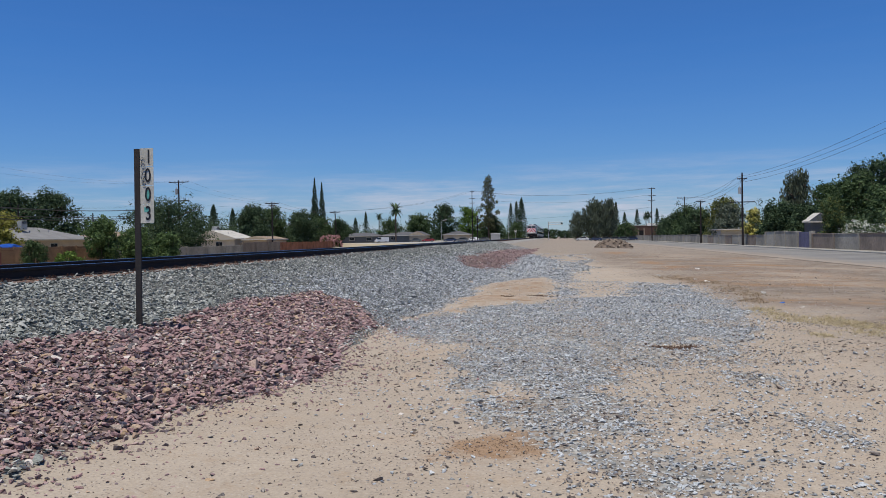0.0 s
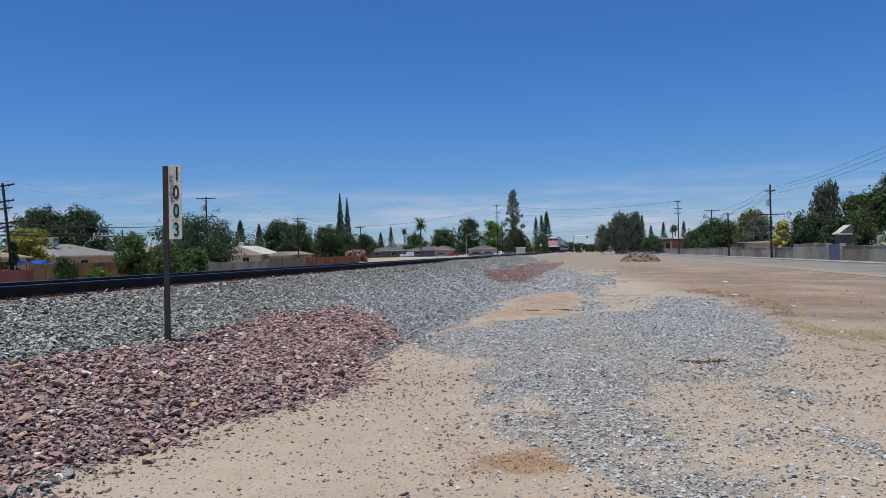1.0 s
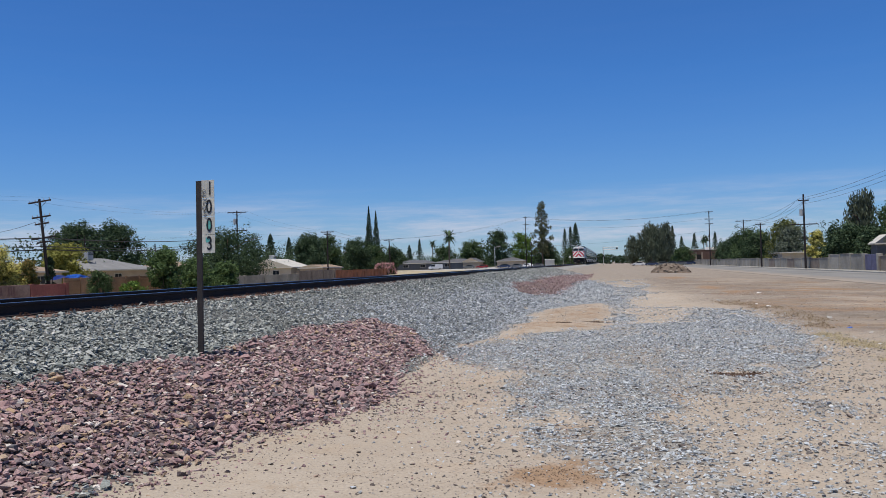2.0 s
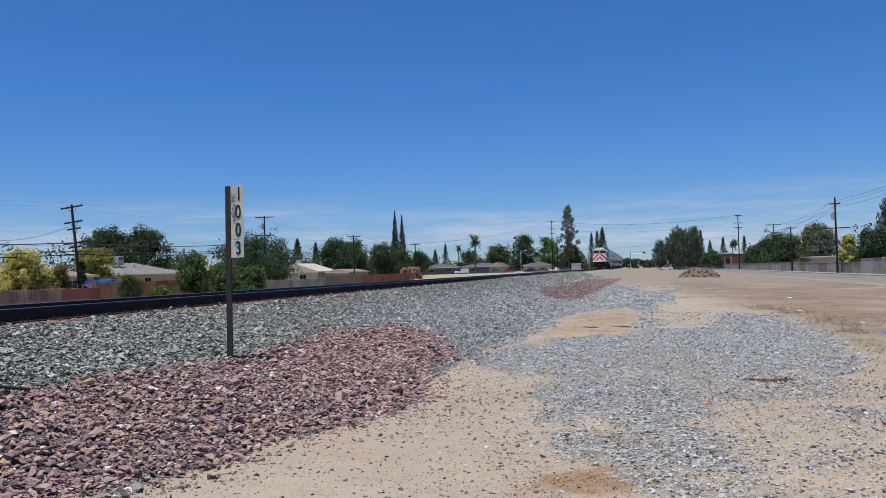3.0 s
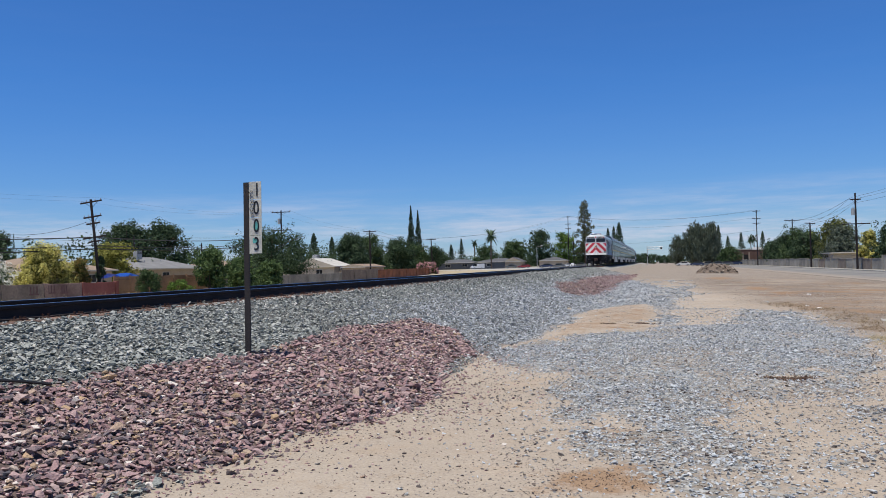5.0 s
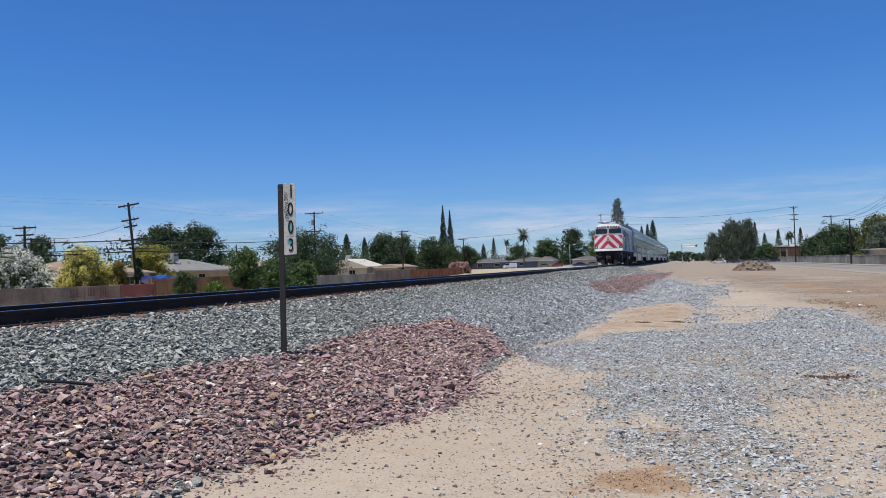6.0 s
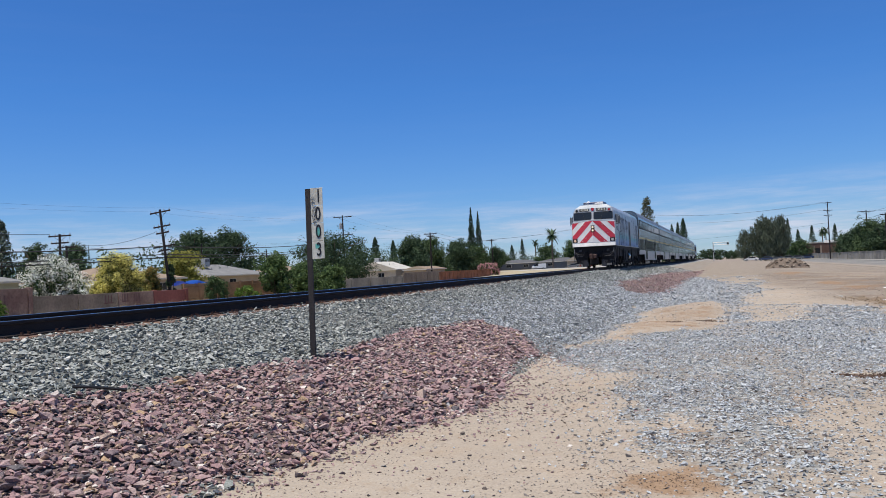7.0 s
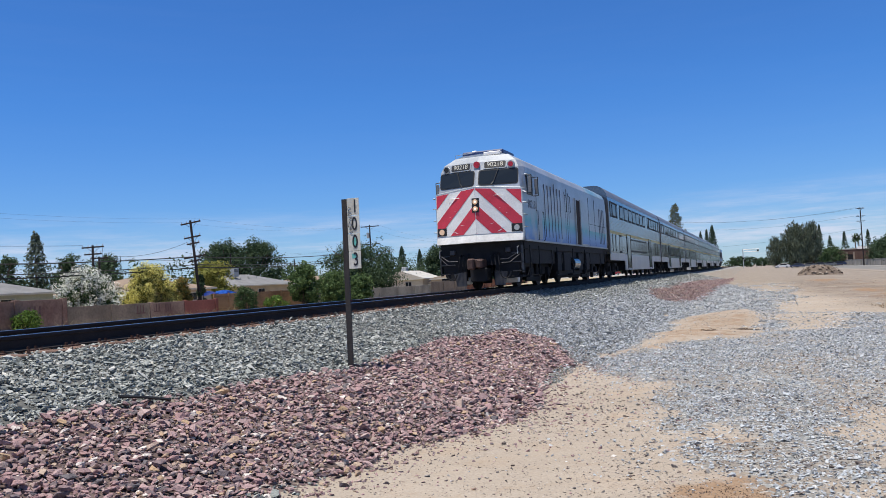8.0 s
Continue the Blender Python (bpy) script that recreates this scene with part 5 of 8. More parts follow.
        side("roof_seam", 3.2, LOCO_LEN - 0.4, 3.70, 3.73, M_UNDER, -0.03, 0.08)
        me = text_mesh("side_numerals", "90218", 0.42, 0.002)
        me.materials.append(M_SIDEGREY)
        o = part("side_numerals", me, M_SIDEGREY, loco)
        o.matrix_basis = pose(sx * 1.566, 1.5, 2.68, 90, 0, 90 * sx)
        bm = bmesh.new()
        prism(bm, [(sx * 1.50, 3.93), (sx * 1.532, 3.925), (sx * 1.392, 4.168), (sx * 0.99, 4.408), (sx * 0.97, 4.38)], 11.6, LOCO_LEN - 0.3)
        part("roof_wash", bm, M_CYAN, loco, "pale cyan sprayed roof edge")
        side("sprayed_wash", 9.98, 11.58, 1.55, 2.6, M_WASH, 0.054, 0.0, "faded blue sprayed door")
    # hoses, steps and lamps that stand before the dark pilot
    for sx in (-1, 1):
        for k, x0 in enumerate((0.42, 0.55, 0.68)):
            bm = bmesh.new()
            rod(bm, [(sx * x0, 0.30, 1.2), (sx * x0, 0.12, 1.1), (sx * (x0 + 0.04), 0.08, 0.8), (sx * (x0 + 0.02), 0.12, 0.52 + 0.05 * k)], 0.022, 6)
            part("air_hose", bm, M_UNDER, loco)
        bm = bmesh.new()
        for z in (0.55, 0.85, 1.15):
            box(bm, *sorted((sx * 1.12, sx * 1.46)), 0.26, 0.5, z, z + 0.03)
        box(bm, *sorted((sx * 1.43, sx * 1.46)), 0.26, 0.5, 0.5, 1.42)
        part("corner_ladder", bm, M_DULL, loco, "grey corner step ladder")
        part("jumper_socket", cube(*sorted((sx * 0.9, sx * 1.08)), 0.22, 0.34, 1.2, 1.36, 0.02), M_DULL, loco)
        for y in (1.4, 4.6, 6.2, 10.4, 12.2, 15.0):
            part("sand_pipe", rod(bmesh.new(), [(sx * 1.44, y, 1.4), (sx * 1.46, y + 0.1, 0.9), (sx * 1.2, y + 0.25, 0.25)], 0.022, 5), M_DULL, loco)
        for y0 in (1.7, 2.6, 4.2, 12.0, 14.8):
            part("brake_cylinder", tube(bmesh.new(), (sx * 1.18, y0, 0.98), (sx * 1.18, y0 + 0.45, 0.98), 0.12, n=10), M_DULL, loco)
        for y0 in (5.0, 7.2, 11.9, 13.4):
            part("body_seam", cube(*sorted((sx * 1.555, sx * 1.568)), y0, y0 + 0.03, 1.52, 3.7), M_UNDER, loco)
        part("grime_streak", cube(*sorted((sx * 1.55, sx * 1.5625)), 11.0, 16.6, 2.5, 2.52), M_UNDER, loco)
        part("cab_awning", cube(*sorted((sx * 1.50, sx * 1.60)), 0.9, 1.9, 3.64, 3.68, 0.01), M_SILVER, loco)
    part("horn", tube(bmesh.new(), (0.35, 0.98, 4.52), (0.35, 1.35, 4.52), 0.08, 0.03, 10), M_GREYMETAL, loco)
    part("antenna_dome", tube(bmesh.new(), (-0.45, 1.6, 4.62), (-0.45, 1.6, 4.72), 0.14, 0.08, 12), M_WHITE, loco)
    return loco


def car_outline():
    """Half the section of a bilevel coach, rail upwards."""
    pts = [(1.50, 0.50), (1.55, 0.70), (1.56, 4.05)]
    for k in range(1, 7):
        a = radians(k * 15)
        pts.append((0.86 + 0.70 * math.cos(a), 4.05 + 0.82 * math.sin(a)))
    return [(-x, z) for x, z in pts[::-1]] + pts


CAR_LEN = 25.9


M_LOWGLASS = glass("lower_window_glass", (0.012, 0.016, 0.026), 0.1, 0.15)
M_PANE = glass("upper_window_glass", (0.03, 0.037, 0.05), 0.04, 0.55)
M_PANE.node_tree.nodes["Principled BSDF"].inputs["IOR"].default_value = 1.13
# polished steel; the dark scenery it mirrors is put into its patchy colour
M_REFLECTING = surface("steel_with_dark_reflections", (0.04, 0.042, 0.047), 0.14, 0.35, 0.35, 0.45, 0.04, 6, (0.13, 0.13, 0.13))
M_DITCH = glow("dim_lamp_glow", (0.80, 0.55, 0.36), 0.10)


def build_car():
    car = thing("bilevel_coach", "stainless steel bilevel passenger coach with dark windows running on the track", "railway coach", group="coaches of the train")
    half = [p for p in car_outline() if p[0] > 0]
    body = [(-x, z) for x, z in half[::-1] if z >= 1.32] + [(x, z) for x, z in half if z >= 1.32]
    body = [(-1.555, 1.32)] + [p for p in body if p[0] < 0][::1][::-1][::-1] + [p for p in body if p[0] > 0] + [(1.555, 1.32)]
    neg = sorted([p for p in set(body) if p[0] < 0], key=lambda p: p[1])
    pos = sorted([p for p in set(body) if p[0] > 0], key=lambda p: -p[1])
    part("body", prism(bmesh.new(), neg + pos, 0.35, CAR_LEN - 0.35), M_STEEL, car)
    roof = [(-x * 1.004, z + 0.006) for x, z in half if z >= 4.2] + [(x * 1.004, z + 0.006) for x, z in half[::-1] if z >= 4.2]
    part("roof", prism(bmesh.new(), roof, 0.36, CAR_LEN - 0.36), M_STEELROOF, car)
    part("end_frame", cube(-1.3, 1.3, 0.18, 0.36, 1.2, 4.3, 0.05), M_UNDER, car)
    part("end_frame", cube(-1.3, 1.3, CAR_LEN - 0.36, CAR_LEN - 0.18, 1.2, 4.3, 0.05), M_UNDER, car)
    part("gangway", cube(-0.55, 0.55, -0.05, 0.2, 1.9, 4.1, 0.05), M_UNDER, car)
    part("gangway", cube(-0.55, 0.55, CAR_LEN - 0.2, CAR_LEN + 0.05, 1.9, 4.1, 0.05), M_UNDER, car)
    part("underframe", cube(-1.2, 1.2, 0.4, CAR_LEN - 0.4, 0.95, 1.32), M_UNDER, car)
    part("low_floor", cube(-1.45, 1.45, 5.8, CAR_LEN - 5.8, 0.42, 1.33), M_UNDER, car)
    truck(car, 3.2, 2.6, 0.46, M_UNDER)
    truck(car, CAR_LEN - 3.2, 2.6, 0.46, M_UNDER)
    upper = [(0.9, 1.35), (1.6, 2.75), (3.0, 3.45)] + [(4.3 + k * 1.75, 5.6 + k * 1.75) for k in range(7)] + [(17.4, 18.0), (18.3, 19.5), (19.8, 21.0), (21.3, 22.5), (22.8, 24.0), (24.3, 24.9)]
    lower = [(1.2, 1.5, 1.42, 2.3), (2.2, 2.6, 1.42, 2.3), (3.6, 4.6, 1.35, 2.35), (8.2, 9.3, 1.45, 2.25), (9.6, 10.7, 1.45, 2.25), (11.0, 12.1, 1.45, 2.25), (12.4, 13.5, 1.45, 2.25), (13.8, 14.9, 1.45, 2.25), (15.2, 16.3, 1.45, 2.25), (21.5, 22.2, 1.42, 2.3), (23.0, 23.6, 1.42, 2.3)]
    for sx in (-1, 1):
        def side(name, y0, y1, z0, z1, mat, out=0.01, inn=0.02, lab="", owner=car):
            return part(name, cube(*sorted((sx * (1.558 - inn), sx * (1.558 + out))), y0, y1, z0, z1), mat, owner, lab)
        for y0, y1 in upper:
            f = part("upper_window", cube(*sorted((sx * 1.54, sx * 1.575)), y0, y1, 3.24, 4.06, 0.006), M_UNDER, car, "window in a dark rubber frame")
            part("pane", cube(*sorted((sx * 1.56, sx * 1.579)), y0 + 0.11, y1 - 0.11, 3.35, 3.95), M_PANE, f)
        side("lower_panel", 0.6, CAR_LEN - 0.6, 1.33, 2.30, M_REFLECTING, 0.006, 0.02, "polished steel lower panel with dark reflections painted in")
        for y0, y1, z0, z1 in lower:
            f = side("lower_window", y0, y1, z0, z1, M_UNDER, 0.012)
            part("pane", cube(*sorted((sx * 1.56, sx * 1.573)), y0 + 0.08, y1 - 0.08, z0 + 0.1, z1 - 0.1), M_LOWGLASS, f)
        side("yellow_stripe", 0.5, CAR_LEN - 0.5, 2.34, 2.50, M_YELLOW, 0.008, 0.02, "faded yellow stripe")
        bm = bmesh.new()
        for k in range(9):
            z = 2.56 + k * 0.075
            x0, x1 = sorted((sx * 1.556, sx * 1.575))
            box(bm, x0, x1, 0.5, CAR_LEN - 0.5, z, z + 0.036)
        tagged(part("fluting", bm, M_STEEL, car, "fluted stainless panel"), kind="stuff")
        for y0, y1, yr in ((5.7, 20.2, 0), ):
            part("skirt", cube(*sorted((sx * 1.50, sx * 1.56)), y0, y1, 0.42, 1.33, 0.01), M_SKIRT, car, "pale fluted lower side panel")
            bm = bmesh.new()
            for k in range(6):
                box(bm, *sorted((sx * 1.558, sx * 1.568)), y0 + 0.1, y1 - 0.1, 0.55 + k * 0.13, 0.58 + k * 0.13)
            tagged(part("skirt_ribs", bm, M_SKIRT, car), kind="stuff")
        for y in (6.7, 17.6):
            side("side_door", y, y + 1.35, 0.55, 2.42, M_REFLECTING, 0.02, 0.03, "steel plug door with dark edges")
            side("door_pane", y + 0.35, y + 1.0, 1.5, 2.3, M_LOWGLASS, 0.026, 0.0)
            side("door_edge", y - 0.12, y, 0.5, 2.5, M_UNDER, 0.03)
            side("door_edge", y + 1.35, y + 1.47, 0.5, 2.5, M_UNDER, 0.03)
            part("door_step", cube(*sorted((sx * 1.4, sx * 1.62)), y, y + 1.35, 0.42, 0.48), M_GREYMETAL, car)
        for y0, y1 in ((0.45, 5.7), (20.2, CAR_LEN - 0.45)):
            side("bogie_apron", y0, y1, 0.98, 1.33, M_SKIRT, 0.0, 0.05, "pale panel over the bogie")
        side("corner_panel", 0.36, 0.58, 1.32, 4.05, M_STEELROOF, 0.012)
        side("corner_panel", CAR_LEN - 0.58, CAR_LEN - 0.36, 1.32, 4.05, M_STEELROOF, 0.012)
    return car


def build_rear_loco():
    loco = thing("rear_locomotive", "dark locomotive pushing at the rear end of the train", "locomotive")
    bm = prism(bmesh.new(), [(-1.5, 1.4), (-1.55, 3.7), (-1.2, 4.3), (0, 4.5), (1.2, 4.3), (1.55, 3.7), (1.5, 1.4)], 0.3, 18.0)
    part("body", bm, M_STEELROOF, loco)
    bm = prism(bmesh.new(), [(18.0, 1.4), (19.8, 1.5), (19.9, 2.4), (19.0, 3.2), (18.3, 4.2), (18.0, 4.4)], -1.5, 1.5, "x")
    part("nose", bm, M_BLUE, loco)
    for sx in (-1, 1):
        part("grille", cube(*sorted((sx * 1.5, sx * 1.57)), 3.0, 14.0, 2.4, 3.6), M_UNDER, loco)
        part("stripe", cube(*sorted((sx * 1.5, sx * 1.565)), 0.5, 17.5, 1.5, 2.0), M_BLUE, loco)
    part("underframe", cube(-1.3, 1.3, 0.3, 19.0, 0.8, 1.4), M_UNDER, loco)
    truck(loco, 3.6, 2.8, 0.5, M_UNDER)
    truck(loco, 15.6, 2.8, 0.5, M_UNDER)
    return loco


def stretch_up(ob, base, to, k):
    """Sets a vehicle's body higher on its trucks: what stands over base moves to `to` and grows by k."""
    for o in ob.children_recursive:
        if o.name.split(".")[0] in ("wheel", "truck_frame") or o.matrix_basis != Matrix():
            if o.matrix_basis.translation.z > base:
                o.matrix_basis = Matrix.Translation((0, 0, to - base + (o.matrix_basis.translation.z - base) * (k - 1))) @ o.matrix_basis
            continue
        for v in o.data.vertices:
            if v.co.z >= base:
                v.co.z = to + (v.co.z - base) * k


loco = build_loco()
stretch_up(loco, 1.43, 1.54, 1.03)
train = [(loco, 0.0)]
coach = build_car()
stretch_up(coach, 1.33, 1.40, 1.025)
train.append((coach, 17.25))
for k in range(1, 6):
    train.append((copy_thing(coach, Matrix()), 17.25 + k * 26.0))
train.append((build_rear_loco(), 17.25 + 6 * 26.0))


def motions():
    """The train runs towards the camera at a steady 32.4 m/s."""
    for wagon, back in train:
        walk(wagon, [(t, pose(TRACK_X, 25.45 + (8.0 - t) * 32.4 + back, RAIL_Z)) for t in range(9)])


# ---------------------------------------------------------------- trees and shrubs
def leaf_mesh(name, c, nrm, size, aspect, material):
    """Small bent leaf clumps at the places c, facing nrm."""
    n = len(c)
    nrm = nrm / (np.linalg.norm(nrm, axis=1, keepdims=True) + 1e-9)
    t = np.cross(nrm, rng.normal(0, 1, (n, 3)))
    t /= np.linalg.norm(t, axis=1, keepdims=True) + 1e-9
    b = np.cross(nrm, t)
    s = size[:, None]
    bend = nrm * s * 0.25
    v = np.stack([c - t * s, c - b * s * aspect + bend, c + t * s, c + b * s * aspect + bend], 1)
    return mesh_arrays(name, v.reshape(-1, 3), np.arange(4 * n).reshape(-1, 4), material)


def lobes(count, w, z0, z1, top=0.75):
    """Centres and radii of the lobes of a crown of width w between two heights."""
    out = []
    h = z1 - z0
    for k in range(count):
        f = (k + 0.5) / count
        z = z0 + h * (0.12 + 0.74 * f) + rng.uniform(-0.06, 0.06) * h
        reach = w * 0.5 * math.sqrt(max(0.05, 1 - ((f - 0.35) / 0.75) ** 2))
        a = k * 2.4 + rng.uniform(-0.5, 0.5)
        r = rng.uniform(0.17, 0.30) * min(w, h * 1.3) * (1.0 - 0.3 * f * top)
        d = max(0.0, reach - r * 0.75) * rng.uniform(0.45, 1.05)
        out.append((d * math.cos(a), d * math.sin(a), min(z, z1 - r * 0.75), r))
    out.append((rng.uniform(-0.1, 0.1) * w, rng.uniform(-0.1, 0.1) * w, z1 - 0.22 * min(w, h), 0.22 * min(w, h)))
    return out


def crown_points(lobe_list, n, squash=0.85, clumps=16):
    """Leaf places and facings: small clumps of leaves set over each lobe, and a looser filling."""
    vol = np.array([r ** 2 for *_, r in lobe_list])
    pick = rng.choice(len(lobe_list), n, p=vol / vol.sum())
    L = np.array(lobe_list)[pick]
    # clump centres of each lobe, evenly turned round it
    k = np.arange(clumps)
    h = 1 - 2 * (k + 0.5) / clumps
    ring = np.stack([np.sqrt(1 - h * h) * np.cos(2.4 * k), np.sqrt(1 - h * h) * np.sin(2.4 * k), h], 1)
    jitter = rng.normal(0, 0.22, (len(lobe_list), clumps, 3))
    reach = rng.uniform(0.58, 0.88, (len(lobe_list), clumps, 1))
    centres = (ring[None] + jitter) * reach
    c = rng.integers(0, clumps, n)
    d = rng.normal(0, 1, (n, 3))
    d /= np.linalg.norm(d, axis=1, keepdims=True)
    shell = 1 - np.abs(rng.normal(0, 0.28, n))
    q = centres[pick, c] + d * (0.33 * shell)[:, None]
    fill = np.arange(n) < n // 4
    q = np.where(fill[:, None], d * rng.uniform(0.25, 0.7, n)[:, None], q)
    p = L[:, :3] + q * L[:, 3:4] * (1, 1, squash)
    return p, 0.75 * d + 0.5 * q + rng.normal(0, 0.4, (n, 3)) + (0, 0, 0.25)


def trunk_mesh(h, r, spread, limbs=5, lean=0.0):
    bm = bmesh.new()
    top = Vector((lean * h, 0, h * 0.55))
    mid = Vector((lean * h * 0.4, 0.02 * h, h * 0.28))
    tube(bm, (0, 0, -0.3), mid, r * 1.25, r * 0.9, 9)
    tube(bm, mid, top, r * 0.9, r * 0.6, 9)
    for k in range(limbs):
        a = k * 6.2832 / limbs + rng.uniform(-0.3, 0.3)
        s = mid.lerp(top, rng.uniform(0.2, 1.0))
        e = Vector((s.x + spread * 0.5 * math.cos(a), s.y + spread * 0.5 * math.sin(a), h * rng.uniform(0.6, 0.85)))
        m = s.lerp(e, 0.5) + Vector((0, 0, 0.06 * h))
        tube(bm, s, m, r * 0.45, r * 0.3, 6)
        tube(bm, m, e, r * 0.3, r * 0.1, 6)
    return bm


def ground_at(x, y):
    return float(ground_z(np.array([x]), np.array([y]))[0])


def place(name, label, category, x, y, group=""):
    return thing(name, label, category, pose(x, y, ground_at(x, y) - 0.02, 0, 0, rng.uniform(0, 360)), group)


def broadleaf(label, x, y, z_top, w, leaf, low=0.22, count=9, n=3800, size=None, name="tree"):
    t = place(name, label, "tree", x, y)
    h = z_top - ground_at(x, y)
    part("trunk", trunk_mesh(h, max(0.1, 0.025 * h), w * 0.7), M_BARK, t)
    n = int(n * (2.2 if y < 250 else 1.2))
    p, d = crown_points(lobes(int(count * 2.1), w * 1.08, h * low * 0.35, h), n)
    s = (0.42 * size if size else (0.0118 if y < 250 else 0.0165) * (w + 4)) * np.exp(rng.normal(0, 0.3, n))
    s[: n // 4] *= 1.7
    part("crown", leaf_mesh("crown", p, d, s, 0.6, leaf), leaf, t)
    return t


def shrub(label, x, y, z_top, w, leaf, flower=None, share=0.0, n=2600, size=0.13, name="shrub", low=0.0):
    n, size = int(n * 2.6), size * 0.62
    t = place(name, label, "shrub", x, y)
    h = z_top - ground_at(x, y)
    for k in range(6):
        a = k * 1.05
        bm = bmesh.new()
        tube(bm, (0.08 * math.cos(a), 0.08 * math.sin(a), -0.2), (w * 0.28 * math.cos(a), w * 0.28 * math.sin(a), h * 0.7), 0.05, 0.015, 5)
        part("stem", bm, M_BARK, t)
    ls = lobes(13, w, h * low, h, 0.4)
    p, d = crown_points(ls, n, 0.95)
    p[:, 2] = np.maximum(p[:, 2], 0.05)
    s = size * np.exp(rng.normal(0, 0.3, n))
    s[: n // 4] *= 1.6
    part("crown", leaf_mesh("crown", p, d, s, 0.6, leaf), leaf, t)
    if flower:
        m = int(n * share)
        p, d = crown_points(ls, m, 0.95)
        p = p * (1.06, 1.06, 1.04)
        p[:, 2] = np.maximum(p[:, 2], 0.05)
        part("blossom", leaf_mesh("blossom", p, d, size * 0.9 * np.exp(rng.normal(0, 0.3, m)), 0.8, flower), flower, t)
    return t


def conifer(label, x, y, z_top, w, leaf, n=2600, power=1.0, tiers=14, name="conifer", bare=0.06):
    """A tapering tree of drooping tiers."""
    t = place(name, label, "tree", x, y)
    h = z_top - ground_at(x, y)
    part("trunk", tube(bmesh.new(), (0, 0, -0.3), (0, 0, h * 0.97), max(0.08, 0.016 * h), 0.03, 8), M_BARK, t)
    f = rng.uniform(0, 1, n) ** 0.75
    tier = np.floor(f * tiers) / tiers
    fz = np.where(rng.uniform(0, 1, n) < 0.8, tier + 0.25 / tiers * rng.normal(0, 1, n), f)
    fz = np.clip(fz, 0, 0.995)
    z = h * (1 - (1 - bare) * (1 - fz))
    a = rng.uniform(0, 6.2832, n)
    arm = 1 + 0.28 * np.sin(a * 5 + np.floor(f * tiers) * 2.1) + rng.normal(0, 0.17, n)
    reach = 0.5 * w * (1 - fz) ** power * arm * np.sqrt(rng.uniform(0.08, 1, n)) + 0.02 * w
    p = np.stack([reach * np.cos(a), reach * np.sin(a), z - 0.28 * reach], 1)
    d = np.stack([np.cos(a), np.sin(a), np.full(n, 0.9)], 1) + rng.normal(0, 0.5, (n, 3))
    part("crown", leaf_mesh("crown", p, d, (0.02 * h + 0.05 * w) * 0.45 * np.exp(rng.normal(0, 0.3, n)), 0.45, leaf), leaf, t)
    return t


def cypress(label, x, y, z_top, w, n=2200):
    t = place("cypress", label, "tree", x, y)
    h = z_top - ground_at(x, y)
    part("trunk", tube(bmesh.new(), (0, 0, -0.3), (0, 0, h * 0.6), 0.2, 0.06, 8), M_BARK, t)
    f = rng.uniform(0.02, 1, n)
    prof = np.minimum(1, 1.25 * (1 - f) ** 0.9 + 0.015) * np.minimum(1, f * 6)
    a = rng.uniform(0, 6.2832, n)
    r = 0.5 * w * prof * np.sqrt(rng.uniform(0.2, 1, n)) * (1 + 0.15 * np.sin(f * 40))
    p = np.stack([r * np.cos(a), r * np.sin(a), f * h], 1)
    d = np.stack([np.cos(a), np.sin(a), np.zeros(n)], 1) + rng.normal(0, 0.35, (n, 3))
    part("crown", leaf_mesh("crown", p, d, (0.006 * h + 0.012 * h * (1 - f)) * np.exp(rng.normal(0, 0.25, n)), 0.4, L_CONIFER), L_CONIFER, t)


def ragged_pine(label, x, y, z_top, w):
    """A tall old pine: uneven clumps along a bare mast."""
    t = place("pine", label, "tree", x, y)
    h = z_top - ground_at(x, y)
    bm = tube(bmesh.new(), (0, 0, -0.3), (0, 0, h * 0.97), 0.4, 0.06, 9)
    ls = []
    for k in range(64):
        f = 0.2 + 0.78 * (k + 0.5) / 64
        reach = 0.5 * w * (1 - f) ** 0.45 * (0.55 + 0.45 * math.sin(k * 2.9)) if f < 0.6 else 0.36 * w * (1 - f) ** 0.6
        a = k * 2.4
        c = (reach * math.cos(a), reach * math.sin(a), f * h)
        ls.append((*c, w * rng.uniform(0.10, 0.19) * (1.2 - 0.6 * f)))
        tube(bm, (0, 0, f * h - 0.5), c, 0.1, 0.03, 5)
    part("trunk", bm, M_BARK, t)
    p, d = crown_points(ls, 5200, 0.8)
    part("crown", leaf_mesh("crown", p, d, 0.28 * np.exp(rng.normal(0, 0.3, len(p))), 0.45, L_PINE), L_PINE, t)


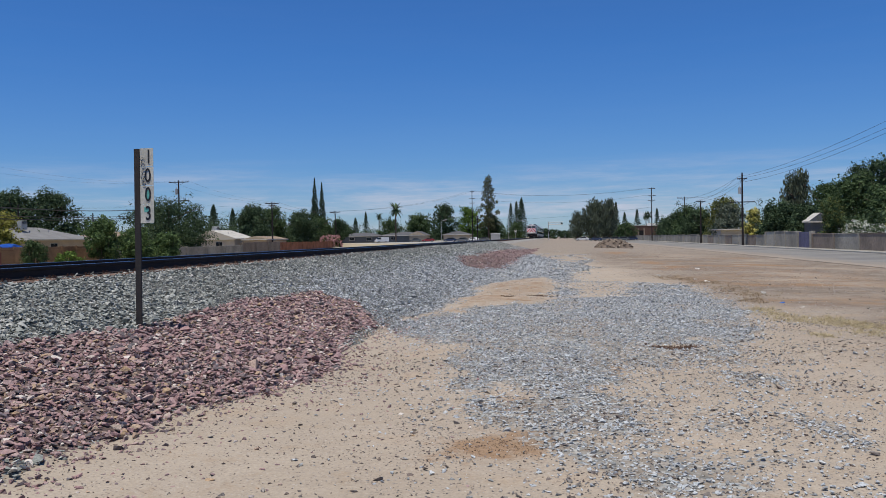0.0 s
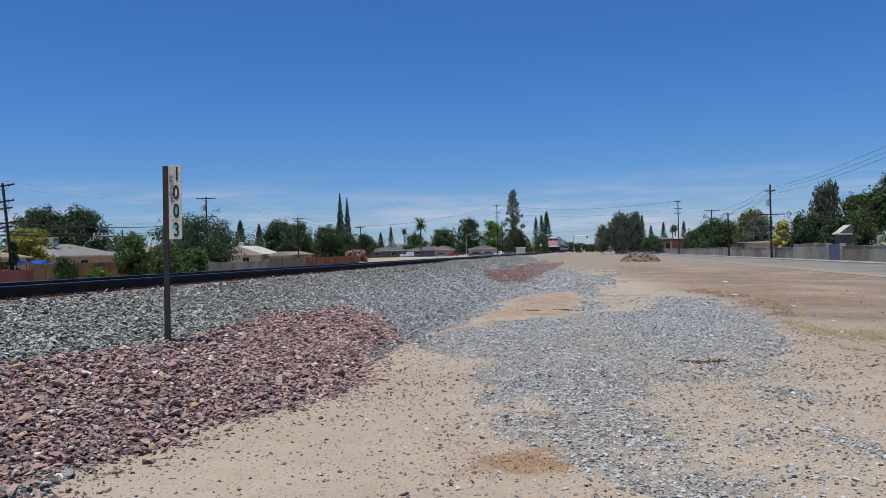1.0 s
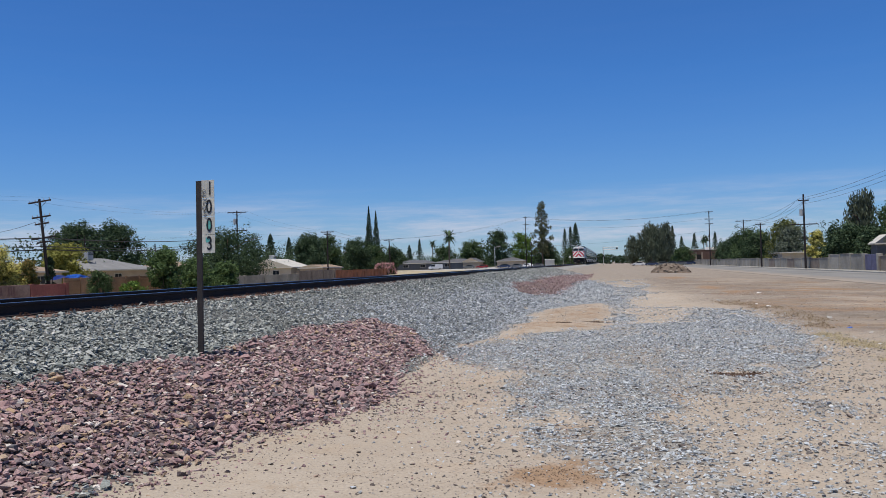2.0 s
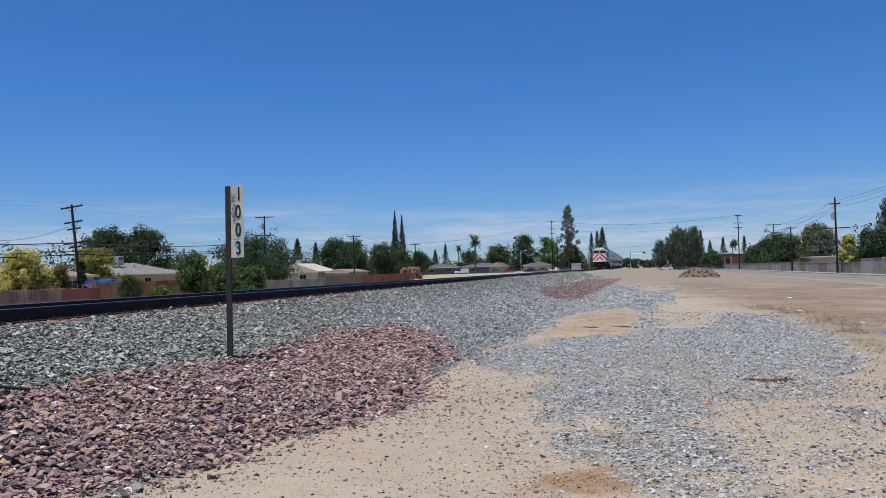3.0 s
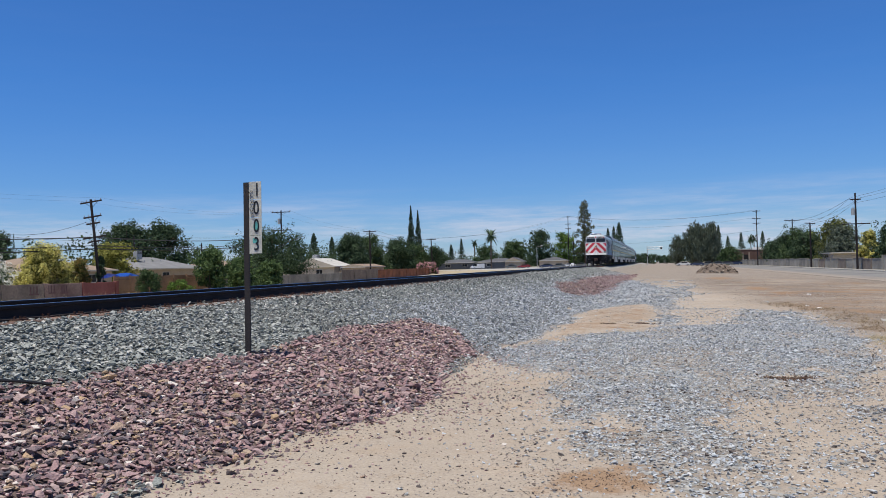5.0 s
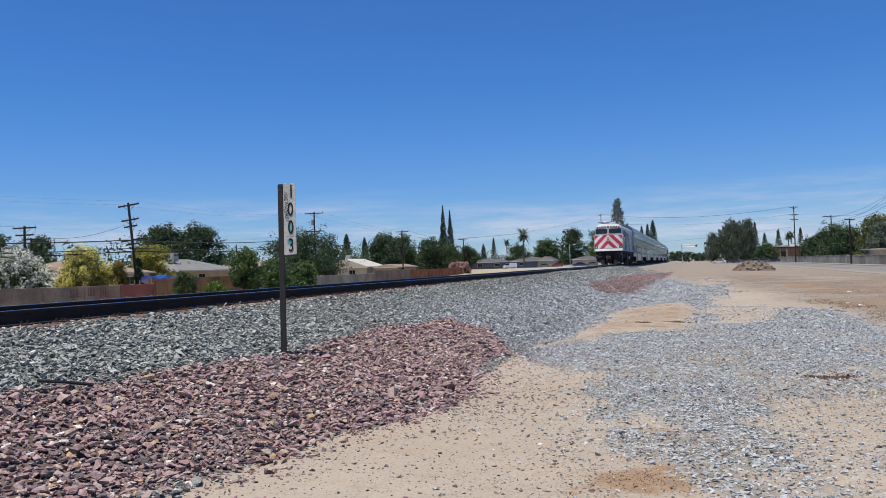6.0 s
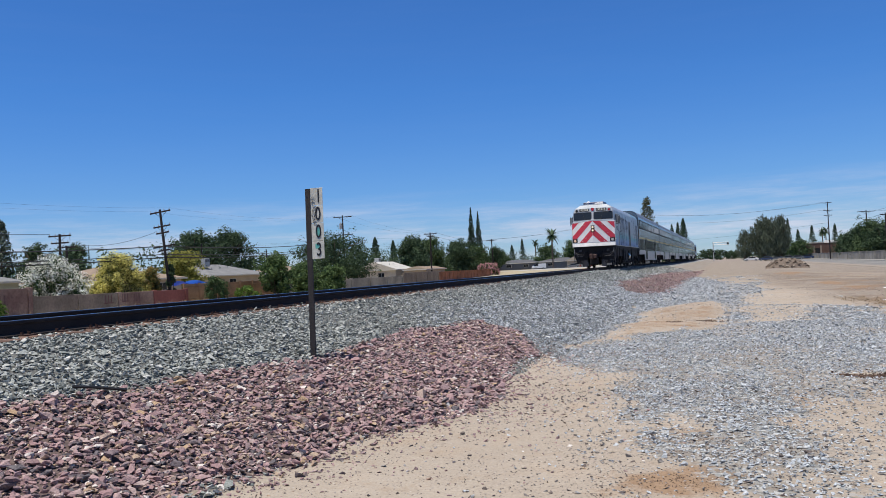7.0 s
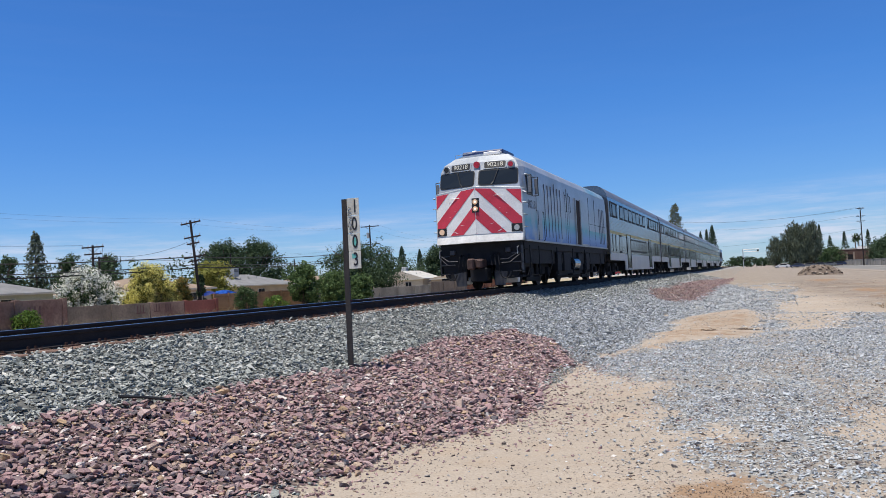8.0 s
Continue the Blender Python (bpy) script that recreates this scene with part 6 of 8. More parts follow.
def willow(label, x, y, z_top, w, leaf, n=9000, name="willow"):
    """Lobes with hanging strands of leaves."""
    t = place(name, label, "tree", x, y)
    h = z_top - ground_at(x, y)
    part("trunk", trunk_mesh(h, 0.03 * h, w * 0.6, 7), M_BARK, t)
    n = int(n * 1.9)
    p, d = crown_points(lobes(26, w, h * 0.06, h), n)
    p[:, 2] -= rng.uniform(0, 0.22, n) * h * (p[:, 2] / h) * (rng.uniform(0, 1, n) < 0.5)
    p[:, 2] = np.maximum(p[:, 2], h * 0.05)
    s = 0.0125 * h * np.exp(rng.normal(0, 0.35, n))
    # long axis upright
    nr = np.stack([d[:, 0], d[:, 1], np.zeros(n)], 1)
    nr /= np.linalg.norm(nr, axis=1, keepdims=True) + 1e-9
    up = np.array([0, 0, 1.0]) + rng.normal(0, 0.3, (n, 3))
    b = np.cross(nr, up)
    v = np.stack([p - up * s[:, None] * 1.5, p - b * s[:, None] * 0.4, p + up * s[:, None] * 1.5, p + b * s[:, None] * 0.4], 1)
    part("crown", mesh_arrays("crown", v.reshape(-1, 3), np.arange(4 * n).reshape(-1, 4), leaf), leaf, t)


def palm(label, x, y, z_top, w):
    t = place("palm", label, "palm tree", x, y)
    h = z_top - ground_at(x, y) - 0.35 * w
    bm = bmesh.new()
    tube(bm, (0, 0, -0.3), (0.1, 0, h * 0.5), 0.035 * w + 0.12, 0.03 * w + 0.1, 8)
    tube(bm, (0.1, 0, h * 0.5), (0, 0, h), 0.03 * w + 0.1, 0.03 * w + 0.1, 8)
    part("trunk", bm, M_BARK, t)
    vs, fs = [], []
    for k in range(46):
        a, lift, ln = k * 2.4, rng.uniform(-0.6, 1.9), 0.5 * w * rng.uniform(0.85, 1.1)
        prev = None
        for j in range(6):
            u = j / 5
            r = ln * u
            z = h + ln * (lift * u - 0.7 * u * u)
            wd = 0.12 * w * math.sin(3.14 * min(1, u * 0.85 + 0.12)) * 0.55
            c, s = math.cos(a), math.sin(a)
            row = [(r * c - wd * s, r * s + wd * c, z - wd * 0.3), (r * c, r * s, z), (r * c + wd * s, r * s - wd * c, z - wd * 0.3)]
            base = len(vs)
            vs += row
            if prev is not None:
                fs += [(prev, prev + 1, base + 1, base), (prev + 1, prev + 2, base + 2, base + 1)]
            prev = base
    part("fronds", mesh_arrays("fronds", vs, fs, L_DARK), L_DARK, t)


# gardens behind the fence on the far side of the track
shrub("white flowering oleander above a garden wall", -53, 52.4, 3.9, 5.6, L_MID, L_WHITE, 1.1, 5600, 0.105, "oleander")
shrub("tall shrub covered in yellow blossom by a garden wall", -53, 59.9, 4.3, 5.0, L_OLIVE, L_YELLOW, 1.9, 5200, 0.10, "flowering_shrub")
shrub("dry brownish shrub by a garden wall", -53, 64.6, 3.2, 3.0, L_OLIVE, L_BROWN, 0.8, 1800, 0.11, "dry_shrub")
shrub("dark leafy sapling by a pole", -52, 66.4, 3.5, 1.3, L_DARK, n=900, name="sapling")
shrub("low green weeds by a painted wall", -49, 43.0, 1.0, 2.4, L_BRIGHT, n=900, size=0.1, name="weeds")
broadleaf("yellowish green tree in a garden", -66, 86.6, 5.9, 6.5, L_LIME, 0.2)
broadleaf("large dark green tree behind the houses", -95, 129, 11.8, 11.5, L_DARK, 0.15, 12, 4800)
broadleaf("large dark green tree behind the houses", -95, 140.5, 12.3, 10.5, L_DARK, 0.15, 12, 5200)
shrub("round green bush before a wooden fence", -48, 68.2, 2.1, 2.7, L_MID, n=1800, size=0.1, name="bush")
shrub("low bright weeds before a wooden fence", -48, 73.5, 0.9, 3.0, L_BRIGHT, n=900, size=0.1, name="weeds")
shrub("leafy young tree of heaven by the fence", -47, 78.0, 4.4, 4.4, L_HEAVEN, n=3000, size=0.17, name="tree_of_heaven")
shrub("leafy young trees of heaven by the fence", -47, 84.5, 3.3, 5.0, L_HEAVEN, n=2800, size=0.17, name="tree_of_heaven")
shrub("leafy young tree of heaven by the fence", -47, 91.5, 2.9, 4.4, L_HEAVEN, n=2400, size=0.17, name="tree_of_heaven")
broadleaf("broad dark green tree with a dense crown", -58, 114, 8.5, 14.5, L_DARK, 0.06, 18, 10500, 0.24)
conifer("dark conifer behind the gardens", -115, 258, 14.3, 6.0, L_CONIFER, power=0.8)
conifer("thin dark conifer behind the gardens", -130, 310, 15, 6.5, L_CONIFER, power=0.9)
broadleaf("green tree behind a wooden fence", -62, 158, 9.6, 9.0, L_DARK, 0.1, 11, 4600)
broadleaf("green tree behind a wooden fence", -62, 170, 9.4, 8.5, L_MID, 0.1, 11, 4200)
broadleaf("loose green tree with a bare bough", -62, 189, 9.2, 9.5, L_DARK, 0.1, 11, 4200)
broadleaf("green tree at a street corner", -62, 205, 8.2, 9.0, L_MID, 0.1, 10, 3600)
broadleaf("green tree at a street corner", -60, 217, 8.0, 7.0, L_DARK, 0.1, 9, 3200)
cypress("tall slender dark cypress", -70, 227.3, 19.9, 3.5, 3600)
cypress("tall slender dark cypress", -70, 234.5, 19.0, 3.3, 3600)
cypress("slender dark cypress, partly hidden", -71, 229.5, 15.5, 2.4, 2600)
for dy, w in ((0, 4.6), (4.5, 4.4)):
    shrub("pink flowering oleander at the fence's end", -52, 178 + dy, 2.7, w, L_MID, L_PINK, 1.0, 2200, 0.14, "oleander")
shrub("small clipped bush with reddish tips", -52.5, 188, 1.9, 2.6, L_BROWN, n=900, size=0.13, name="bush")
# street far up the line on the houses' side
palm("palm with a full round head", -60.6, 300, 14.6, 5.6)
palm("thin tall palm far off", -93.9, 420, 15.3, 4.2)
conifer("dark conifer behind the far street", -79.5, 330, 13.2, 5, L_CONIFER, 1400)
conifer("dark conifer behind the far street", -84.5, 332, 11.0, 6, L_CONIFER, 1400)
broadleaf("round green tree on the far street", -67.2, 320, 10.4, 11, L_MID, 0.1, 10, 3000)
broadleaf("round green tree on the far street", -90, 330, 8.5, 12, L_MID, 0.1, 10, 2600)
broadleaf("broad bright green tree on the far street", -56.7, 330, 12.4, 13.5, L_MID, 0.1, 12, 3600)
broadleaf("tall dark green tree on the far street", -44.5, 320, 16.4, 12.0, L_DARK, 0.08, 13, 4200)
broadleaf("tall lighter green tree on the far street", -36.0, 330, 15.7, 11.0, L_BRIGHT, 0.08, 12, 3600)
broadleaf("dark green tree under a pine", -27, 338, 10.5, 13, L_DARK, 0.08, 9, 2600)
ragged_pine("tall ragged pine with brownish needles", -27.7, 330, 27.6, 10.5)
conifer("narrow dark fir beside the crossing", -20.1, 360, 17.0, 5.2, L_CONIFER, 1500, 0.9, 16, "fir")
conifer("narrow dark fir beside the crossing", -17.6, 360, 17.8, 5.4, L_CONIFER, 1500, 0.9, 16, "fir")
conifer("dark fir beside the crossing", -15.0, 352, 18.8, 7.6, L_CONIFER, 2000, 0.9, 18, "fir")
broadleaf("green tree beside the crossing", -17.0, 345, 8.5, 8, L_MID, 0.05, 9, 2200)
# beyond the lot and along the road
willow("large drooping grey-green willow", 14.2, 300, 15.6, 13, L_WILLOW, 9000)
willow("drooping grey-green willow beside a larger one", 19.4, 303, 16.0, 8.5, L_GREY, 5000)
willow("lower drooping willow beside larger ones", 7.6, 302, 11.5, 7.0, L_WILLOW, 3200)
conifer("dark conifer behind a willow", 23.2, 320, 14.8, 5, L_CONIFER, 1300)
conifer("dark conifer behind the road", 29.8, 360, 11.8, 6, L_CONIFER, 1300)
conifer("dark conifer behind the road", 39.0, 400, 14.4, 6.5, L_CONIFER, 1300)
conifer("dark conifer behind the road", 48.5, 400, 14.8, 6.0, L_CONIFER, 1300)
palm("palm behind the road", 43.2, 400, 12.4, 4.0)
palm("palm behind the road", 45.8, 410, 12.8, 4.0)
broadleaf("green street tree by the brick building", 24.5, 292, 6.5, 8, L_MID, 0.15, 8, 2000)
broadleaf("dark green tree behind the block wall", 32, 236, 7.2, 9, L_DARK, 0.05, 10, 3000)
broadleaf("dark green tree behind the block wall", 32.5, 222, 8.4, 9, L_DARK, 0.05, 10, 3200)
broadleaf("green tree behind the block wall", 33, 206, 9.3, 10, L_MID, 0.05, 11, 3600)
broadleaf("green tree with yellowish top behind the wall", 35, 176, 9.9, 10, L_OLIVE, 0.05, 11, 3600)
broadleaf("dark green tree behind the block wall", 32, 188, 7.6, 8, L_DARK, 0.05, 10, 3200)
broadleaf("loose grey-green tree behind the block wall", 33, 160, 7.8, 7.0, L_GREY, 0.05, 10, 3600)
shrub("yellow flowering shrub behind the wall", 32, 137, 5.6, 3.6, L_OLIVE, L_YELLOW, 1.1, 2400, 0.14, "flowering_shrub")
broadleaf("dark green tree spreading over the wall", 33, 124, 6.6, 7.5, L_DARK, 0.04, 11, 4600)
broadleaf("green tree over the wall", 34, 116, 5.6, 6.0, L_DARK, 0.04, 9, 3200)
willow("tall drooping eucalyptus behind the wall", 41, 145, 12.9, 6.0, L_WILLOW, 4200, "eucalyptus")
broadleaf("tall green tree behind the wall", 44, 138, 10.4, 8.5, L_MID, 0.05, 12, 4600)
broadleaf("tall green tree behind the wall", 44, 126, 10.6, 9.0, L_MID, 0.05, 12, 4400)
broadleaf("tall dark green tree", 49, 130, 13.4, 8.0, L_DARK, 0.05, 12, 3600)
broadleaf("tall dark green tree", 52, 118, 12.6, 8.0, L_DARK, 0.05, 12, 3600)
broadleaf("tall dark green poplar-like tree", 50, 140, 13.6, 6.5, L_DARK, 0.05, 12, 4200)
broadleaf("tall dark green tree", 52, 132, 14.4, 7.0, L_DARK, 0.05, 12, 4200)
broadleaf("tall dark green tree", 54, 122, 12.5, 8.0, L_DARK, 0.05, 12, 4200)
broadleaf("drooping green tree behind the gate", 40, 104, 7.6, 7.5, L_MID, 0.05, 11, 4200)
shrub("citrus tree with pale fruit over the wall", 31, 96, 5.5, 3.8, L_MID, L_OLIVE, 0.4, 2800, 0.12, "citrus_tree")
shrub("white flowering oleander over the block wall", 31, 88, 2.6, 4.5, L_MID, L_WHITE, 0.5, 2200, 0.12, "oleander")
shrub("white flowering oleander over the block wall", 31, 82, 2.3, 4.0, L_MID, L_WHITE, 0.3, 2000, 0.12, "oleander")
shrub("green hedge shrub with yellow tips over the wall", 34, 86, 4.3, 4.5, L_MID, L_YELLOW, 0.2, 2400, 0.13, "shrub")


broadleaf("distant green tree beyond the crossing", -7.5, 470, 6.8, 11, L_DARK, 0.05, 9, 1800)
broadleaf("distant green tree beyond the crossing", -1.5, 520, 6.4, 12, L_DARK, 0.05, 9, 1600)
broadleaf("distant green tree beyond the crossing", 5.5, 560, 6.0, 12, L_DARK, 0.05, 9, 1400)


def far_woods():
    """Low trees along the horizon."""
    ps, ds = [], []
    for k in range(330):
        x = rng.uniform(-330, 330)
        y = rng.uniform(430, 760)
        if -24 < x < 18 and y < 640:
            continue
        h = rng.uniform(4.5, 10.5) * (0.8 if -24 < x < 18 else 1)
        p, d = crown_points([(0, 0, h * 0.45, h * 0.6), (h * 0.5, 0, h * 0.35, h * 0.5), (-h * 0.5, 0, h * 0.3, h * 0.5)], 110)
        ps.append(p + (x, y, 0.2))
        ds.append(d)
    p, d = np.concatenate(ps), np.concatenate(ds)
    p[:, 2] = np.maximum(p[:, 2], 0.1)
    tagged(new("far_woods", leaf_mesh("far_woods", p, d, 0.6 * np.exp(rng.normal(0, 0.3, len(p))), 0.7, L_DARK)), "distant dark green trees along the horizon", "trees", kind="stuff")


far_woods()


def behind_gardens():
    """A loose belt of green between the houses and the large trees."""
    ps, ds = [], []
    for x, y, h in [(-92 - 5 * math.sin(k * 1.7), 62 + k * 8, 7.8 + 1.9 * math.sin(k * 2.3)) for k in range(31)]:
        p, d = crown_points([(0, 0, h * 0.5, h * 0.55), (h * 0.8, 1, h * 0.4, h * 0.4), (-h * 0.4, -4, h * 0.45, h * 0.38), (0, 3.5, h * 0.66, h * 0.24), (0, -3, h * 0.7, h * 0.22)], 850)
        ps.append(p + (x, y, ground_at(x, y)))
        ds.append(d)
    for k in range(17):
        x, y, h = -112 + k * 5.4, 338 + 5 * math.sin(k * 1.3), 8.6 + 2.2 * math.sin(k * 2.7)
        p, d = crown_points([(0, 0, h * 0.5, h * 0.5), (h * 0.4, 1, h * 0.35, h * 0.42), (-h * 0.4, -2, h * 0.4, h * 0.4)], 620)
        ps.append(p + (x, y, 0.2))
        ds.append(d)
    for k in range(16):
        x, y, h = 27 + k * 4.2, 330 + 30 * math.sin(k * 1.9), 6.0 + 2.0 * math.sin(k * 2.1)
        p, d = crown_points([(0, 0, h * 0.5, h * 0.5), (h * 0.4, 1, h * 0.35, h * 0.42), (-h * 0.4, -2, h * 0.4, h * 0.4)], 520)
        ps.append(p + (x, y, 0.0))
        ds.append(d)
    for k in range(14):
        x, y, h = 37 + 3 * math.sin(k * 2.2), 100 + k * 13, 4.6 + 1.2 * math.sin(k * 2.9)
        p, d = crown_points([(0, 0, h * 0.5, h * 0.55), (0, 5, h * 0.45, h * 0.55), (0, -5, h * 0.4, h * 0.5)], 900)
        ps.append(p + (x, y, -0.2))
        ds.append(d)
    p, d = np.concatenate(ps), np.concatenate(ds)
    tagged(new("garden_greenery", leaf_mesh("garden_greenery", p, d, 0.22 * np.exp(rng.normal(0, 0.3, len(p))), 0.6, L_DARK)), "mixed green shrubs and trees of back gardens", "greenery", kind="stuff")


behind_gardens()
conifer("grey-green conifer in a back garden", -88, 79, 10.8, 5.4, L_GREY, 1900, 0.8, 15)
broadleaf("dark green tree in a back garden", -88, 74.5, 7.8, 4.5, L_DARK, 0.1, 8, 2600)
broadleaf("dark green tree in a back garden", -86, 82.5, 8.2, 5.5, L_DARK, 0.1, 8, 2600)
broadleaf("loose green tree in a back garden", -90, 93.5, 8.4, 5.2, L_DARK, 0.15, 9, 4200)
cypress("thin dark cypress in a back garden", -95, 91.7, 7.6, 0.9, 900)
cypress("thin dark cypress in a back garden", -95, 101.6, 8.2, 1.2, 900)


def tufts(name, label, spots, h, leaf):
    """Tufts of grass blades round the spots (x, y, radius, count)."""
    vs, fs = [], []
    for sx, sy, r, count in spots:
        px, py = sx + rng.normal(0, r, count), sy + rng.normal(0, r * 2.2, count)
        pz = ground_z(px, py)
        for x, y, z in zip(px, py, pz):
            for _ in range(9):
                a, ln, w = rng.uniform(0, 6.28), h * rng.uniform(0.3, 1.2), 0.0062
                w *= 1.0 + 0.6 * (ln > h)
                bx, by = x + rng.normal(0, 0.8 * h), y + rng.normal(0, 0.8 * h)
                ex, ey = bx + ln * 1.1 * math.cos(a), by + ln * 1.1 * math.sin(a)
                c, s = -math.sin(a) * w, math.cos(a) * w
                k = len(vs)
                vs += [(bx - c, by - s, z - 0.01), (bx + c, by + s, z - 0.01), (ex, ey, z + ln * 0.8)]
                fs.append((k, k + 1, k + 2))
    tagged(new(name, mesh_arrays(name, vs, fs, leaf)), label, "grass" if "grass" in name else "weeds", kind="stuff")


tufts("dry_grass", "dry straw-coloured grass tufts on the sandy lot", [(4.2, 17.1, 0.16, 90), (4.2, 16.2, 0.16, 80), (4.45, 15.6, 0.18, 90), (4.05, 13.1, 0.1, 40), (4.9, 14.9, 0.2, 150), (5.25, 14.3, 0.22, 150), (5.05, 15.6, 0.14, 60), (4.8, 13.3, 0.12, 50)], 0.045, L_GRASS)
tufts("dead_brush", "brown dead brush flattened on the sandy lot", [(4.13, 30.7, 0.3, 80), (4.57, 29.3, 0.34, 80), (4.94, 27.2, 0.36, 90), (4.95, 24.2, 0.34, 90), (4.98, 21.9, 0.28, 80), (4.6, 19.9, 0.22, 50)], 0.06, L_BRUSH)
tufts("dead_weeds", "brown dead weeds in a small hollow of the gravel", [(1.55, 11.8, 0.09, 26), (1.76, 11.82, 0.08, 22)], 0.022, L_DEAD)
tufts("dry_grass", "tall dry weeds along the painted garden wall", [(-48.8, 44 + k * 2.1, 0.5, 4) for k in range(13)], 0.7, L_GRASS)


# ---------------------------------------------------------------- road and walls beside the lot
def strip(name, label, category, x0, x1, y0, y1, z, thick, mat, kind="structure", bevel=0.0):
    return tagged(part(name, cube(x0, x1, y0, y1, z - thick, z, bevel), mat), label, category, kind=kind)


strip("road", "worn grey asphalt road beside the lot", "road", 16.2, 26.0, -60, 900, -0.225, 0.2, M_ASPHALT)
strip("kerb", "pale concrete kerb along the road", "kerb", 26.0, 26.2, -60, 330, -0.10, 0.3, M_CONCRETE, bevel=0.02)
strip("pavement", "pale concrete footpath along the block wall", "pavement", 26.203, 27.9, -60, 330, -0.105, 0.3, M_PAVE)
strip("cross_street", "pale street beyond the fence's end", "road", -120, -12.5, 238, 252, 0.27, 0.2, M_CONCRETE)
strip("far_street", "pale street along the far houses", "road", -66, -30, 252.01, 420, 0.275, 0.2, M_CONCRETE)


def block_wall(name, label, x, y0, y1, z0, tops, mat, pitch=5.0, thick=0.2, caps=True):
    """A garden wall in panels between pilasters; tops: the panels' heights in turn; mats in turn."""
    w = thing(name, label, "wall")
    n = max(1, round((y1 - y0) / pitch))
    step = (y1 - y0) / n
    for k in range(n):
        a, b = y0 + k * step, y0 + (k + 1) * step
        top = tops[k % len(tops)]
        m = mat[k % len(mat)]
        part("panel", cube(x - thick / 2, x + thick / 2, a + 0.2, b - 0.2, z0, top, 0.01), m, w)
        part("pilaster", cube(x - thick * 0.95, x + thick * 0.95, a - 0.2, a + 0.2, z0, top + 0.06, 0.015), m, w)
        if caps:
            part("coping", cube(x - thick * 0.7, x + thick * 0.7, a + 0.2, b - 0.2, top, top + 0.05, 0.01), m, w)
    part("pilaster", cube(x - thick * 0.95, x + thick * 0.95, y1 - 0.2, y1 + 0.2, z0, top + 0.06, 0.015), mat[-1], w)
    return w


block_wall("block_wall", "tan concrete block garden wall beside the road", 28, 52, 93.0, -0.2, [1.42], [M_TANWALL, M_BLOCK, M_TANWALL], 6.8)
block_wall("block_wall", "taller grey block garden wall beside the road", 28, 99.0, 113.0, -0.2, [1.72, 1.78], [M_BLOCK], 4.6)
block_wall("block_wall", "grey concrete block garden wall beside the road", 28, 113.5, 165.0, -0.2, [1.34, 1.30, 1.42], [M_BLOCK, M_TANWALL, M_BLOCK], 5.2)
block_wall("block_wall", "weathered grey block garden wall beside the road", 28, 165.5, 292.0, -0.2, [1.5, 1.45], [M_BLOCK], 9.0)


def build_gate():
    g = thing("garden_gate", "faded purple double gate between block pilasters", "gate")
    for y in (93.4, 98.4):
        part("gate_post", cube(27.75, 28.25, y - 0.25, y + 0.25, -0.2, 1.75, 0.02), M_BLOCK, g)
    for y0, y1 in ((93.7, 95.9), (95.93, 98.1)):
        leaf = part("gate_leaf", cube(27.95, 28.03, y0, y1, -0.12, 1.66, 0.01), M_PURPLE, g)
        for k in range(6):
            y = y0 + 0.12 + k * (y1 - y0 - 0.24) / 5
            part("bar", cube(27.90, 27.945, y - 0.03, y + 0.03, -0.1, 1.64), M_PURPLE, leaf)


build_gate()


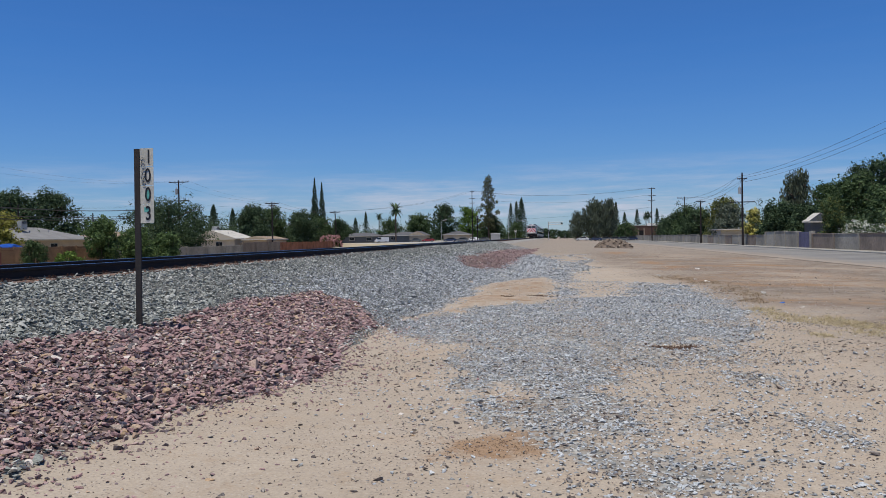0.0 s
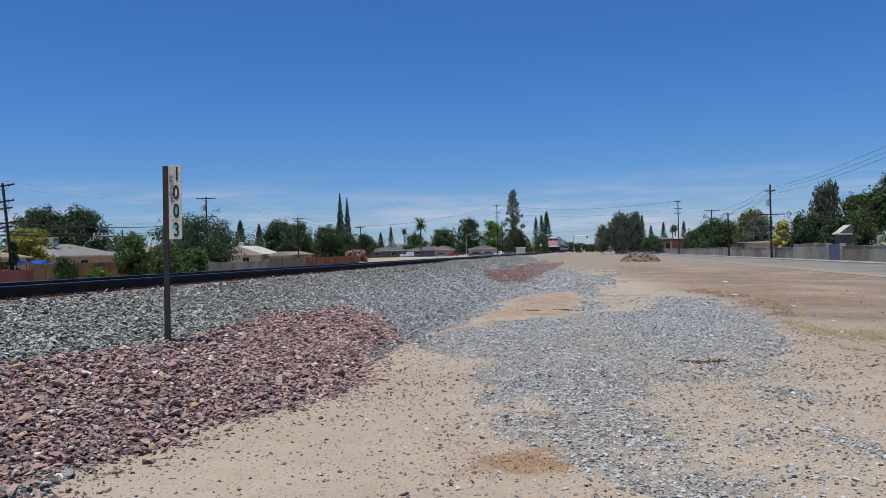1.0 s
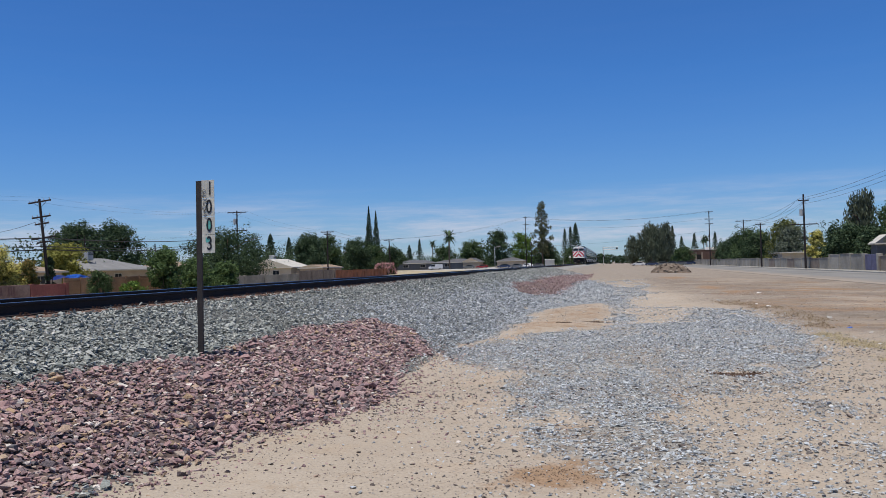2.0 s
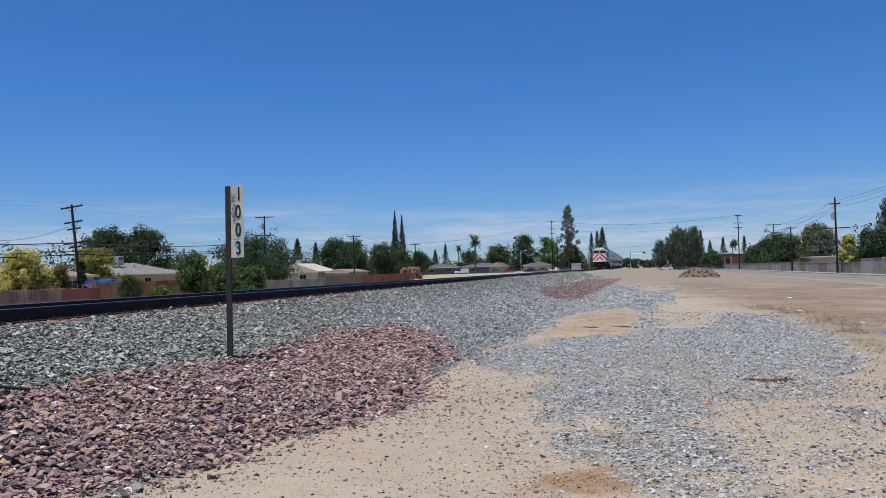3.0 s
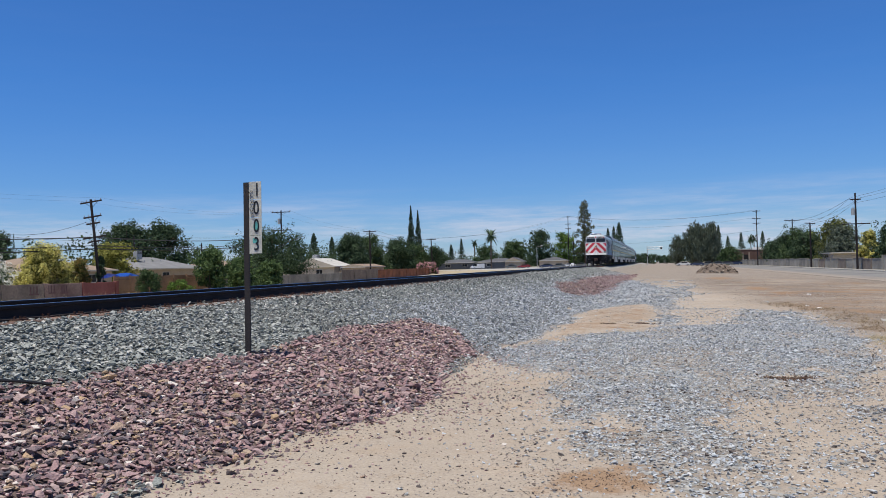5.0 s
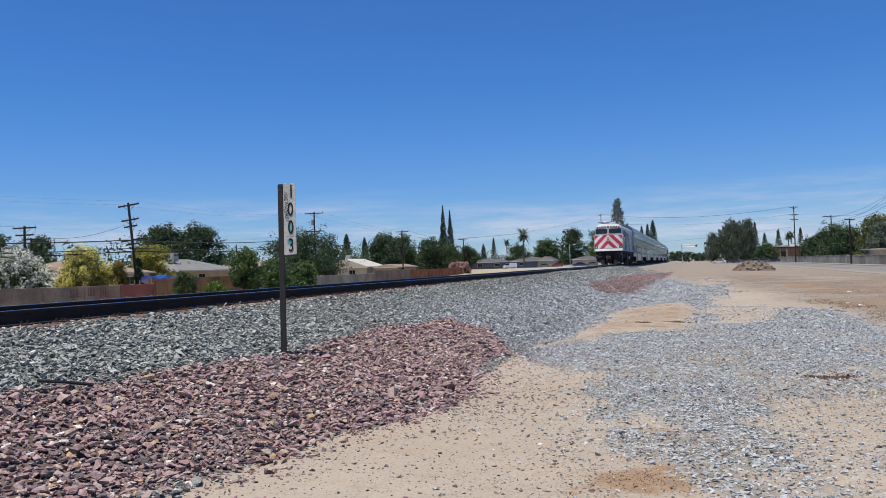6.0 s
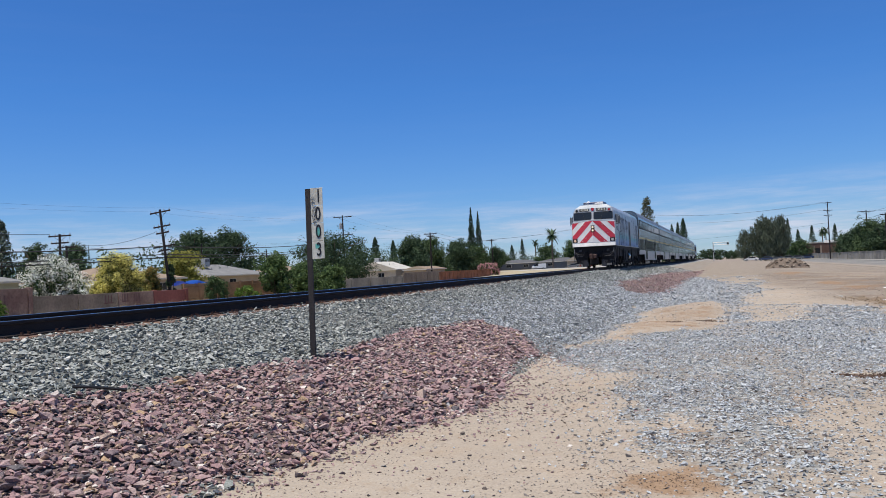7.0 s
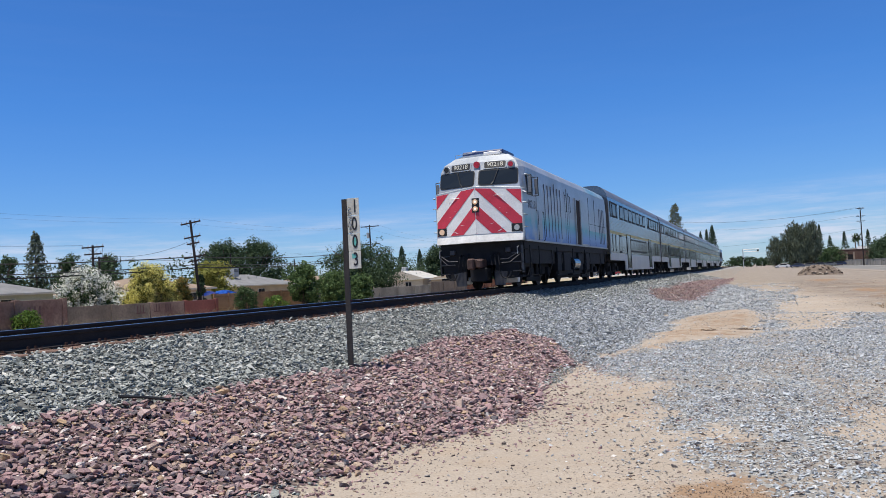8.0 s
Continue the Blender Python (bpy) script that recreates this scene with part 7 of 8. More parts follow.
def house(name, label, x, y, z, lx, ly, wall_h, ridge, wall_mat, roof_mat, hip=True, along="y", rot=0.0, windows=(), chimney=None, over=0.5):
    """A low house: walls, a hipped or gabled roof with eaves, windows with frames."""
    h = thing(name, label, "house", pose(x, y, z, 0, 0, rot))
    part("outer_wall", cube(-lx / 2, lx / 2, -ly / 2, ly / 2, -0.4, wall_h), wall_mat, h)
    bm = bmesh.new()
    ax, ay = lx / 2 + over, ly / 2 + over
    e = [bm.verts.new(p) for p in ((-ax, -ay, wall_h), (ax, -ay, wall_h), (ax, ay, wall_h), (-ax, ay, wall_h))]
    t = [bm.verts.new((v.co.x, v.co.y, wall_h + 0.16)) for v in e]
    if along == "y":
        ins = min(ax, ay * 0.9) if hip else 0
        r = [bm.verts.new((0, -ay + ins, ridge)), bm.verts.new((0, ay - ins, ridge))]
        tops = [(t[0], t[1], r[0]), (t[1], t[2], r[1], r[0]), (t[2], t[3], r[1]), (t[3], t[0], r[0], r[1])]
    else:
        ins = min(ay, ax * 0.9) if hip else 0
        r = [bm.verts.new((-ax + ins, 0, ridge)), bm.verts.new((ax - ins, 0, ridge))]
        tops = [(t[0], t[1], r[1], r[0]), (t[1], t[2], r[1]), (t[2], t[3], r[0], r[1]), (t[3], t[0], r[0])]
    bm.faces.new(e[::-1])
    for i in range(4):
        bm.faces.new((e[i], e[(i + 1) % 4], t[(i + 1) % 4], t[i]))
    for f in tops:
        bm.faces.new(f)
    roof = part("roof", bm, roof_mat, h)
    part("fascia", cube(ax, ax + 0.03, -ay, ay, wall_h - 0.02, wall_h + 0.16), M_FASCIA, h)
    part("fascia", cube(-ax, ax, -ay - 0.03, -ay, wall_h - 0.02, wall_h + 0.16), M_FASCIA, h)
    for side, c, w, z0, z1 in windows:
        if side == "e":
            f = part("window", cube(lx / 2 - 0.02, lx / 2 + 0.05, c - w / 2, c + w / 2, z0, z1), M_FASCIA, h, "window in a pale frame")
            part("pane", cube(lx / 2 + 0.045, lx / 2 + 0.06, c - w / 2 + 0.08, c - 0.03, z0 + 0.08, z1 - 0.08), M_GLASS, f)
            part("pane", cube(lx / 2 + 0.045, lx / 2 + 0.06, c + 0.03, c + w / 2 - 0.08, z0 + 0.08, z1 - 0.08), M_GLASS, f)
        else:
            f = part("window", cube(c - w / 2, c + w / 2, -ly / 2 - 0.05, -ly / 2 + 0.02, z0, z1), M_FASCIA, h, "window in a pale frame")
            part("pane", cube(c - w / 2 + 0.08, c - 0.03, -ly / 2 - 0.06, -ly / 2 - 0.045, z0 + 0.08, z1 - 0.08), M_GLASS, f)
            part("pane", cube(c + 0.03, c + w / 2 - 0.08, -ly / 2 - 0.06, -ly / 2 - 0.045, z0 + 0.08, z1 - 0.08), M_GLASS, f)
    if chimney:
        cx, cy, cz, s, m = chimney
        u = part("rooftop_cooler", cube(cx - s / 2, cx + s / 2, cy - s / 2, cy + s / 2, cz - 1.3, cz, 0.03), m, h, "boxy evaporative cooler on the roof")
        for k in range(5):
            part("louvre", cube(cx + s / 2, cx + s / 2 + 0.02, cy - s * 0.42, cy + s * 0.42, cz - 0.5 + k * 0.09, cz - 0.46 + k * 0.09), M_UNDER, u)
    if not hip:
        for s in (-1, 1):
            half, end = (ax, ay) if along == "y" else (ay, ax)
            tri = [(-half * 0.97, wall_h + 0.17), (half * 0.97, wall_h + 0.17), (0, ridge - 0.03)]
            part("gable", prism(bmesh.new(), tri, s * (end - 0.02), s * (end + 0.012), "y" if along == "y" else "x"), wall_mat, h)
    for px, py in ((lx * 0.2, ly * 0.1), (lx * 0.25, -ly * 0.22)):
        zr = wall_h + (ridge - wall_h) * (1 - abs(px) / ax)
        part("roof_vent", tube(bmesh.new(), (px, py, zr - 0.2), (px, py, zr + 0.35), 0.07, n=8), M_GREYMETAL, h)
    return h


M_FASCIA = surface("pale_trim_paint", (0.55, 0.52, 0.46), 0.7, 0, 0.1, 1, 0.05, 12)
R_GREY = surface("grey_shingle_roof", (0.18, 0.178, 0.175), 0.9, 0, 0.15, 0.8, 0.3, 7)
R_TAN = surface("tan_shingle_roof", (0.25, 0.185, 0.13), 0.9, 0, 0.15, 0.8, 0.3, 7)
R_PALE = surface("pale_shingle_roof", (0.44, 0.42, 0.38), 0.9, 0, 0.12, 0.8, 0.3, 7)
R_DARK = surface("dark_shingle_roof", (0.085, 0.085, 0.092), 0.9, 0, 0.15, 0.8, 0.3, 7)
W_SAGE = surface("sage_stucco", (0.36, 0.37, 0.31), 0.9, 0, 0.1, 0.6, 0.1, 9)
W_TAN = surface("tan_stucco", (0.42, 0.34, 0.25), 0.9, 0, 0.1, 0.6, 0.1, 9)
W_PALE = surface("pale_stucco", (0.50, 0.45, 0.37), 0.9, 0, 0.1, 0.6, 0.1, 9)
W_GREYB = surface("grey_blue_siding", (0.10, 0.11, 0.126), 0.9, 0, 0.1, 0.6, 0.1, 9)

house("house", "sage green single-storey house with grey hipped shingle roof", -66, 44.0, -0.5, 10, 25, 2.7, 4.5, W_SAGE, R_GREY, windows=[("e", 7.6, 1.6, 1.5, 2.4), ("e", -1.5, 1.6, 1.5, 2.4)], chimney=(0.5, 4.5, 5.0, 1.1, M_GREYMETAL))
house("house", "tan house with low tan shingle roof behind shrubs", -67, 74.0, -0.5, 11, 13, 2.5, 4.2, W_TAN, R_TAN, windows=[("e", 3, 1.6, 1.2, 2.2)])
house("house", "tan stucco house with grey hipped shingle roof", -79, 111, -0.5, 11, 16, 2.7, 4.7, W_TAN, R_GREY, windows=[("e", -2, 1.8, 1.3, 2.3), ("s", 2, 1.8, 1.3, 2.3)], chimney=(2.0, -4.5, 5.6, 1.3, M_GREYMETAL))
house("house", "house with low tan shingle roof among trees", -76, 128, -0.5, 9, 12, 2.7, 4.2, W_TAN, R_TAN)
house("house", "pale gabled house with white roof and rooftop cooler", -64, 147, -0.5, 9, 9, 2.5, 4.3, W_PALE, R_PALE, hip=False, along="y", windows=[("s", 1.5, 1.4, 1.2, 2.1), ("e", -1, 1.4, 1.2, 2.1)], chimney=(-0.5, -1.5, 5.0, 1.1, M_GREYMETAL))
house("garden_shed", "long low tan garden shed by the fence", -55.5, 148, -0.4, 4.5, 11, 2.2, 2.9, W_TAN, R_TAN, hip=False, over=0.3)
house("house", "grey single-storey house with dark shingle roof on the far street", -78, 318, 0.2, 18, 12, 2.6, 4.1, W_GREYB, R_DARK, along="x", windows=[("s", -3, 2.2, 1.0, 2.2), ("s", 4, 2.2, 1.0, 2.2)])
house("house", "grey single-storey house with grey shingle roof on the far street", -61, 318, 0.2, 17, 12, 2.6, 4.2, W_GREYB, R_DARK, along="x", windows=[("s", -3, 2.2, 1.0, 2.2)])
house("house", "gabled end of a tan house on the far street", -53.5, 312, 0.2, 6, 12, 2.6, 4.3, W_TAN, R_DARK, hip=False, along="y")
house("house", "tan single-storey house behind parked cars", -39, 318, 0.2, 10, 12, 2.6, 4.2, W_TAN, R_DARK, along="x")
house("garden_shed", "grey gabled garden shed behind the block wall", 34, 111.5, -0.2, 2.4, 2.4, 3.1, 4.35, W_GREYB, R_PALE, hip=False, along="y", over=0.25)
house("outbuilding", "pale flat-roofed outbuilding behind the block wall", 32.5, 158, -0.2, 5, 9, 2.5, 2.7, W_PALE, R_PALE)


def build_brick_building():
    b = thing("brick_building", "brown brick flat-roofed building at the road's end", "building", pose(31, 306, -0.1))
    part("outer_wall", cube(-5.5, 8, -5, 5, -0.2, 5.0), M_BRICK, b)
    part("parapet", cube(-5.6, 8.1, -5.1, 5.1, 5.0, 5.4, 0.03), M_CONCRETE, b)
    part("door", cube(-1.0, 0.6, -5.06, -4.98, -0.1, 3.4), M_UNDER, b)
    part("door_surround", cube(-1.5, -1.0, -5.2, -5.0, -0.1, 4.2), M_TANWALL, b)
    part("door_surround", cube(0.6, 1.1, -5.2, -5.0, -0.1, 4.2), M_TANWALL, b)
    part("signboard", cube(2.0, 5.0, -5.15, -5.0, 5.05, 5.9, 0.02), M_WHITE, b, "blank white signboard")


build_brick_building()

# painted wall and fences along the gardens
block_wall("garden_wall", "pink and tan painted garden wall with taller end", -50, 30, 47.2, -0.5, [1.66], [M_PINKWALL, M_TANWALL, M_PINKWALL], 4.3, caps=False)
block_wall("garden_wall", "tan block wall with painted-over red patches", -50, 47.6, 66.0, -0.5, [0.98, 0.93, 0.90, 0.88], [M_TANWALL, M_TANWALL, M_PINKWALL, M_REDWALL], 4.6, caps=False)
block_wall("garden_wall", "grey block garden wall along the back gardens", -50, 84, 122.5, -0.5, [0.95], [M_BLOCK], 6.5, caps=False)
block_wall("garden_wall", "tan block garden wall along the back gardens", -50, 123, 140, -0.5, [1.42], [M_TANWALL], 5.6, caps=False)
for y, z, ln in ((44.0, 0.9, 1.2), (40.2, 0.9, 1.4), (55.0, 0.45, 1.0), (57.0, 0.5, 1.0), (58.6, 0.45, 0.8)):
    s = thing("wall_scrawl", "dark illegible paint marks on the garden wall", "paint mark")
    for k in range(3):
        part("mark", cube(-49.895, -49.885, y + k * ln * 0.35, y + k * ln * 0.35 + 0.14, z - 0.35, z + 0.3), M_SMEAR, s)
    part("mark", cube(-49.895, -49.885, y - 0.1, y + ln, z - 0.42, z - 0.32), M_SMEAR, s)


def wood_fence(label, x, y0, y1, z0, top, mat, pitch=2.4):
    f = thing("wooden_fence", label, "fence")
    n = round((y1 - y0) / pitch)
    step = (y1 - y0) / n
    for k in range(n + 1):
        y = y0 + k * step
        part("post", cube(x - 0.07, x + 0.07, y - 0.06, y + 0.06, z0, top + 0.06), mat, f)
        if k == n:
            break
        bm = bmesh.new()
        m = int(step / 0.15)
        for j in range(m):
            a = y + 0.06 + j * (step - 0.12) / m
            t = top - rng.uniform(0, 0.05)
            box(bm, x - 0.02 + rng.uniform(-0.006, 0.006), x + 0.004, a, a + (step - 0.12) / m - 0.012, z0 + 0.05, t)
        p = part("fence_panel", bm, mat, f)
        tagged(p, kind="stuff")
        part("rail", cube(x + 0.005, x + 0.06, y + 0.06, y + step - 0.06, top - 0.35, top - 0.26), mat, f)
        part("rail", cube(x + 0.005, x + 0.06, y + 0.06, y + step - 0.06, z0 + 0.3, z0 + 0.39), mat, f)


wood_fence("light brown weathered board fence along a garden", -50.5, 66.4, 83.6, -0.5, 1.38, M_WOODF)
wood_fence("red-brown board fence along a garden", -50.3, 140.4, 176, -0.5, 1.32, M_WOODR)


def build_canopy():
    c = thing("garden_canopy", "blue tarpaulin canopy behind the fence", "canopy", pose(-54, 72.0, -0.95))
    for x, y in ((-1.2, -1.6), (1.2, -1.6), (-1.2, 1.6), (1.2, 1.6)):
        part("pole", tube(bmesh.new(), (x, y, -0.1), (x, y, 2.25), 0.03, n=6), M_GREYMETAL, c)
    bm = bmesh.new()
    g = [[bm.verts.new((x, y, 2.25 + 0.35 * (1 - (x / 1.3) ** 2) + 0.1 * math.sin(y * 2.1))) for y in np.linspace(-1.8, 1.8, 9)] for x in np.linspace(-1.3, 1.3, 7)]
    for a, b in zip(g, g[1:]):
        for i in range(8):
            bm.faces.new((a[i], a[i + 1], b[i + 1], b[i]))
    bmesh.ops.solidify(bm, geom=bm.faces[:], thickness=0.02)
    part("tarpaulin", bm, M_TARP, c, "sagging blue tarpaulin")


build_canopy()


# ---------------------------------------------------------------- poles and cables
POLE_TOPS = {}


def utility_pole(key, label, x, y, z_top, arms, transformer=None, lean=0.0, turn=0.0):
    """arms: (metres below the top, width); insulators on each arm."""
    z0 = ground_at(x, y)
    h = z_top - z0
    p = thing("utility_pole", label, "utility pole", pose(x, y, z0, 0, lean, turn))
    part("mast", tube(bmesh.new(), (0, 0, -0.5), (0, 0, h), 0.165, 0.11, 10), M_POLE, p)
    tips = []
    for down, w in arms:
        z = h - down
        a = part("crossarm", cube(-w / 2, w / 2, -0.06, 0.06, z - 0.07, z + 0.07, 0.01), M_POLE, p)
        for k in (-0.46, -0.2, 0.2, 0.46):
            part("insulator", tube(bmesh.new(), (k * w, 0, z + 0.06), (k * w, 0, z + 0.24), 0.05, 0.03, 8), M_GREYMETAL, a)
            tips.append(p.matrix_basis @ Vector((k * w, 0, z + 0.24)))
        bm = bmesh.new()
        tube(bm, (-w * 0.3, 0.05, z - 0.02), (0, 0.1, z - 0.55), 0.02, n=5)
        tube(bm, (w * 0.3, 0.05, z - 0.02), (0, 0.1, z - 0.55), 0.02, n=5)
        part("brace", bm, M_POLE, p)
    if transformer:
        z = h - transformer
        t = part("transformer", tube(bmesh.new(), (-0.35, -0.1, z - 0.5), (-0.35, -0.1, z + 0.45), 0.27, n=14), M_GREYMETAL, p, "grey pole transformer")
        part("bushing", tube(bmesh.new(), (-0.35, -0.1, z + 0.45), (-0.35, -0.1, z + 0.7), 0.05, n=8), M_GREYMETAL, t)
    POLE_TOPS[key] = (tips, p.matrix_basis @ Vector((0, 0, h - 3.6)))
    return p


utility_pole("a", "dark wooden utility pole with four crossarms behind the fence", -51.7, 66.0, 8.95, [(0.25, 2.4), (1.7, 2.0), (2.35, 1.5), (3.7, 2.6), (4.1, 1.4)], lean=-6.0)
utility_pole("b", "dark wooden utility pole with transformer behind a tree", -64, 129.7, 12.2, [(0.3, 3.6), (3.5, 3.8)], transformer=1.9)
utility_pole("c", "dark wooden utility pole with one crossarm", -53, 145, 8.9, [(0.25, 2.6), (0.7, 1.4)])
utility_pole("d", "dark wooden utility pole with one crossarm", -53, 189.4, 8.6, [(0.3, 2.6)], lean=-2)
utility_pole("e", "dark wooden utility pole in the back gardens", -62, 62.5, 6.9, [(0.2, 2.8), (0.9, 2.2)])
utility_pole("f", "dark wooden utility pole in the back gardens", -70, 71.5, 6.3, [(0.2, 2.6)])
utility_pole("g", "dark thin pole in the back gardens", -90, 124, 8.4, [])
utility_pole("h", "thin pole behind a tree", -90, 146, 7.6, [])
utility_pole("r1", "dark wooden utility pole with transformer beside the footpath", 27.0, 122.3, 10.5, [(0.9, 1.4), (4.3, 3.6)], transformer=2.6)
utility_pole("r2", "dark utility pole rising behind the trees", 31.5, 205, 10.9, [(0.3, 3.6), (2.2, 1.2)])
utility_pole("r3", "dark utility pole beside the footpath", 27.6, 160, 8.1, [(0.2, 1.8)])
utility_pole("r4", "tall dark utility pole beside the road", 26.8, 233, 15.0, [(0.3, 2.0), (2.3, 2.2), (3.6, 2.0)])
utility_pole("l1", "tall dark utility pole beside the far street", -30.2, 290, 18.8, [(0.4, 1.6), (3.0, 2.0), (4.6, 2.0)])
utility_pole("l2", "thinner utility pole beside the far street", -28.6, 292, 9.6, [(0.3, 1.0)])


def cable(a, b, sag, r=0.018):
    """One hanging cable."""
    a, b = Vector(a), Vector(b)
    pts = [a.lerp(b, k / 12) - Vector((0, 0, sag * 4 * (k / 12) * (1 - k / 12))) for k in range(13)]
    tagged(part("power_cable", rod(bmesh.new(), pts, r, 4), M_WIRE), "thin black cable strung between utility poles", "cable", "cables")


def span(k1, k2, picks, sag, r=0.018):
    for i in picks:
        a, b = POLE_TOPS[k1][0], POLE_TOPS[k2][0]
        cable(a[min(i, len(a) - 1)], b[min(i, len(b) - 1)], sag, r)


span("a", "b", (0, 3, 12, 15), 0.9, 0.005)
span("b", "c", (0, 3, 5), 0.8, 0.007)
span("c", "d", (0, 3), 0.9)
span("a", "f", (8, ), 0.6)
for i, dz in ((0, 0), (3, 0)):
    cable(POLE_TOPS["a"][0][i], (-53 + (0.8 if i else -0.8), 14, 9.2), 0.9, 0.004)
for dz, r in ((-0.1, 0.045), (-0.9, 0.035), (-1.2, 0.05)):
    c = POLE_TOPS["a"][1] + Vector((0, 0, dz))
    cable(c, (-53, 20, 4.8 + dz), 0.5, r)
    cable(c, POLE_TOPS["b"][1] + Vector((0, 0, dz - 0.8)), 0.6, r)
cable(POLE_TOPS["e"][0][0], (-62, 20, 7.0), 0.4)
cable(POLE_TOPS["e"][0][3], POLE_TOPS["f"][0][2], 0.6)
cable(POLE_TOPS["f"][0][0], POLE_TOPS["g"][1] + Vector((0, 0, 3)), 0.5)
cable(POLE_TOPS["g"][1] + Vector((0, 0, 3)), POLE_TOPS["h"][1] + Vector((0, 0, 3)), 0.5)
span("r3", "r1", (0, 3), 0.8)
span("r2", "r1", (0, 3), 1.2)
for dx, dz in ((-0.5, 0.1), (0.6, 0.0), (0.0, -0.7)):
    cable((27 + dx, 122.3, 9.8 + dz), (29.5 + dx, 52, 13.0 + dz), 1.2, 0.015)
span("l1", "r4", (0, 3, 5), 2.0)
span("d", "l1", (0, 3), 1.5)
cable((-30, 290, 8), (26.8, 233, 9.5), 1.0)


# ---------------------------------------------------------------- crossing, cabinet, cars, rubble
def build_gantry():
    g = thing("crossing_gantry", "grey steel crossing signal gantry with a lattice arm", "signal gantry", pose(-3.6, 365, 0.05))
    part("mast", tube(bmesh.new(), (0, 0, -0.3), (0, 0, 8.3), 0.2, 0.16, 10), M_GREYMETAL, g)
    bm = bmesh.new()
    for z in (7.0, 8.0):
        tube(bm, (0, 0, z), (6.6, 0, z), 0.15, n=6)
    for k in range(8):
        tube(bm, (0.82 * k, 0, 7.0 if k % 2 else 7.9), (0.82 * (k + 1), 0, 7.9 if k % 2 else 7.0), 0.06, n=5)
    part("lattice_arm", bm, M_WHITE, g)
    for x, z in ((6.0, 7.4), (0.0, 4.2), (0.5, 3.2)):
        s = part("signal_head", tube(bmesh.new(), (x, -0.3, z), (x, -0.15, z), 0.42, n=14), M_UNDER, g)
        part("hood", tube(bmesh.new(), (x, -0.5, z), (x, -0.3, z), 0.16, n=10), M_UNDER, s)


build_gantry()


def street_lamp(label, x, y, h, arm):
    l = thing("street_lamp", label, "street lamp", pose(x, y, ground_at(x, y)))
    part("mast", tube(bmesh.new(), (0, 0, -0.2), (0, 0, h), 0.11, 0.07, 8), M_GREYMETAL, l)
    part("arm", tube(bmesh.new(), (0, 0, h - 0.1), (arm, 0, h + 0.3), 0.05, n=6), M_GREYMETAL, l)
    part("lamp_head", cube(arm - 0.4, arm + 0.4, -0.15, 0.15, h + 0.25, h + 0.42, 0.04), M_GREYMETAL, l)


street_lamp("grey street lamp on the far street", -41.0, 285, 7.6, 1.8)
street_lamp("grey street lamp near the crossing", -20, 340, 8.6, -4.5)
street_lamp("grey street lamp near the crossing", -12.6, 338, 7.8, -3.2)

cab = thing("signal_cabinet", "grey metal railway signal cabinet beside the track", "cabinet", pose(-17.5, 232, 0.1))
part("body", cube(-1.3, 1.3, -0.9, 0.9, -0.4, 2.5, 0.03), M_GREYMETAL, cab)
part("roof", cube(-1.4, 1.4, -1.0, 1.0, 2.5, 2.62, 0.03), M_WHITE, cab)
part("door", cube(-0.5, 0.5, -0.93, -0.89, 0.2, 2.3, 0.01), M_GREYMETAL, cab)


def build_sign(label, x, y, h):
    s = thing("crossbuck_sign", label, "sign", pose(x, y, ground_at(x, y)))
    part("post", tube(bmesh.new(), (0, 0, -0.2), (0, 0, h), 0.06, n=8), M_GREYMETAL, s)
    for a in (45, -45):
        bm = cube(-0.6, 0.6, -0.03, 0.0, -0.12, 0.12)
        o = part("blade", bm, M_WHITE, s)
        o.matrix_basis = pose(0, -0.08, h - 0.2, 0, a, 0)


build_sign("white crossbuck sign near the crossing", -17, 338, 4.0)

C_WHITE = surface("white_car_paint", (0.7, 0.7, 0.7), 0.25, 0, 0.04, 1, 0, 10, coat=0.5)
C_RED = surface("red_car_paint", (0.28, 0.02, 0.03), 0.25, 0, 0.06, 1, 0, 10, coat=0.5)
C_BLUE = surface("dark_blue_car_paint", (0.03, 0.05, 0.11), 0.25, 0, 0.06, 1, 0, 10, coat=0.5)
C_GREY = surface("grey_car_paint", (0.16, 0.17, 0.18), 0.25, 0.2, 0.06, 1, 0, 10, coat=0.5)
M_TYRE = surface("tyre_rubber", (0.02, 0.02, 0.02), 0.85, 0, 0.1, 4, 0.1, 30)


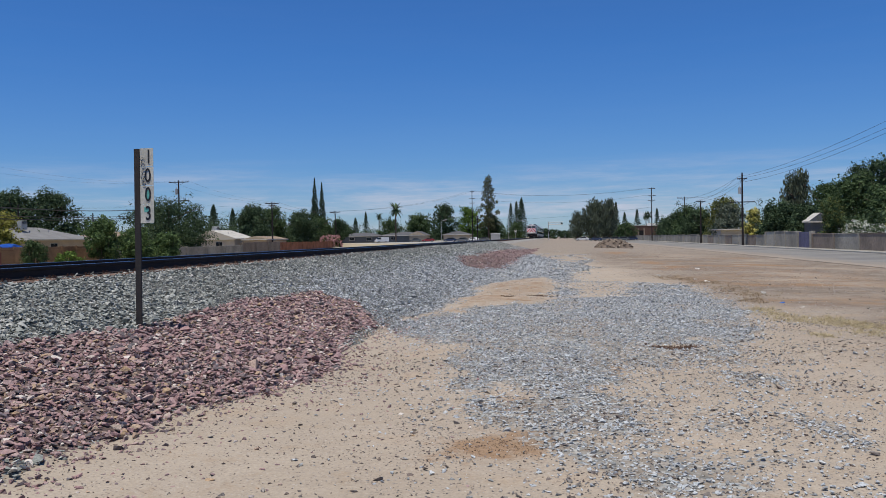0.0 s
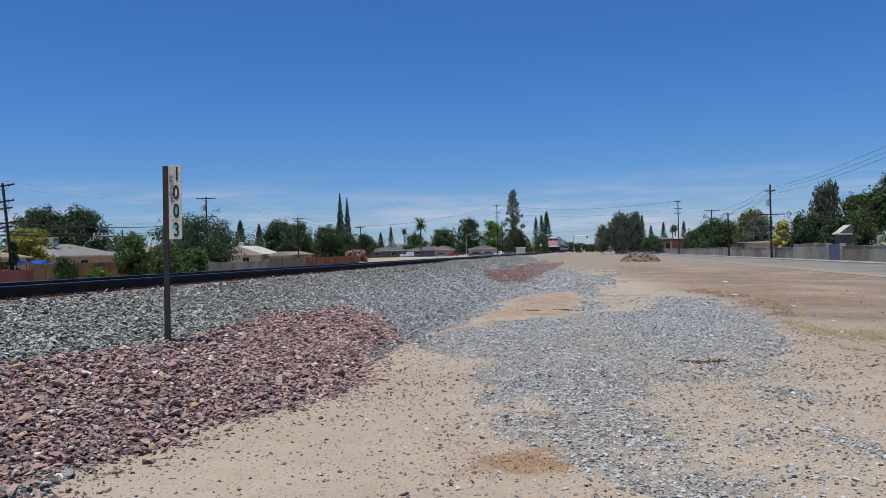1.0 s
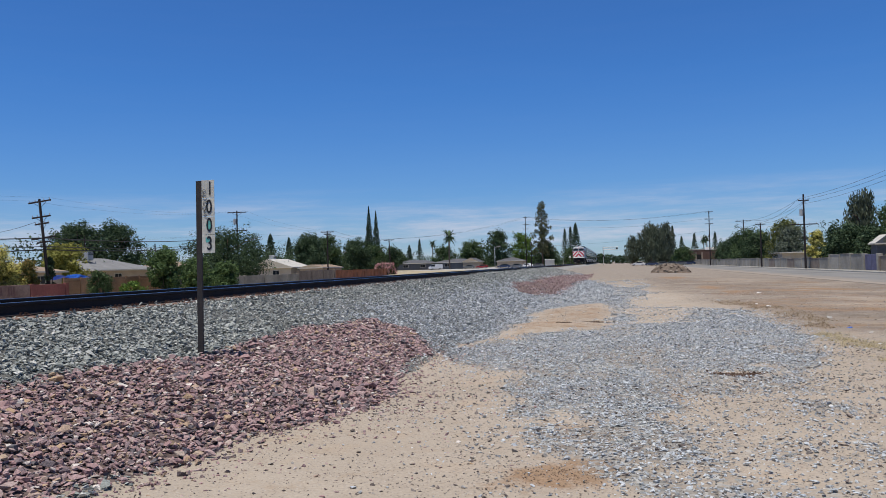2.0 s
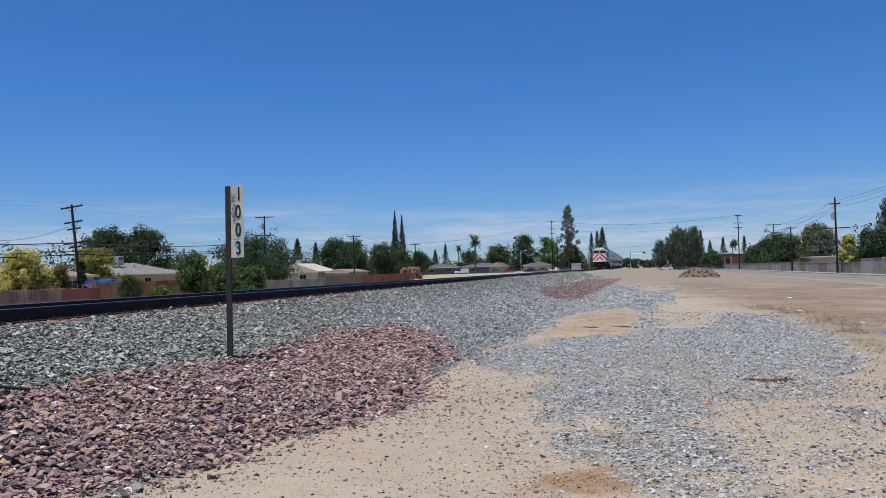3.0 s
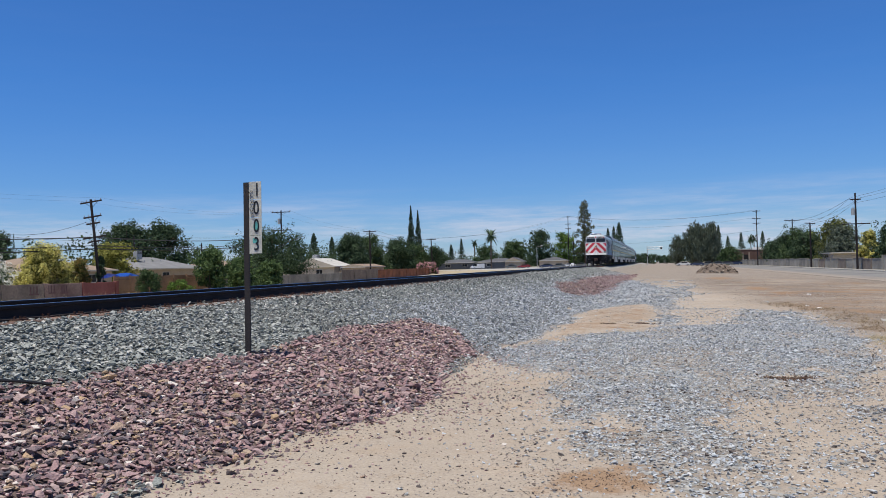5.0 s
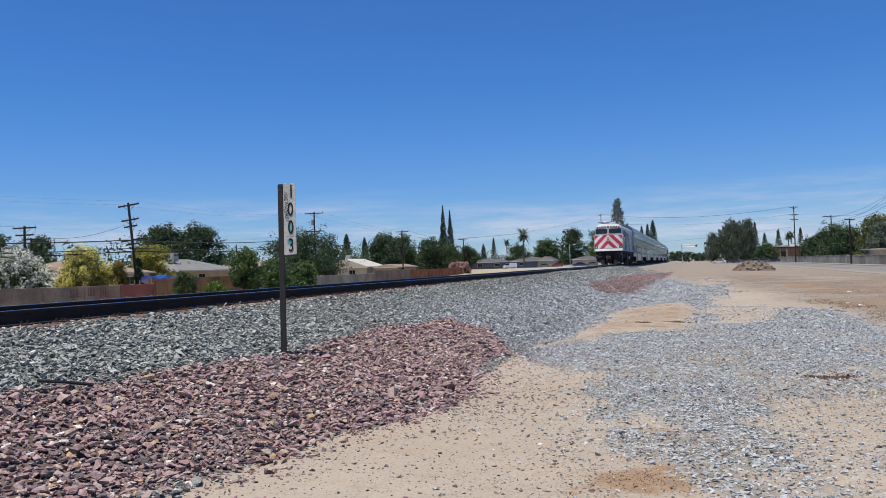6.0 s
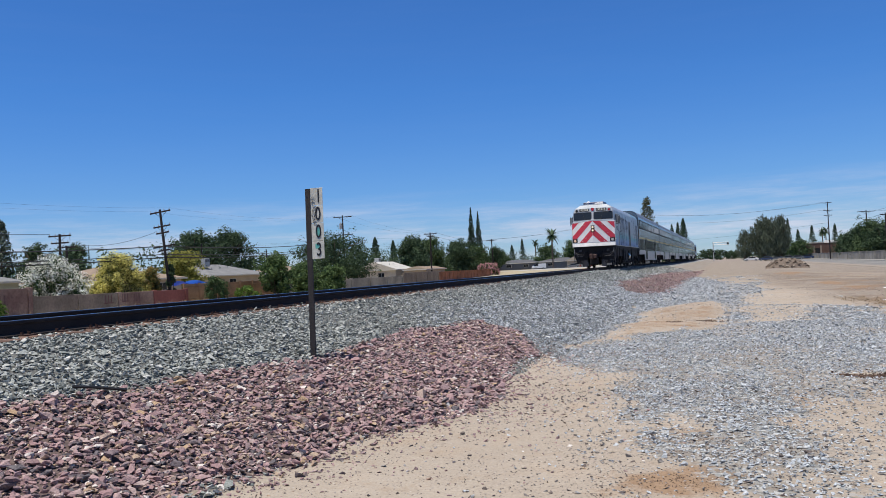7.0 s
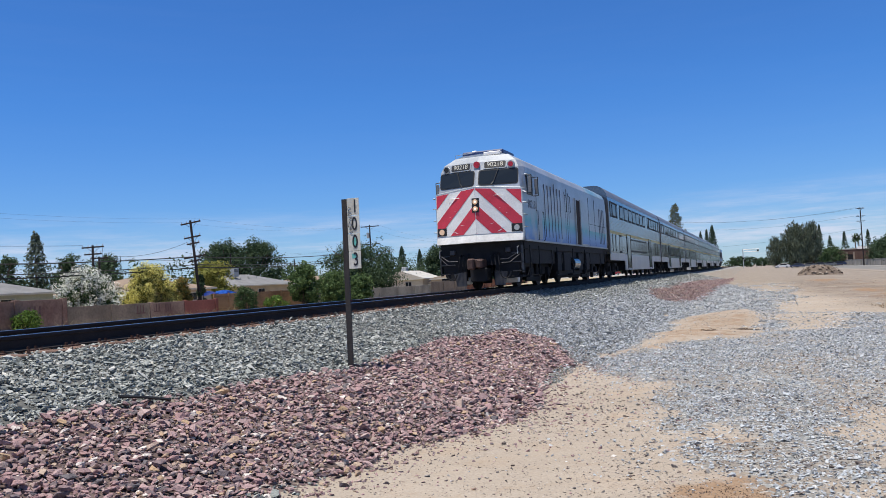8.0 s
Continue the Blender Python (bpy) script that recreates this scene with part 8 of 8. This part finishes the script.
def car(name, label, x, y, rot, paint, van=False):
    c = thing(name, label, "van" if van else "car", pose(x, y, ground_at(x, y) + (0.06 if x < 0 else 0.0), 0, 0, rot))
    if van:
        out = [(-2.5, 0.35), (2.5, 0.35), (2.5, 0.95), (1.9, 1.15), (1.3, 1.95), (-2.4, 2.0), (-2.5, 1.8)]
        glass_out = [(1.95, 1.18), (1.38, 1.88), (0.5, 1.88), (0.5, 1.18)]
    else:
        out = [(-2.25, 0.32), (2.2, 0.32), (2.3, 0.7), (1.2, 0.92), (0.55, 1.42), (-1.1, 1.45), (-1.9, 0.98), (-2.3, 0.92)]
        glass_out = [(1.0, 0.94), (0.48, 1.36), (-1.02, 1.38), (-1.6, 0.96)]
    bm = prism(bmesh.new(), out, -0.88, 0.88, "x")
    bmesh.ops.bevel(bm, geom=bm.edges[:], offset=0.06, segments=2, affect="EDGES")
    body = part("body", bm, paint, c)
    for sx in (-1, 1):
        part("side_glass", prism(bmesh.new(), glass_out, sx * 0.86, sx * 0.885, "x"), M_GLASS, body)
        for y0 in (-1.4, 1.4):
            w = part("wheel", tube(bmesh.new(), (sx * 0.68, y0, 0.32), (sx * 0.9, y0, 0.32), 0.32, n=16), M_TYRE, c)
            part("rim", tube(bmesh.new(), (sx * 0.89, y0, 0.32), (sx * 0.905, y0, 0.32), 0.2, n=12), M_GREYMETAL, w)
    f0, f1 = out[3], out[4]
    bm = bmesh.new()
    vs = [bm.verts.new((sx * 0.74, f0[0] + (f1[0] - f0[0]) * k + 0.02, f0[1] + (f1[1] - f0[1]) * k + 0.02)) for sx, k in ((-1, 0.1), (1, 0.1), (1, 0.9), (-1, 0.9))]
    bm.faces.new(vs)
    bmesh.ops.solidify(bm, geom=bm.faces[:], thickness=0.015)
    part("windscreen", bm, M_GLASS, body)
    for sx in (-1, 1):
        part("headlight", cube(sx * 0.62 - 0.16, sx * 0.62 + 0.16, out[2][0] - 0.03, out[2][0] + 0.012, 0.6, 0.74, 0.01), M_LAMPDIM, body)
    return c


car("van", "white delivery van parked on the far street", -63.3, 287, 120, C_WHITE, True)
car("car", "red hatchback parked on the far street", -46.5, 290, 95, C_RED)
car("car", "dark blue car parked on the far street", -37.3, 281, 90, C_BLUE)
car("car", "grey-blue car parked on the far street", -33.6, 286, 90, C_GREY)
car("car", "white car parked near a pole", -30.6, 296, 60, C_WHITE)
car("car", "dark grey car parked near a pole", -26.8, 296, 90, C_GREY)
car("car", "dark car parked in a drive", -53.5, 302, 90, C_GREY)
car("car", "white car at the far crossing", 9.0, 286, 90, C_WHITE)
car("car", "dark blue car at the far crossing", 13.4, 286, 90, C_BLUE)
car("car", "dark car at the far crossing", 20.0, 286, 90, C_GREY)
car("car", "dark car at the far crossing", 22.6, 283, 90, C_GREY)
car("car", "grey-blue car on the road's far end", 25.6, 285, 90, C_BLUE)
car("car", "silver car on the road's far end", 17.0, 290, 90, C_GREY)


def rubble_pile():
    """A heap of broken boards, clods and slabs."""
    p = thing("rubble_pile", "brownish pile of broken slabs and debris on the lot", "rubble pile", pose(7.3, 106, ground_at(7.3, 106)))
    bm = bmesh.new()
    g = []
    for i in range(17):
        row = []
        for j in range(11):
            u, v = (i - 8) / 8, (j - 5) / 5
            h = max(0.0, 1 - (u * u * 0.95 + v * v)) ** 0.7 * 1.15 * (0.75 + 0.5 * rng.uniform())
            row.append(bm.verts.new((u * 2.5, v * 1.5, h - 0.05)))
        g.append(row)
    for a, b in zip(g, g[1:]):
        for j in range(10):
            bm.faces.new((a[j], b[j], b[j + 1], a[j + 1]))
    part("mound", bm, M_RUBBLE, p)
    for k in range(330):
        u, v = rng.uniform(-1, 1), rng.uniform(-1, 1)
        if u * u + v * v > 1:
            continue
        h = max(0.0, 1 - (u * u * 0.95 + v * v)) ** 0.7 * 1.2
        s = rng.uniform(0.06, 0.2)
        o = part("slab", cube(-s, s, -s * 0.6, s * 0.6, -s * 0.18, s * 0.18, 0.02), M_RUBBLE, p)
        o.matrix_basis = pose(u * 2.45, v * 1.45, h * 0.95, rng.uniform(-45, 45), rng.uniform(-45, 45), rng.uniform(0, 360))


rubble_pile()


def litter(name, label, x, y, s, mat):
    if mat in (M_CLOD, M_CONCRETE):
        v, faces = stone_shapes("fine", 1)[0]
        data = mesh_arrays(name, v * (s, s * 0.8, s * 0.7) + (0, 0, s * 0.2), faces, mat)
    else:
        data = cube(-s, s, -s * 0.6, s * 0.6, 0, s * 0.45, s * 0.12)
    o = tagged(part(name, data, mat), label, "litter")
    o.matrix_basis = pose(x, y, ground_at(x, y) - 0.01, rng.uniform(-8, 8), rng.uniform(-8, 8), rng.uniform(0, 360))


litter("carton", "small blue and white carton on the dirt", 5.12, 19.3, 0.06, M_TARP)
for x, y, r in ((6.53, 38.9, 0.09), (4.98, 27.8, 0.10), (4.9, 29.7, 0.07), (5.18, 18.0, 0.04), (4.66, 15.7, 0.05)):
    litter("paper_scrap", "white paper scrap on the dirt", x, y, r, M_WHITE)
for x, y, r in ((3.85, 31.7, 0.16), (4.75, 24.2, 0.10), (4.78, 23.3, 0.08), (5.5, 22.5, 0.15), (-2.38, 17.97, 0.08)):
    litter("concrete_chunk", "pale broken concrete chunk on the dirt", x, y, r, M_CONCRETE)
litter("clod", "dark clod on the sand patch", -1.3, 20.9, 0.08, M_CLOD)
litter("clod", "dark clod on the sand patch", -0.55, 21.4, 0.09, M_CLOD)
litter("rock", "dark rock on the dirt", 12.0, 30.0, 0.12, M_CLOD)
litter("rock", "dark rock on the dirt", 7.9, 20.6, 0.1, M_CLOD)


# ---------------------------------------------------------------- single stones at the foot of the red heap
def loose_pieces():
    meshes = [mesh_arrays("stone", v, f, M_RED_ONE) for v, f in stone_shapes("fine", 8)]
    x, y = field(-4.6, -2.3, 4.4, 12.0, 60)
    d = inside(RED_HEAP, x, y)
    x, y = keep((d > -0.35) & (d < 0.12), x, y)
    for k in range(min(300, len(x))):
        r = 0.03 * math.exp(rng.normal(0, 0.25))
        o = new("stone", meshes[k % 8])
        o.parent = red_heap
        o.location = (x[k], y[k], ground_at(x[k], y[k]) + r * 0.25)
        o.rotation_euler = (rng.normal(0, 0.4), rng.normal(0, 0.4), rng.uniform(0, 6.28))
        o.scale = (r, r, r)


loose_pieces()

motions()
